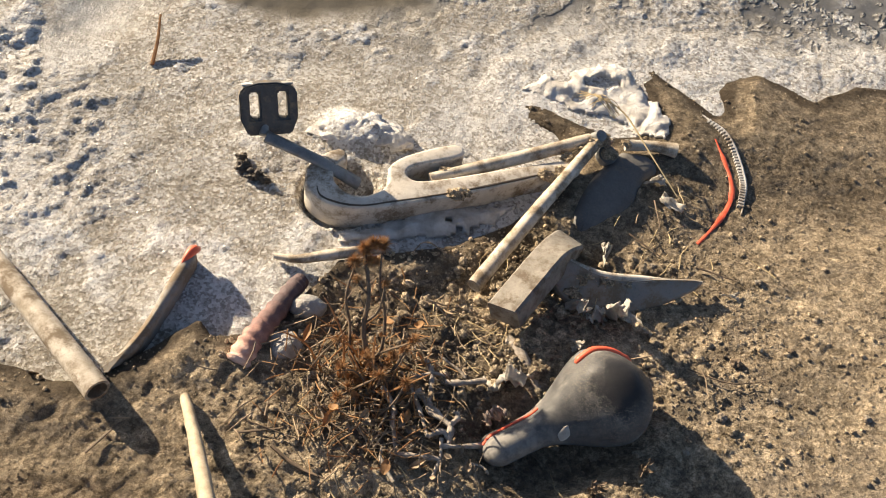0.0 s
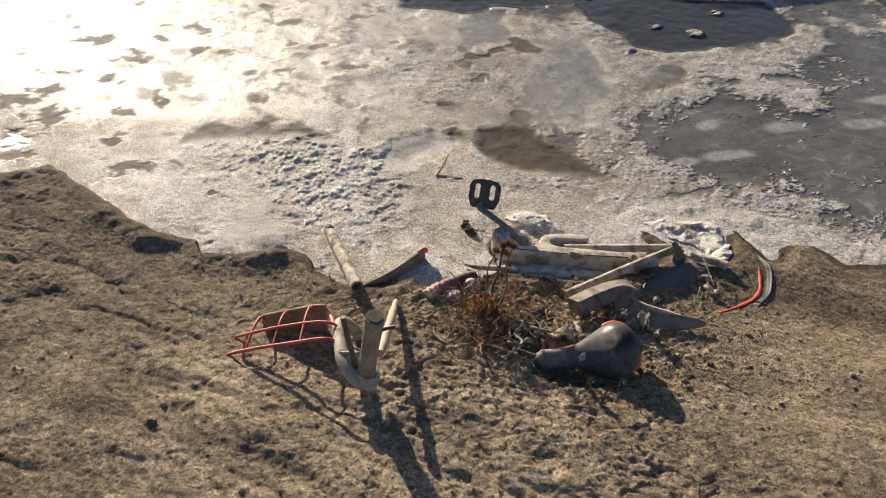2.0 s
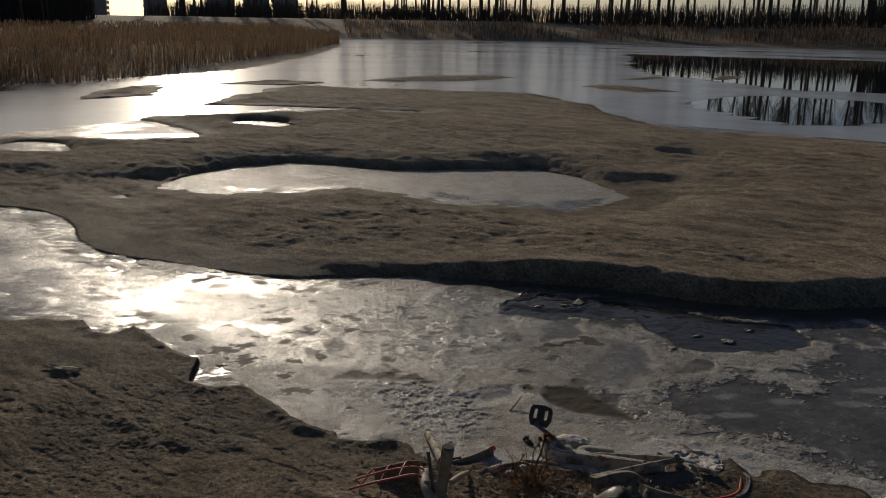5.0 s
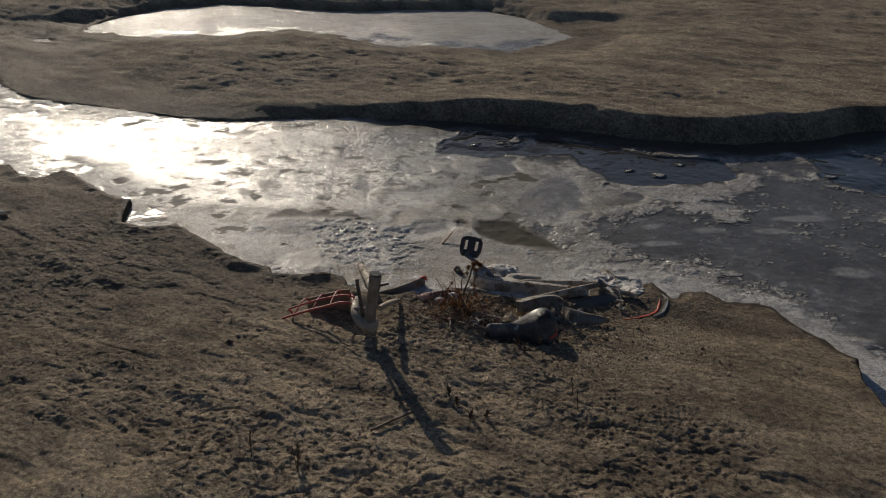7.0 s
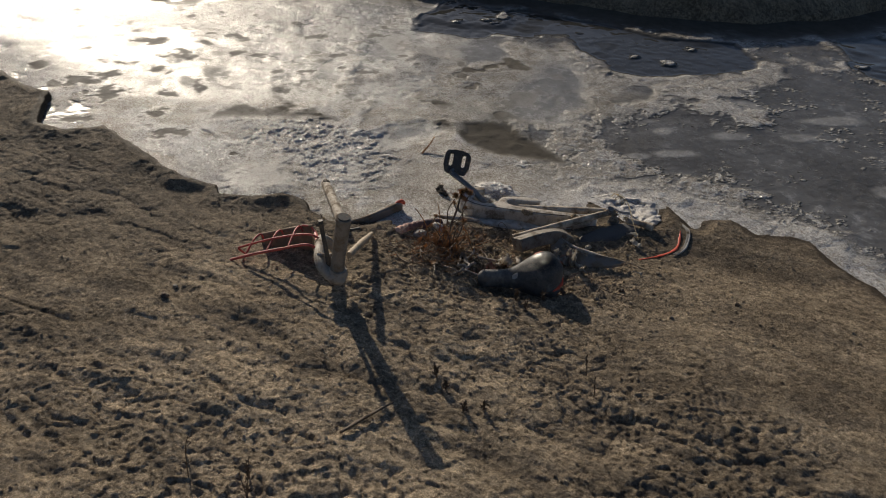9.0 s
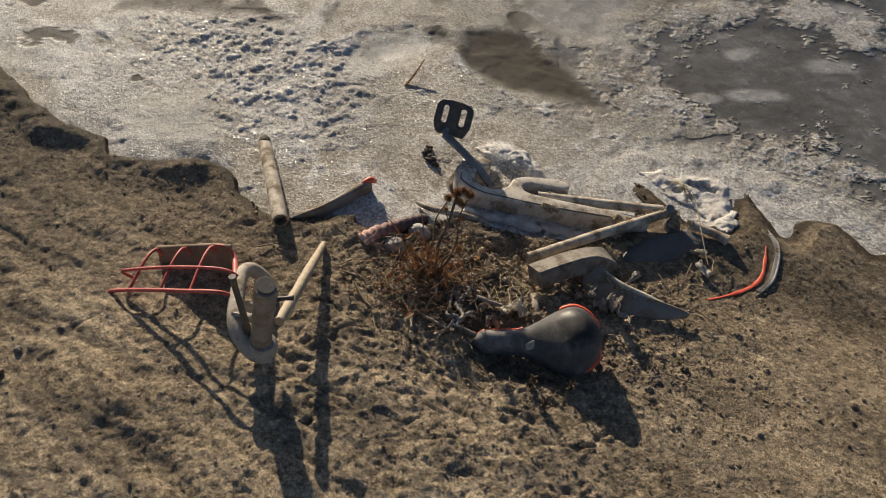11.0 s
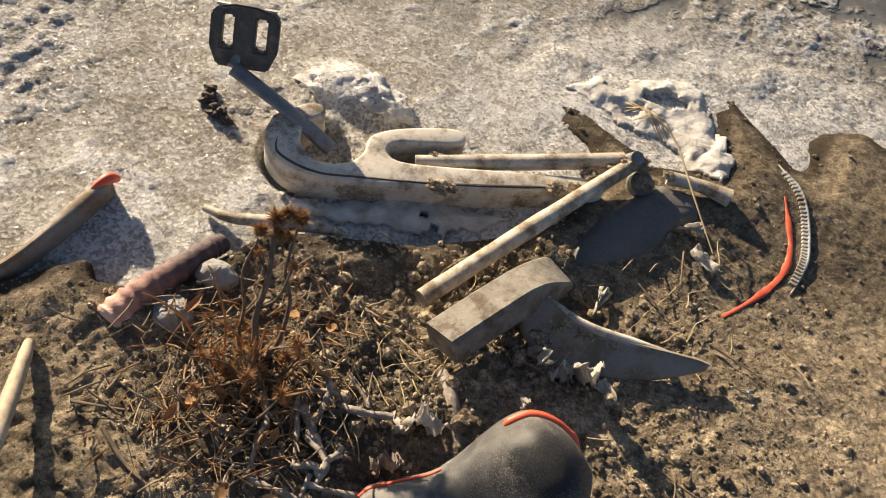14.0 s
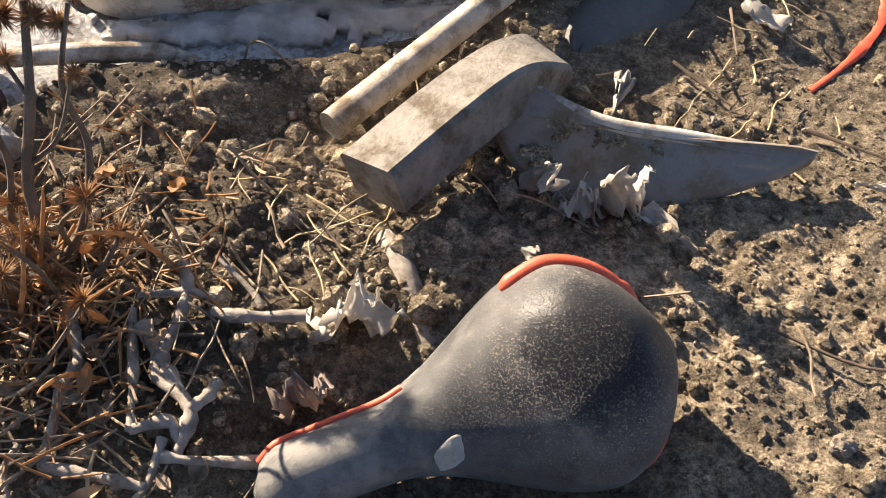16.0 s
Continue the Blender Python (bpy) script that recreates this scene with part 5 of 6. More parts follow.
for u in (0.02, 0.47, 0.90):
    a, b = FAR_A.lerp(FAR_B, u), NEAR_A.lerp(NEAR_B, 0.12 + 0.78 * u)
    c = a.lerp(b, 0.42) + Vector((0, 0, 0.010))
    onto("wire", tube(bmesh.new(), [tuple(a + Vector((0.004, 0.014, -0.022))), tuple(a + Vector((0, 0.008, -0.003))), tuple(a.lerp(b, 0.1) + Vector((0, 0, 0.006))), tuple(c), tuple(b)], 0.0033, 8), red_wire, basket)
onto("wire", tube(bmesh.new(), [(-0.235, 0.442, 0.150), (-0.212, 0.452, 0.150), (-0.190, 0.448, 0.142), (-0.160, 0.420, 0.150), (-0.128, 0.385, 0.158), (-0.108, 0.356, 0.150)], [0.0035, 0.0035, 0.0045, 0.006, 0.006, 0.004], 10, flat=0.6), red_wire, basket, "flat orange end strap")
onto("basket_board", strip_bar([((-0.368, 0.402, 0.045), (0, 0, 1)), ((-0.30, 0.426, 0.073), (0, 0, 1)), ((-0.24, 0.446, 0.098), (0, 0, 1)), ((-0.205, 0.456, 0.108), (0, 0, 1))], 0.095, 0.012, 0.003), muddy_board, front, "muddy brown board closing the basket")

# ---- loose things ----
pipe = tagged(part("pipe", tube(bmesh.new(), [(-0.468, 0.858, 0.030), (-0.345, 0.745, 0.052), (-0.226, 0.634, 0.070)], [0.0165, 0.0175, 0.0185], 20, 6, hollow=True, rough=0.03), cream_bare), "pale hollow tube lying across the ice edge", "pipe")
# solid dark plug paints the shaded hollow of the broken mouth
part("pipe_mouth_shade", tube(bmesh.new(), [(-0.470, 0.860, 0.034), (-0.458, 0.849, 0.0365), (-0.446, 0.838, 0.038)], [0.0125, 0.0145, 0.0105], 14, rough=0.2), wet_mud_and_shade, pipe, "dark plug painting the shade in the broken mouth")
bm = slab(bmesh.new(), [(-0.165, 0.90), (-0.183, 0.83), (-0.200, 0.755), (-0.235, 0.672), (-0.200, 0.715), (-0.175, 0.785), (-0.152, 0.88)], 0.0, 0.036, 0.008, 4, tilt=lambda x, y: 0.012)
fin = tagged(part("plastic_debris", bm, muddy_shaded_plastic), "pale curved plastic blade with an orange tip in the ice", "debris")
part("tip", tube(bmesh.new(), [(-0.153, 0.902, 0.034), (-0.157, 0.892, 0.045), (-0.163, 0.878, 0.047), (-0.168, 0.866, 0.046)], [0.005, 0.008, 0.006, 0.002], 10), orange, fin, "orange tip")
bm = bmesh.new()
pts = spline([(-0.052, 0.708, 0.048), (-0.036, 0.752, 0.05), (-0.014, 0.80, 0.047), (0.006, 0.85, 0.038), (0.015, 0.872, 0.03)], 9)
tube(bm, pts, [(0.0205 - 0.00022 * k) * (1 + 0.09 * math.sin(2.1 * k + 0.6 * math.sin(0.9 * k))) * (0.8 if k == 0 else 1) for k in range(len(pts))], 16, 2, rough=0.05)
roll = tagged(part("foam_roll", bm, pink_mat), "faded pink wrinkled foam sleeve at the ice edge", "debris")
branch = tagged(part("branch", tube(bmesh.new(), [(-0.035, 0.915, 0.022), (0.005, 0.912, 0.028), (0.06, 0.925, 0.036), (0.12, 0.945, 0.032), (0.15, 0.955, 0.02)], [0.005, 0.007, 0.009, 0.008, 0.004], 10, rough=0.15), cream_bare), "pale bent stick lying under the chain guard", "branch")
twig = tagged(part("twig", tube(bmesh.new(), [(-0.325, 1.29, 0.015), (-0.325, 1.34, 0.03), (-0.33, 1.39, 0.045)], [0.004, 0.003, 0.002], 6), rust_leaf), "thin red twig standing in the ice", "twig")
straw = tagged(part("straw", tube(bmesh.new(), [(0.455, 1.31, 0.09), (0.49, 1.29, 0.10), (0.535, 1.265, 0.095), (0.585, 1.19, 0.08), (0.635, 1.12, 0.06)], [0.0008, 0.0012, 0.0015, 0.0015, 0.001], 6), straw_mat), "long bent yellow straw over the axle", "straw")

# ---- dead plants, roots and litter ----
rng = random.Random(7)


def land_z(xs, ys):
    return ground_height(np.array(xs, float), np.array(ys, float), 0.005)


def wander(start, heading, length, step, bend, lift=0.0, seed=0):
    """A crooked line over the ground."""
    r = random.Random(seed)
    x, y, a = start[0], start[1], heading
    pts = []
    for k in range(max(3, round(length / step))):
        pts.append((x, y))
        a += r.uniform(-bend, bend)
        x, y = x + step * math.cos(a), y + step * math.sin(a)
    zs = land_z([p[0] for p in pts], [p[1] for p in pts])
    return [(px, py, float(z) + lift) for (px, py), z in zip(pts, zs)]


def lay(points, lift):
    zs = land_z([p[0] for p in points], [p[1] for p in points])
    return [(x, y, float(z) + lift + (p[2] if len(p) > 2 else 0.0)) for (x, y, *p2), z, p in zip(points, zs, points)]


ROOTS = [([(0.22, 0.74), (0.23, 0.72), (0.23, 0.69), (0.23, 0.66), (0.26, 0.64), (0.26, 0.61)], 0.0052),
         ([(0.16, 0.69), (0.18, 0.66), (0.18, 0.64), (0.19, 0.59)], 0.0045),
         ([(0.19, 0.59), (0.23, 0.59), (0.25, 0.59)], 0.004),
         ([(0.2, 0.71), (0.23, 0.72), (0.25, 0.72)], 0.0036),
         ([(0.25, 0.71), (0.27, 0.71), (0.31, 0.72)], 0.005),
         ([(0.21, 0.69), (0.23, 0.67), (0.24, 0.66), (0.26, 0.64)], 0.0055),
         ([(0.26, 0.64), (0.27, 0.65), (0.27, 0.66)], 0.0042),
         ([(0.23, 0.62), (0.25, 0.63), (0.26, 0.62)], 0.004),
         ([(0.2, 0.7), (0.22, 0.65), (0.23, 0.62)], 0.003),
         ([(0.29, 0.59), (0.31, 0.59), (0.32, 0.58)], 0.0025),
         ([(0.24, 0.56), (0.25, 0.59), (0.25, 0.62)], 0.0032),
         ([(0.25, 0.61), (0.27, 0.61), (0.31, 0.62)], 0.0038),
         ([(0.24, 0.75), (0.27, 0.73), (0.28, 0.72)], 0.003),
         ([(0.17, 0.6), (0.17, 0.58), (0.19, 0.55)], 0.0032)]
for k, (pts, r) in enumerate(ROOTS):
    line = [(x, y, max(z, 0.072)) for x, y, z in lay(pts, 0.010)]
    line = spline(line, 3)
    bm = tube(bmesh.new(), line, [0.95 * r * (0.7 + 0.6 * rng.random() ** 2) for _ in line], 9, 3, rough=0.2, seed=k)
    tagged(part("root", bm, root_mat), "knobbly grey dead root lying over the mud", "root", "roots beside the saddle")

TWIGS = [([(-0.03, 0.60), (0.03, 0.615)], 0.0035), ([(0.02, 0.585), (0.06, 0.56), (0.10, 0.545)], 0.004), ([(-0.02, 0.62), (0.05, 0.60)], 0.0025), ([(0.07, 0.66), (0.10, 0.61), (0.14, 0.57)], 0.003),
         ([(0.08, 0.70), (0.07, 0.65), (0.09, 0.60)], 0.0025), ([(0.38, 0.62), (0.41, 0.60)], 0.002), ([(0.66, 0.98), (0.72, 0.955)], 0.003), ([(0.55, 1.04), (0.60, 1.00)], 0.003), ([(0.62, 0.78), (0.68, 0.76), (0.74, 0.77)], 0.002),
         ([(-0.335, 0.66), (-0.33, 0.71)], 0.0035), ([(0.39, -0.19), (0.41, -0.11), (0.43, -0.03)], 0.006), ([(-0.22, 0.55), (-0.19, 0.60)], 0.003), ([(0.60, 1.12), (0.605, 1.06)], 0.0025)]
for k, (pts, r) in enumerate(TWIGS):
    line = lay(pts, 0.008)
    r *= 0.65
    bm = tube(bmesh.new(), line, [r] * (len(line) - 1) + [r * 0.5], 7, 4, rough=0.2, seed=40 + k)
    tagged(part("twig", bm, twig_mat), "short dead twig lying on the mud", "twig", "twigs on the mud")


def burr(bm, c, r, n, seed):
    """A dry seed head of many thin spikes."""
    q = random.Random(seed)
    for _ in range(n):
        d = Vector((q.gauss(0, 1), q.gauss(0, 1), q.gauss(0.3, 1))).normalized()
        s = d.orthogonal().normalized() * r * 0.055
        t = d.cross(s)
        base, tip = Vector(c) + d * r * 0.2, Vector(c) + d * r * q.uniform(0.8, 1.25)
        a, b, e, f_ = bm.verts.new(base + s), bm.verts.new(base - s * 0.5 + t * 0.8), bm.verts.new(base - s * 0.5 - t * 0.8), bm.verts.new(tip)
        bm.faces.new((a, b, f_)), bm.faces.new((b, e, f_)), bm.faces.new((e, a, f_))


def leaf(bm, c, length, width, yaw, pitch, curl, seed):
    """A small curled dead leaf with thickness."""
    q = random.Random(seed)
    m = pose(*c, 0, -pitch, yaw)
    top, low = [], []
    for i in range(6):
        u = i / 5
        w = width * math.sin(math.pi * (0.08 + 0.86 * u)) / 2
        z = curl * length * (u * u - 0.3 * u)
        row = [Vector((length * u, s * w, z + abs(s) * curl * width * 0.6 + q.uniform(-0.1, 0.1) * width)) for s in (-1, 0, 1)]
        top.append([bm.verts.new(m @ p) for p in row])
        low.append([bm.verts.new(m @ (p - Vector((0, 0, 0.0007)))) for p in row])
    for i in range(5):
        for j in range(2):
            bm.faces.new((top[i][j], top[i + 1][j], top[i + 1][j + 1], top[i][j + 1]))
            bm.faces.new((low[i][j + 1], low[i + 1][j + 1], low[i + 1][j], low[i][j]))
        for j in (0, 2):
            bm.faces.new((top[i][j], low[i][j], low[i + 1][j], top[i + 1][j]))


base = (0.135, 0.715, ground_z(0.135, 0.715))
plant = thing("dead_plant", "rust-brown dead thistle with spiky seed heads", "plant", base)
STEMS = [([(0.137, 0.712, 0.05), (0.130, 0.735, 0.095), (0.122, 0.755, 0.12), (0.124, 0.785, 0.16), (0.112, 0.83, 0.195)], 0.0052),
         ([(0.135, 0.72, 0.06), (0.152, 0.745, 0.085), (0.150, 0.785, 0.12), (0.138, 0.80, 0.16), (0.134, 0.84, 0.19)], 0.0032),
         ([(0.130, 0.715, 0.06), (0.108, 0.735, 0.08), (0.102, 0.765, 0.11), (0.092, 0.785, 0.15), (0.098, 0.815, 0.18)], 0.003),
         ([(0.14, 0.70, 0.05), (0.125, 0.68, 0.08), (0.112, 0.665, 0.095), (0.10, 0.65, 0.11)], 0.0028), ([(0.145, 0.71, 0.06), (0.172, 0.715, 0.08), (0.185, 0.735, 0.10)], 0.0026),
         ([(0.123, 0.76, 0.125), (0.140, 0.775, 0.14), (0.145, 0.80, 0.165)], 0.0018), ([(0.124, 0.785, 0.16), (0.106, 0.80, 0.17)], 0.0016)]
for k, (pts, r) in enumerate(STEMS):
    onto("stem", tube(bmesh.new(), pts, [r * (1 - 0.13 * i) for i in range(len(pts))], 8, 5, rough=0.2, seed=70 + k), twig_mat, plant, "reddish brown stem")
HEADS = [((0.110, 0.838, 0.20), 0.015, 80), ((0.122, 0.846, 0.205), 0.013, 70), ((0.134, 0.85, 0.197), 0.015, 80), ((0.098, 0.822, 0.188), 0.014, 70), ((0.118, 0.825, 0.188), 0.013, 60), ((0.128, 0.832, 0.18), 0.012, 50),
         ((0.146, 0.805, 0.168), 0.010, 40), ((0.104, 0.803, 0.172), 0.010, 40), ((0.105, 0.75, 0.09), 0.012, 45), ((0.15, 0.705, 0.085), 0.013, 50), ((0.118, 0.695, 0.085), 0.014, 50), ((0.168, 0.735, 0.085), 0.012, 40),
         ((0.10, 0.65, 0.112), 0.012, 40), ((0.185, 0.738, 0.102), 0.012, 40), ((0.132, 0.725, 0.10), 0.012, 40)]
for k, (c, r, n) in enumerate(HEADS):
    bm = bmesh.new()
    burr(bm, c, r * 0.95, 3 * n, 90 + k)
    bmesh.ops.create_icosphere(bm, subdivisions=1, radius=r * 0.38, matrix=Matrix.Translation(c))
    onto("seed_head", bm, rust_leaf, plant, "spiky rust-brown seed head")
for k in range(16):
    bm = bmesh.new()
    c = (0.14 + rng.gauss(0, 0.045), 0.70 + rng.gauss(0, 0.05), 0.0)
    c = (c[0], c[1], ground_z(c[0], c[1]) + rng.uniform(0.015, 0.05))
    leaf(bm, c, rng.uniform(0.015, 0.03), rng.uniform(0.008, 0.014), rng.uniform(0, 360), rng.uniform(-30, 50), rng.uniform(0.2, 0.8), k)
    onto("leaf", bm, rust_leaf, plant, "curled dead leaf")

for k in range(16):
    a, reach = rng.uniform(0, 6.28), rng.uniform(0.03, 0.08)
    x, y = 0.14 + rng.gauss(0, 0.03), 0.705 + rng.gauss(0, 0.03)
    z = ground_z(x, y)
    h = rng.uniform(0.03, 0.10)
    pts = [(x, y, z), (x + 0.4 * reach * math.cos(a), y + 0.4 * reach * math.sin(a), z + 0.8 * h), (x + 0.8 * reach * math.cos(a + 0.3), y + 0.8 * reach * math.sin(a + 0.3), z + 1.3 * h), (x + reach * math.cos(a + 0.4), y + reach * math.sin(a + 0.4), z + 1.5 * h)]
    onto("stem", tube(bmesh.new(), pts, [0.0020, 0.0016, 0.0012, 0.0006], 6, 4, rough=0.2, seed=140 + k), rust_leaf if k % 2 else twig_mat, plant, "arching dead stalk")
    if k % 2 == 0:
        bm = bmesh.new()
        burr(bm, (pts[2][0], pts[2][1], pts[2][2] + 0.004), rng.uniform(0.009, 0.015), 90, 400 + k)
        onto("seed_head", bm, rust_leaf, plant, "spiky rust-brown seed head")

# dry stalks and straw strewn round the plant
bm = bmesh.new()
for k in range(240):
    x, y = 0.135 + rng.gauss(0, 0.06), 0.70 + rng.gauss(0, 0.07)
    if (math.hypot((x - 0.43) / 0.17, (y - 0.67) / 0.13) < 1) or float(signed(CHANNEL, np.array([x]), np.array([y]))[0]) > -0.03:
        continue
    line = wander((x, y), rng.uniform(0, 6.28), rng.uniform(0.02, 0.055), 0.014, 0.16, rng.uniform(0.004, 0.018), 1500 + k)
    tip = rng.uniform(-0.005, 0.04)
    line = [(a, b, c + tip * i / len(line)) for i, (a, b, c) in enumerate(line)]
    tube(bm, line, rng.uniform(0.0004, 0.0011), 5, 2, rough=0.2, seed=k)
tagged(part("rusty_litter", bm, rust_leaf), "rust-brown straw and broken stalks heaped under the plant", "litter", kind="stuff")
bm = bmesh.new()
for k in range(260):
    x, y = 0.17 + rng.gauss(0, 0.10), 0.68 + rng.gauss(0, 0.085)
    if k > 210:
        x, y = 0.3 + rng.gauss(0, 0.2), 0.78 + rng.gauss(0, 0.14)
    if (math.hypot((x - 0.43) / 0.17, (y - 0.67) / 0.13) < 1) or float(signed(CHANNEL, np.array([x]), np.array([y]))[0]) > -0.03:
        continue
    line = wander((x, y), rng.uniform(0, 6.28), rng.uniform(0.02, 0.075), 0.014, 0.22, rng.uniform(0.003, 0.012), k)
    tip = rng.uniform(0.0, 0.035)
    line = [(a, b, c + tip * i / len(line)) for i, (a, b, c) in enumerate(line)]
    tube(bm, line, rng.uniform(0.0005, 0.0013), 5, 2, rough=0.2, seed=k)
for k in range(28):
    x, y = 0.19 + rng.gauss(0, 0.075), 0.655 + rng.gauss(0, 0.075)
    if math.hypot((x - 0.43) / 0.17, (y - 0.67) / 0.13) < 1:
        continue
    leaf(bm, (x, y, ground_z(x, y) + rng.uniform(0.003, 0.02)), rng.uniform(0.010, 0.024), rng.uniform(0.006, 0.013), rng.uniform(0, 360), rng.uniform(-30, 50), rng.uniform(0.2, 0.9), 700 + k)
tagged(part("plant_litter", bm, litter_mat), "tangled dry brown stalks and rootlets on the mud", "litter", kind="stuff")
bm = bmesh.new()
for k in range(110):
    x, y = 0.25 + rng.gauss(0, 0.11), 0.73 + rng.gauss(0, 0.10)
    if k > 90:
        x, y = 0.62 + rng.gauss(0, 0.08), 1.03 + rng.gauss(0, 0.07)
    if (math.hypot((x - 0.43) / 0.17, (y - 0.67) / 0.13) < 1) or float(signed(CHANNEL, np.array([x]), np.array([y]))[0]) > -0.03:
        continue
    line = wander((x, y), rng.uniform(0, 6.28), rng.uniform(0.02, 0.08), 0.012, 0.4, rng.uniform(0.004, 0.014), 500 + k)
    tube(bm, line, rng.uniform(0.0004, 0.0009), 5, 2, seed=k)
tagged(part("straw_litter", bm, straw_mat), "thin pale straw strewn on the mud", "litter", kind="stuff")
bm = bmesh.new()
for k in range(9):
    a = rng.uniform(-0.6, 0.6)
    tube(bm, [(0.47 + rng.uniform(-.02, .02), 1.30 + rng.uniform(-.02, .02), 0.075), (0.50 + 0.03 * a, 1.29, 0.10 + 0.01 * rng.random()), (0.53 + 0.02 * a, 1.27 + 0.02 * a, 0.085)], 0.0007, 5, 4)
tagged(part("straw_tuft", bm, straw_mat), "tuft of yellow straw caught on the axle", "straw")

# standing dry weeds on the near bank
def weed(x, y, tall, n, seed):
    q = random.Random(seed)
    z = ground_z(x, y)
    w = thing("dry_weed", "thin dry brown weed standing in the mud", "plant", (x, y, z), "dry weeds on the bank")
    for k in range(n):
        a = q.uniform(0, 6.28)
        h = tall * q.uniform(0.6, 1.0)
        lean = q.uniform(0.05, 0.35) * h
        pts = [(x, y, z - 0.01), (x + 0.35 * lean * math.cos(a), y + 0.35 * lean * math.sin(a), z + 0.5 * h), (x + lean * math.cos(a), y + lean * math.sin(a), z + h)]
        onto("stem", tube(bmesh.new(), pts, [0.0016, 0.0012, 0.0006], 5, 4), twig_mat, w)
        for j in range(4):
            bm = bmesh.new()
            u = q.uniform(0.35, 1.0)
            c = Vector(pts[0]).lerp(Vector(pts[2]), u)
            leaf(bm, tuple(c), q.uniform(0.006, 0.014), 0.004, q.uniform(0, 360), q.uniform(-20, 60), 0.5, seed * 31 + j + 7 * k)
            onto("leaf", bm, twig_mat, w)


for k, (x, y, tall, n) in enumerate([(0.14, -0.43, 0.10, 1), (0.20, -0.48, 0.13, 1), (0.31, -0.41, 0.07, 4), (0.35, -0.46, 0.06, 4), (0.83, 0.27, 0.10, 1), (0.78, 0.34, 0.06, 1), (0.62, 0.08, 0.03, 6), (0.58, 0.05, 0.03, 6), (0.46, 0.12, 0.035, 6), (0.50, 0.10, 0.03, 6),
                                     (0.46, 0.565, 0.04, 6), (0.53, 0.60, 0.04, 5), (0.51, 0.53, 0.035, 5)]):
    weed(x, y, tall, n, 200 + k)

# torn plastic film
def rag(center, size, yaw, seed, label, fold=0.5):
    q = random.Random(seed)
    n = 9
    bm = bmesh.new()
    rows = []
    z0 = ground_z(center[0], center[1])
    for i in range(n):
        row = []
        for j in range(n):
            u, v_ = i / (n - 1) - 0.5, j / (n - 1) - 0.5
            a = radians(yaw)
            px, py = u * size[0], v_ * size[1] * (0.5 + 0.5 * math.cos(3 * u + seed))
            w = noise.noise(Vector((u * 3.1 + seed, v_ * 3.7, 0.3))) * fold * size[1] + noise.noise(Vector((u * 8 + seed, v_ * 8, 1.3))) * 0.18 * size[1]
            x, y = center[0] + px * math.cos(a) - py * math.sin(a), center[1] + px * math.sin(a) + py * math.cos(a)
            row.append(bm.verts.new((x, y, z0 + center[2] + abs(w))))
        rows.append(row)
    faces_ = [bm.faces.new((rows[i][j], rows[i + 1][j], rows[i + 1][j + 1], rows[i][j + 1])) for i in range(n - 1) for j in range(n - 1) if q.random() > 0.05]
    loose = [v_ for v_ in bm.verts if not v_.link_faces]
    bmesh.ops.delete(bm, geom=loose, context='VERTS')
    ob = part("plastic_scrap", bm, rag_mat)
    mod = ob.modifiers.new("thickness", 'SOLIDIFY')
    mod.thickness = 0.0008
    return tagged(ob, label, "plastic scrap", "plastic scraps")


def film(center, width, tall, yaw, seed, mat, label):
    """A torn sheet standing crumpled, with ragged edges."""
    q = random.Random(seed)
    z0 = ground_z(center[0], center[1]) - 0.004
    a = radians(yaw)
    bm = bmesh.new()
    nu, nv = 14, 16
    rows = []
    for j in range(nv):
        v_ = j / (nv - 1)
        row = []
        for i in range(nu):
            u = i / (nu - 1) - 0.5
            w = width * (1.0 - 0.45 * v_ + 0.35 * noise.noise(Vector((seed, v_ * 4, 0.2))))
            off = width * (0.55 * noise.noise(Vector((u * 3 + seed, v_ * 2.5, 0.4))) + 0.22 * noise.noise(Vector((u * 9, v_ * 8 + seed, 0.7))))
            px = u * w + 0.25 * width * noise.noise(Vector((0.3, v_ * 2 + seed, 0.9)))
            row.append(bm.verts.new((center[0] + px * math.cos(a) - off * math.sin(a), center[1] + px * math.sin(a) + off * math.cos(a) - 0.25 * tall * v_,
                                     z0 + center[2] + tall * (v_ + 0.12 * noise.noise(Vector((u * 5 + seed, 1.5, v_)))))))
        rows.append(row)
    for j in range(nv - 1):
        for i in range(nu - 1):
            edge_ = min(i, nu - 2 - i, nv - 2 - j)
            if edge_ > 1 or noise.noise(Vector((i * 0.6, j * 0.6, seed))) > -0.15:
                bm.faces.new((rows[j][i], rows[j][i + 1], rows[j + 1][i + 1], rows[j + 1][i]))
    bmesh.ops.delete(bm, geom=[v_ for v_ in bm.verts if not v_.link_faces], context='VERTS')
    ob = part("plastic_scrap", bm, mat)
    mod = ob.modifiers.new("thickness", 'SOLIDIFY')
    mod.thickness = 0.0005
    return tagged(ob, label, "plastic scrap", "plastic scraps")


film((0.512, 0.868, 0.0), 0.044, 0.075, 20, 3, rag_mat, "torn whitish plastic film standing crumpled by the fender")
film((0.452, 0.872, 0.0), 0.034, 0.055, -40, 5, rag_mat, "torn whitish plastic film crumpled by the fender")
film((0.482, 0.862, 0.0), 0.040, 0.030, 10, 7, rag_mat, "low crumpled plastic film by the fender")
rag((0.55, 0.852, 0.003), (0.05, 0.024), -35, 8, "grey plastic film lying on the mud")
film((0.345, 0.735, 0.0), 0.060, 0.045, 15, 11, rag_mat, "yellowish plastic film caught on a root")
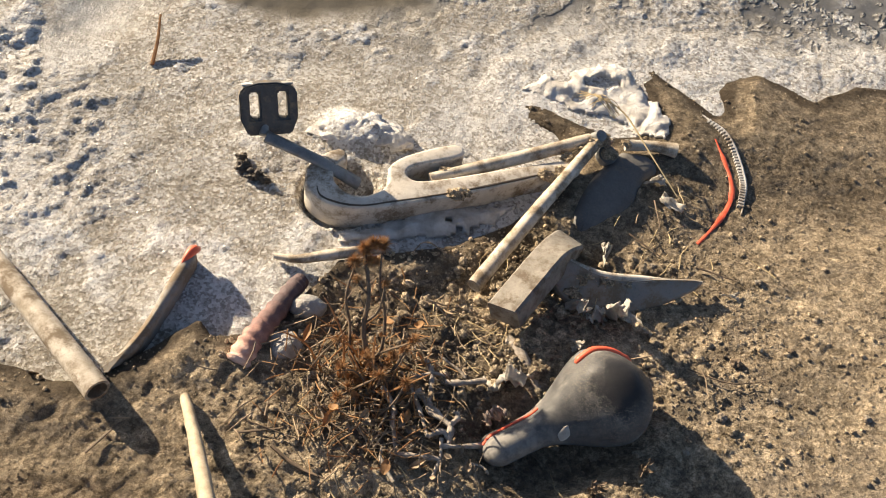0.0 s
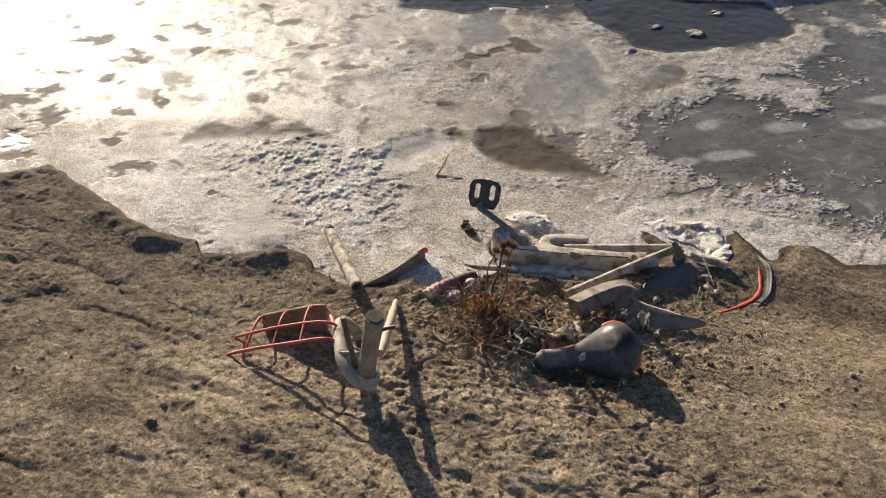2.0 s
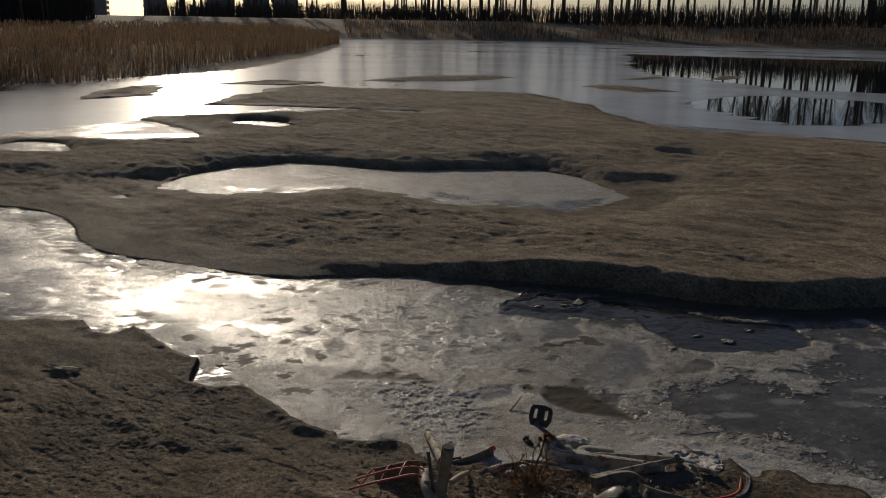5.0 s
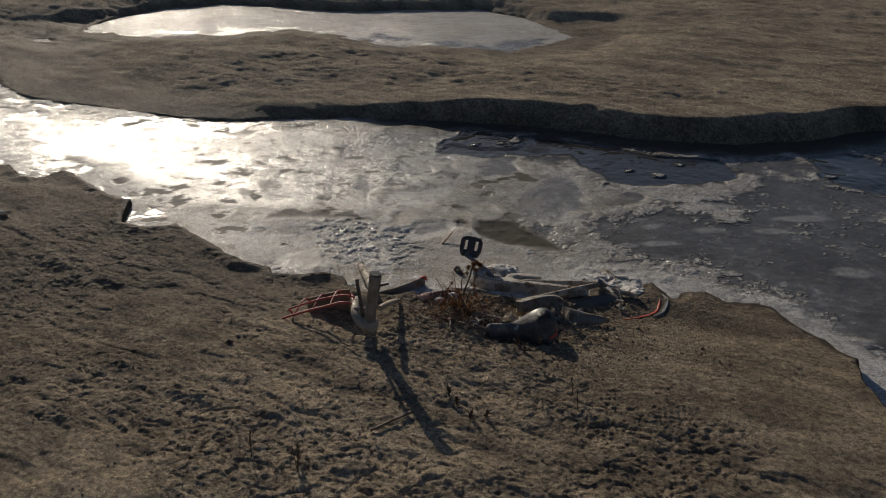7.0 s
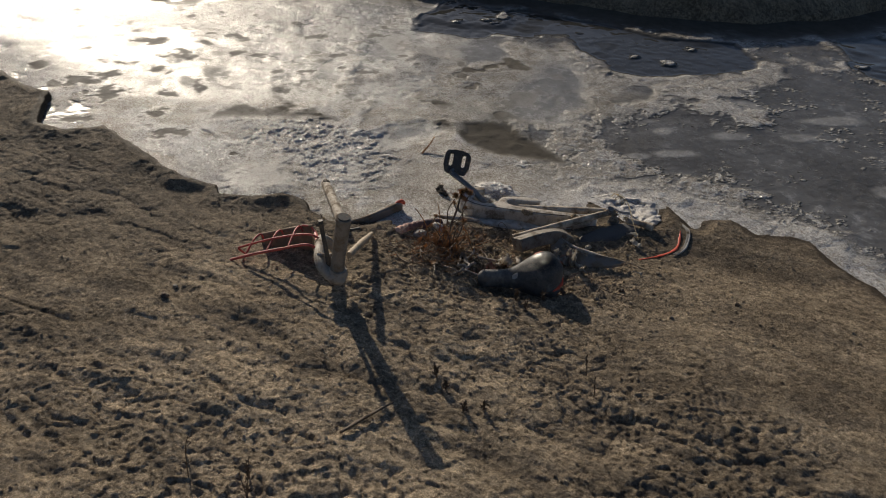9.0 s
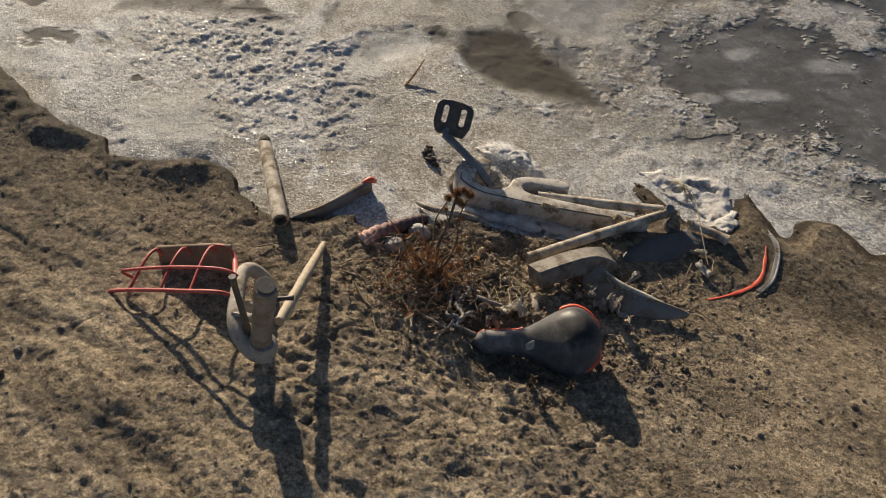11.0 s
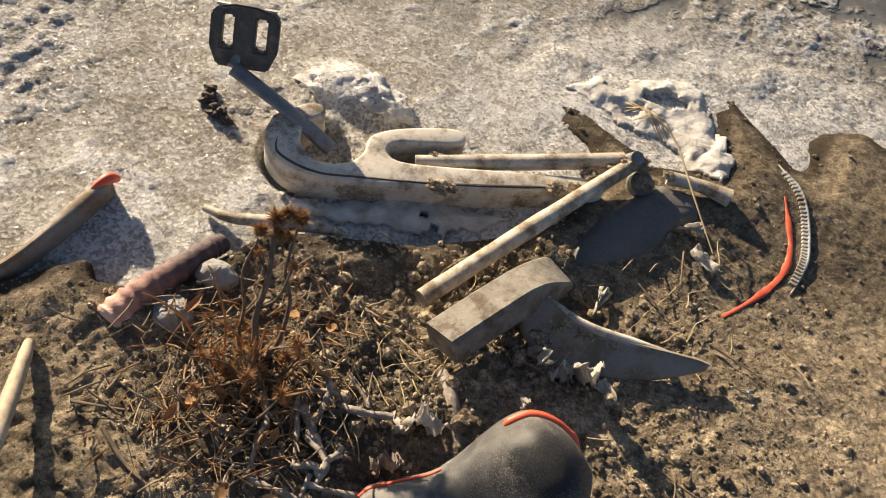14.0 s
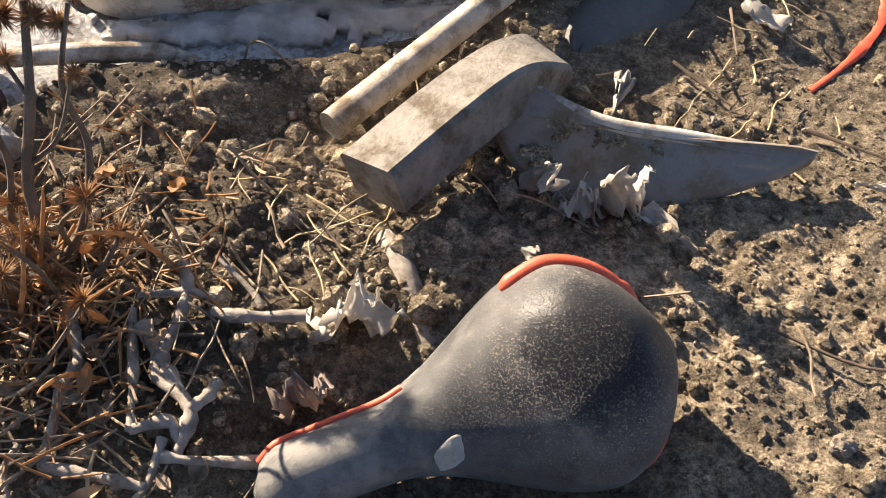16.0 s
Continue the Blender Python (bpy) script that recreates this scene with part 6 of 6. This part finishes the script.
film((0.318, 0.672, 0.0), 0.045, 0.050, 40, 13, brown_film, "crumpled brownish plastic film beside the saddle")
film((0.445, 0.80, 0.0), 0.022, 0.04, 70, 15, rag_mat, "torn film strip behind the saddle")
rag((0.505, 0.985, 0.006), (0.05, 0.02), 80, 17, "pale plastic film half buried in the mud", 0.9)
rag((0.63, 1.115, 0.006), (0.045, 0.025), -30, 19, "pale plastic film under the straw", 0.8)
rag((0.60, 1.16, 0.004), (0.04, 0.03), 20, 23, "pale plastic film under the straw", 0.6)
rag((0.705, 0.925, 0.002), (0.03, 0.022), 0, 29, "small white paper scrap on the mud", 0.3)
rag((-2.3, 0.28, 0.004), (0.22, 0.05), 20, 31, "pale plastic strip lying on the bank", 0.3)


# lumps of old snow, clods and stones
def lump(name, center, size, mat, label, category, seed, group="", rough=0.25):
    bm = bmesh.new()
    bmesh.ops.create_icosphere(bm, subdivisions=4, radius=1)
    for v_ in bm.verts:
        k = 1 + rough * noise.noise(v_.co * 1.7 + Vector((seed, 0, 0))) + rough * 0.5 * noise.noise(v_.co * 6 + Vector((0, seed, 0))) + rough * 0.22 * noise.noise(v_.co * 17 + Vector((0, 0, seed)))
        v_.co = Vector((v_.co.x * size[0], v_.co.y * size[1], v_.co.z * size[2])) * k + Vector(center)
    return tagged(part(name, bm, mat), label, category, group)


def snow_lump_material(name, shade):
    m, n, l, b = material(name)
    at = n.new("ShaderNodeTexCoord").outputs["Object"]
    fine, mid = noise_node(n, l, 260, 5, 0.75, at), noise_node(n, l, 40, 6, 0.6, at)
    l.new(ramp(n, l, mid, [(0.3, tuple(shade * c for c in (0.40, 0.36, 0.31))), (0.5, tuple(shade * c for c in (0.60, 0.565, 0.515))), (0.7, tuple(shade * c for c in (0.78, 0.76, 0.72)))]), b.inputs["Base Color"])
    b.inputs["Roughness"].default_value = 0.5
    bump(n, l, [(mid, 0.5, 0.006), (fine, 0.9, 0.004)], b)
    return m


old_snow, dirty_snow = snow_lump_material("old_snow", 1.0), snow_lump_material("dirty_snow", 0.62)


def snow_tongue(outline, tall, label, seed):
    """A low lumpy drift over the mud, thinning to its edge."""
    p = np.array(outline)
    x0, y0 = p.min(0) - 0.02
    x1, y1 = p.max(0) + 0.02
    step = 0.004
    X, Y = np.meshgrid(np.arange(x0, x1, step), np.arange(y0, y1, step))
    d = signed(outline, X + 0.022 * fbm(X * 22, Y * 22, seed, 3), Y + 0.022 * fbm(X * 22, Y * 22, seed + 4, 3))
    holes = fbm(X * 17, Y * 17, seed + 9, 3) > 0.40
    low = np.maximum(ground_height(X, Y, 0.005), 0.012)
    Z = low + tall * smooth(0.0, 0.035, d) * (0.75 + 0.5 * fbm(X * 30, Y * 30, seed + 6, 3)) + 0.002 * lattice(np.round(X / step), np.round(Y / step), seed)
    keep = (d > 0) & ~holes
    n_x = X.shape[1]
    cell = keep[:-1, :-1] & keep[1:, :-1] & keep[:-1, 1:] & keep[1:, 1:]
    iy, ix = np.nonzero(cell)
    a = iy * n_x + ix
    top = np.stack([X, Y, Z + 0.003], -1).reshape(-1, 3)
    count = len(top)
    under = np.stack([X, Y, low - 0.004], -1).reshape(-1, 3)
    quads = np.stack([a, a + 1, a + n_x + 1, a + n_x], -1)
    walls = []
    for dy, dx, e in ((-1, 0, (0, 1)), (0, 1, (1, 2)), (1, 0, (2, 3)), (0, -1, (3, 0))):
        pad = np.pad(cell, 1)
        edge_ = ~pad[iy + 1 + dy, ix + 1 + dx]
        g = quads[edge_]
        walls.append(np.stack([g[:, e[1]], g[:, e[0]], g[:, e[0]] + count, g[:, e[1]] + count], -1))
    f_ = np.concatenate([quads, quads[:, ::-1] + count] + walls)
    v_ = np.concatenate([top, under])
    used = np.zeros(len(v_), bool)
    used[f_.ravel()] = True
    remap = np.cumsum(used) - 1
    return tagged(sheet("snow_drift", v_[used], remap[f_], old_snow, {}), label, "snow", "snow drifts")


snow_tongue([(0.33, 1.35), (0.42, 1.42), (0.51, 1.455), (0.585, 1.47), (0.60, 1.41), (0.61, 1.385), (0.65, 1.375), (0.655, 1.32), (0.63, 1.285), (0.59, 1.29), (0.55, 1.32), (0.50, 1.33), (0.44, 1.345), (0.36, 1.365)], 0.014, "lumpy white snow ice spilled over the muddy shore", 140)
snow_tongue([(0.06, 0.955), (0.14, 0.965), (0.24, 1.0), (0.33, 1.055), (0.38, 1.10), (0.30, 1.085), (0.20, 1.045), (0.12, 1.0), (0.05, 0.985)], 0.014, "strip of old snow under the chain guard", 150)
for k, (c, s) in enumerate([((0.01, 0.748, 0.04), (0.027, 0.026, 0.020)), ((0.033, 0.82, 0.04), (0.027, 0.02, 0.018)), ((0.03, 1.195, 0.018), (0.045, 0.030, 0.013)), ((0.075, 1.21, 0.020), (0.050, 0.034, 0.016)), ((0.115, 1.198, 0.018), (0.040, 0.028, 0.012))]):
    lump("snow_lump", c, s, dirty_snow if k < 2 else old_snow, "rounded lump of old granular snow", "snow", 3 + k, "snow lumps", 0.14 if k < 2 else 0.45)
for k, (x, y, r) in enumerate([(0.70, 0.80, 0.014), (0.585, 0.975, 0.009), (0.76, 0.96, 0.010), (0.79, 0.83, 0.008), (0.66, 0.70, 0.012), (0.60, 0.64, 0.008), (-0.38, 0.0, 0.018), (0.75, 0.74, 0.007), (-0.40, 0.06, 0.012), (0.63, 1.25, 0.01), (0.88, 0.72, 0.01), (0.41, 0.88, 0.006), (1.02, 0.9, 0.012)]):
    r *= 0.65
    lump("stone", (x, y, ground_z(x, y) + r * 0.35), (r, r * 0.85, r * 0.7), grey_rubber if k % 3 else twig_mat, "small muddy stone on the bank", "stone", 20 + k, "stones on the mud", 0.4)

# clods stuck on the frame
for k, (x, y, z, r) in enumerate([(-0.118, 1.088, 0.018, 0.013), (-0.098, 1.074, 0.018, 0.013), (-0.126, 1.108, 0.016, 0.009), (-0.08, 1.066, 0.016, 0.009), (0.245, 1.058, 0.060, 0.013), (0.262, 1.066, 0.058, 0.009), (0.40, 1.128, 0.060, 0.013), (0.425, 1.142, 0.060, 0.011), (0.44, 1.175, 0.060, 0.012), (0.225, 1.112, 0.052, 0.010), (0.47, 1.195, 0.066, 0.012), (0.485, 1.205, 0.075, 0.010), (0.505, 1.222, 0.066, 0.013), (0.515, 1.20, 0.055, 0.014), (0.55, 1.23, 0.055, 0.009), (0.40, 0.915, 0.105, 0.006),
                                  (0.465, 0.925, 0.072, 0.016), (0.495, 0.92, 0.070, 0.014), (0.53, 0.922, 0.070, 0.012), (0.445, 0.90, 0.06, 0.014)]):
    lump("mud_clod", (x, y, z), (r, r * 0.8, r * 0.55), wet_mud_and_shade if k < 4 else mud_mat, "clod of dried mud stuck on the wreck", "mud", 60 + k, "mud clods", 0.7)

# crumbs of mud over the near bank
ico = bmesh.new()
bmesh.ops.create_icosphere(ico, subdivisions=1, radius=1)
unit = np.array([v_.co[:] for v_ in ico.verts])
tris = np.array([[v_.index for v_ in f_.verts] for f_ in ico.faces])
ico.free()
N = 26000
gen = np.random.default_rng(5)
cx = np.where(gen.random(N) < 0.55, 0.42 + 0.33 * gen.standard_normal(N), gen.uniform(-1.1, 1.4, N))
cy = np.where(gen.random(N) < 0.55, 0.80 + 0.26 * gen.standard_normal(N), gen.uniform(-0.85, 1.5, N))
ok = (signed(CHANNEL, *wobble(cx, cy)) < -0.015) & (cx > -1.1) & (cx < 1.45) & (cy > -0.85) & (cy < 1.6)
ok &= np.hypot((cx - PIT[0]) / 0.07, (cy - PIT[1]) / 0.10) > 1
cx, cy = cx[ok], cy[ok]
churned = heap(cx, cy) * (gen.random(len(cx)) < 0.45)
size = 0.0008 + 0.0009 * gen.pareto(2.6, len(cx)).clip(0, 4.0)
size = size * (1 + 1.3 * churned)
cz = ground_height(cx, cy, 0.005) + size * 0.3
jit = 1 + 0.35 * (gen.random((len(cx), len(unit))) - 0.5)
squash = np.stack([size * gen.uniform(0.8, 1.3, len(cx)), size * gen.uniform(0.8, 1.3, len(cx)), size * gen.uniform(0.6, 0.9, len(cx))], -1)
pts = unit[None] * jit[..., None] * squash[:, None] + np.stack([cx, cy, cz], -1)[:, None]
idx = (tris[None] + len(unit) * np.arange(len(cx))[:, None, None]).reshape(-1, 3)
me = bpy.data.meshes.new("mud_crumbs")
me.from_pydata(pts.reshape(-1, 3).tolist(), [], idx.tolist())
me.materials.append(mud_mat)
tagged(new("mud_crumbs", me), "loose crumbs of dried mud on the bank", "mud", kind="stuff")

# ---- far banks: reeds, trees and towers ----
def far_z(x, y):
    return height(np.array(x, float), np.array(y, float))


def reed_field(name, label, places, tall, width, plume, seed, mat=None):
    """Blades and plumes, each blade a thin bent wedge."""
    g = np.random.default_rng(seed)
    x, y = places
    z = far_z(x, y)
    n = len(x)
    h = tall * g.uniform(0.55, 1.0, n)
    a = g.uniform(0, 2 * np.pi, n)
    lean = h * g.uniform(0.02, 0.25, n)
    w = width * g.uniform(0.6, 1.3, n)
    dx, dy = np.cos(a), np.sin(a)
    sx, sy = -dy * w, dx * w
    rows = []
    for u, k in ((0, 1.0), (0.55, 0.8), (1.0, 0.1)):
        cx_, cy_, cz_ = x + dx * lean * u * u, y + dy * lean * u * u, z - 0.05 + h * u
        rows += [np.stack([cx_ - sx * k, cy_ - sy * k, cz_], -1), np.stack([cx_ + sx * k, cy_ + sy * k, cz_], -1)]
    vv = np.stack(rows, 1).reshape(-1, 3)
    quad = np.array([[0, 1, 3, 2], [2, 3, 5, 4]])
    ff = (quad[None] + 6 * np.arange(n)[:, None, None]).reshape(-1, 4)
    me = bpy.data.meshes.new(name)
    me.from_pydata(vv.tolist(), [], ff.tolist())
    me.materials.append(mat or reed_mat)
    tagged(new(name, me), label, "reeds", kind="stuff")
    if plume:
        pick = g.random(n) < plume
        px, py, pz = (x + dx * lean)[pick], (y + dy * lean)[pick], (z + h)[pick]
        m = len(px)
        s = width * 1.8 * g.uniform(0.7, 1.4, m)
        low = np.stack([px, py, pz - 5 * s], -1)
        rows = [low] + [np.stack([px + s * np.cos(t), py + s * np.sin(t), pz - s], -1) for t in (0, 2.1, 4.2)] + [np.stack([px, py, pz + 3 * s], -1)]
        vv = np.stack(rows, 1).reshape(-1, 3)
        tri = np.array([[0, 2, 1], [0, 3, 2], [0, 1, 3], [4, 1, 2], [4, 2, 3], [4, 3, 1]])
        ff = (tri[None] + 5 * np.arange(m)[:, None, None]).reshape(-1, 3)
        me = bpy.data.meshes.new("reed_plumes")
        me.from_pydata(vv.tolist(), [], ff.tolist())
        me.materials.append(plume_mat)
        tagged(new("reed_plumes", me), "pale feathery plumes over the reeds", "reeds", kind="stuff")


def along(line, n, depth0, depth1, seed, clump=0.0):
    """Places beside a shore line, to its left, between two depths."""
    g = np.random.default_rng(seed)
    p = np.array(line, float)
    seg = np.hypot(*np.diff(p, axis=0).T)
    t = g.random(n) * seg.sum()
    c = np.concatenate([[0], np.cumsum(seg)])
    k = np.clip(np.searchsorted(c, t) - 1, 0, len(seg) - 1)
    u = (t - c[k]) / seg[k]
    base_ = p[k] + (p[k + 1] - p[k]) * u[:, None]
    d = (p[k + 1] - p[k]) / seg[k][:, None]
    off = depth0 + (depth1 - depth0) * g.random(n) ** 1.3
    x, y = base_[:, 0] - d[:, 1] * off, base_[:, 1] + d[:, 0] * off
    keep = fbm(x * 0.4, y * 0.4, seed, 3) > -clump
    return x[keep], y[keep]


LEFT_SHORE = [(-38, -6), (-20.6, 9.0), (-20.1, 11.6), (-22, 15.8), (-25.6, 21.6), (-31.8, 31.6), (-47.6, 51.4), (-62, 67)]
FAR_SHORE = [(-64, 70), (-55, 79), (-46, 87.5), (-34, 89.6), (-21, 86), (-13, 87.5), (0, 88), (60, 97), (150, 110)]
reed_field("reeds", "dense dry brown reeds on the low bank", along(LEFT_SHORE, 30000, 0.3, 16, 11, 0.45), 0.95, 0.011, 0.3, 12)
reed_field("bank_grass", "dry brown grass along the far shore", along(FAR_SHORE, 16000, 0.5, 18, 13, 0.3), 1.1, 0.035, 0.1, 14)

WOODS = [(-120, 84), (-64, 104), (-20, 108), (20, 110), (60, 116), (150, 130)]
reed_field("undergrowth", "dark bare thicket of saplings under the far trees", along(WOODS, 30000, 0, 16, 17, 0.95), 3.0, 0.035, 0, 18, bark_mat)
reed_field("thicket", "dense dark bare thicket along the far shore", along(WOODS[2:], 30000, 0, 18, 19, 0.95), 7.0, 0.035, 0, 20, bark_mat)
reed_field("thicket", "dark bare thicket behind the reeds", along([(-95, 36), (-104, 66)], 14000, 0, 8, 21, 0.95), 5.0, 0.03, 0, 22, bark_mat)


def tree_parts(seed, tall):
    """Trunk with limbs, and a bare crown of fine twigs."""
    q = random.Random(seed)
    trunk, crown = bmesh.new(), bmesh.new()
    tube(trunk, [(0, 0, -0.5), (q.uniform(-.2, .2), q.uniform(-.2, .2), tall * 0.4), (q.uniform(-.4, .4), q.uniform(-.4, .4), tall * 0.75), (q.uniform(-.5, .5), q.uniform(-.5, .5), tall)], [0.17, 0.13, 0.08, 0.02], 7, 3)
    for k in range(17):
        u = q.uniform(0.34, 0.93)
        a = q.uniform(0, 6.28)
        length = tall * 0.24 * (1.15 - u) + 0.5
        p0 = Vector((0, 0, tall * u))
        d = Vector((math.cos(a), math.sin(a), q.uniform(0.7, 1.5))).normalized()
        p1, p2 = p0 + d * length * 0.6, p0 + (d + Vector((0, 0, 0.35))) * length
        tube(trunk, [tuple(p0), tuple(p1), tuple(p2)], [0.06, 0.04, 0.015], 5, 2)
        for j in range(16):
            s = p0.lerp(p2, q.uniform(0.3, 1.0))
            e = s + Vector((q.uniform(-.7, .7), q.uniform(-.7, .7), q.uniform(0.1, 1.2)))
            w = Vector((q.uniform(-1, 1), q.uniform(-1, 1), 0)).normalized() * 0.014
            h_ = w.cross(e - s).normalized() * 0.014
            a_, b_, c_, t_ = crown.verts.new(s + w), crown.verts.new(s - w), crown.verts.new(s + h_), crown.verts.new(e)
            crown.faces.new((a_, b_, t_)), crown.faces.new((b_, c_, t_)), crown.faces.new((c_, a_, t_))
    return trunk, crown


kinds = []
for k in range(4):
    t = thing("tree", "tall bare winter tree with a thin straight trunk", "tree", (0, 0, 0), "trees on the far bank")
    trunk, crown = tree_parts(300 + k, 9.5 + 0.9 * k)
    part("trunk", trunk, bark_mat, t)
    part("crown", crown, bark_mat, t, "fine bare twigs")
    kinds.append(t)
spots = []
tx, ty = along(WOODS, 380, 0, 18, 15, 2.0)
lx, ly = along([(-96, 52), (-106, 66)], 9, 0, 8, 16, 2.0)
for j, (x, y) in enumerate(list(zip(tx, ty)) + list(zip(lx, ly))):
    q = random.Random(900 + j)
    spots.append(Matrix.Translation((float(x), float(y), float(far_z([x], [y])[0]))) @ pose(0, 0, 0, 0, 0, q.uniform(0, 360)))
for j, m in enumerate(spots):
    if j < 4:
        kinds[j].matrix_basis = m
    else:
        copy_thing(kinds[j % 4], m)


def tower(x, y, w, d, tall, yaw):
    z = float(far_z([x], [y])[0]) - 1
    t = thing("tower_block", "hazy grey high-rise block on the skyline", "building", (x, y, z), "towers on the skyline")
    t.rotation_euler = (0, 0, radians(yaw))
    bm = bmesh.new()
    bmesh.ops.create_cube(bm, size=1, matrix=Matrix.Translation((0, 0, tall / 2)) @ Matrix.Diagonal((w, d, tall, 1)))
    part("wall", bm, tower_mat, t, smooth_faces=False)
    bm = bmesh.new()
    bmesh.ops.create_cube(bm, size=1, matrix=Matrix.Translation((w * 0.1, 0, tall + 2)) @ Matrix.Diagonal((w * 0.4, d * 0.5, 4, 1)))
    part("roof", bm, tower_mat, t, smooth_faces=False)
    for k in range(int(tall / 3.2)):
        bm = bmesh.new()
        bmesh.ops.create_cube(bm, size=1, matrix=Matrix.Translation((0, 0, 3.2 * k + 2.0)) @ Matrix.Diagonal((w * 0.86, d + 0.3, 1.4, 1)))
        part("window_band", bm, tower_glass, t, smooth_faces=False)


for x, y, w, d, tall in [(-483, 351, 14, 14, 72), (-459, 383, 25, 16, 80), (-444, 399, 16, 16, 66), (-432, 413, 16, 16, 76), (-500, 320, 22, 14, 22)]:
    tower(x, y, w, d, tall, -38)
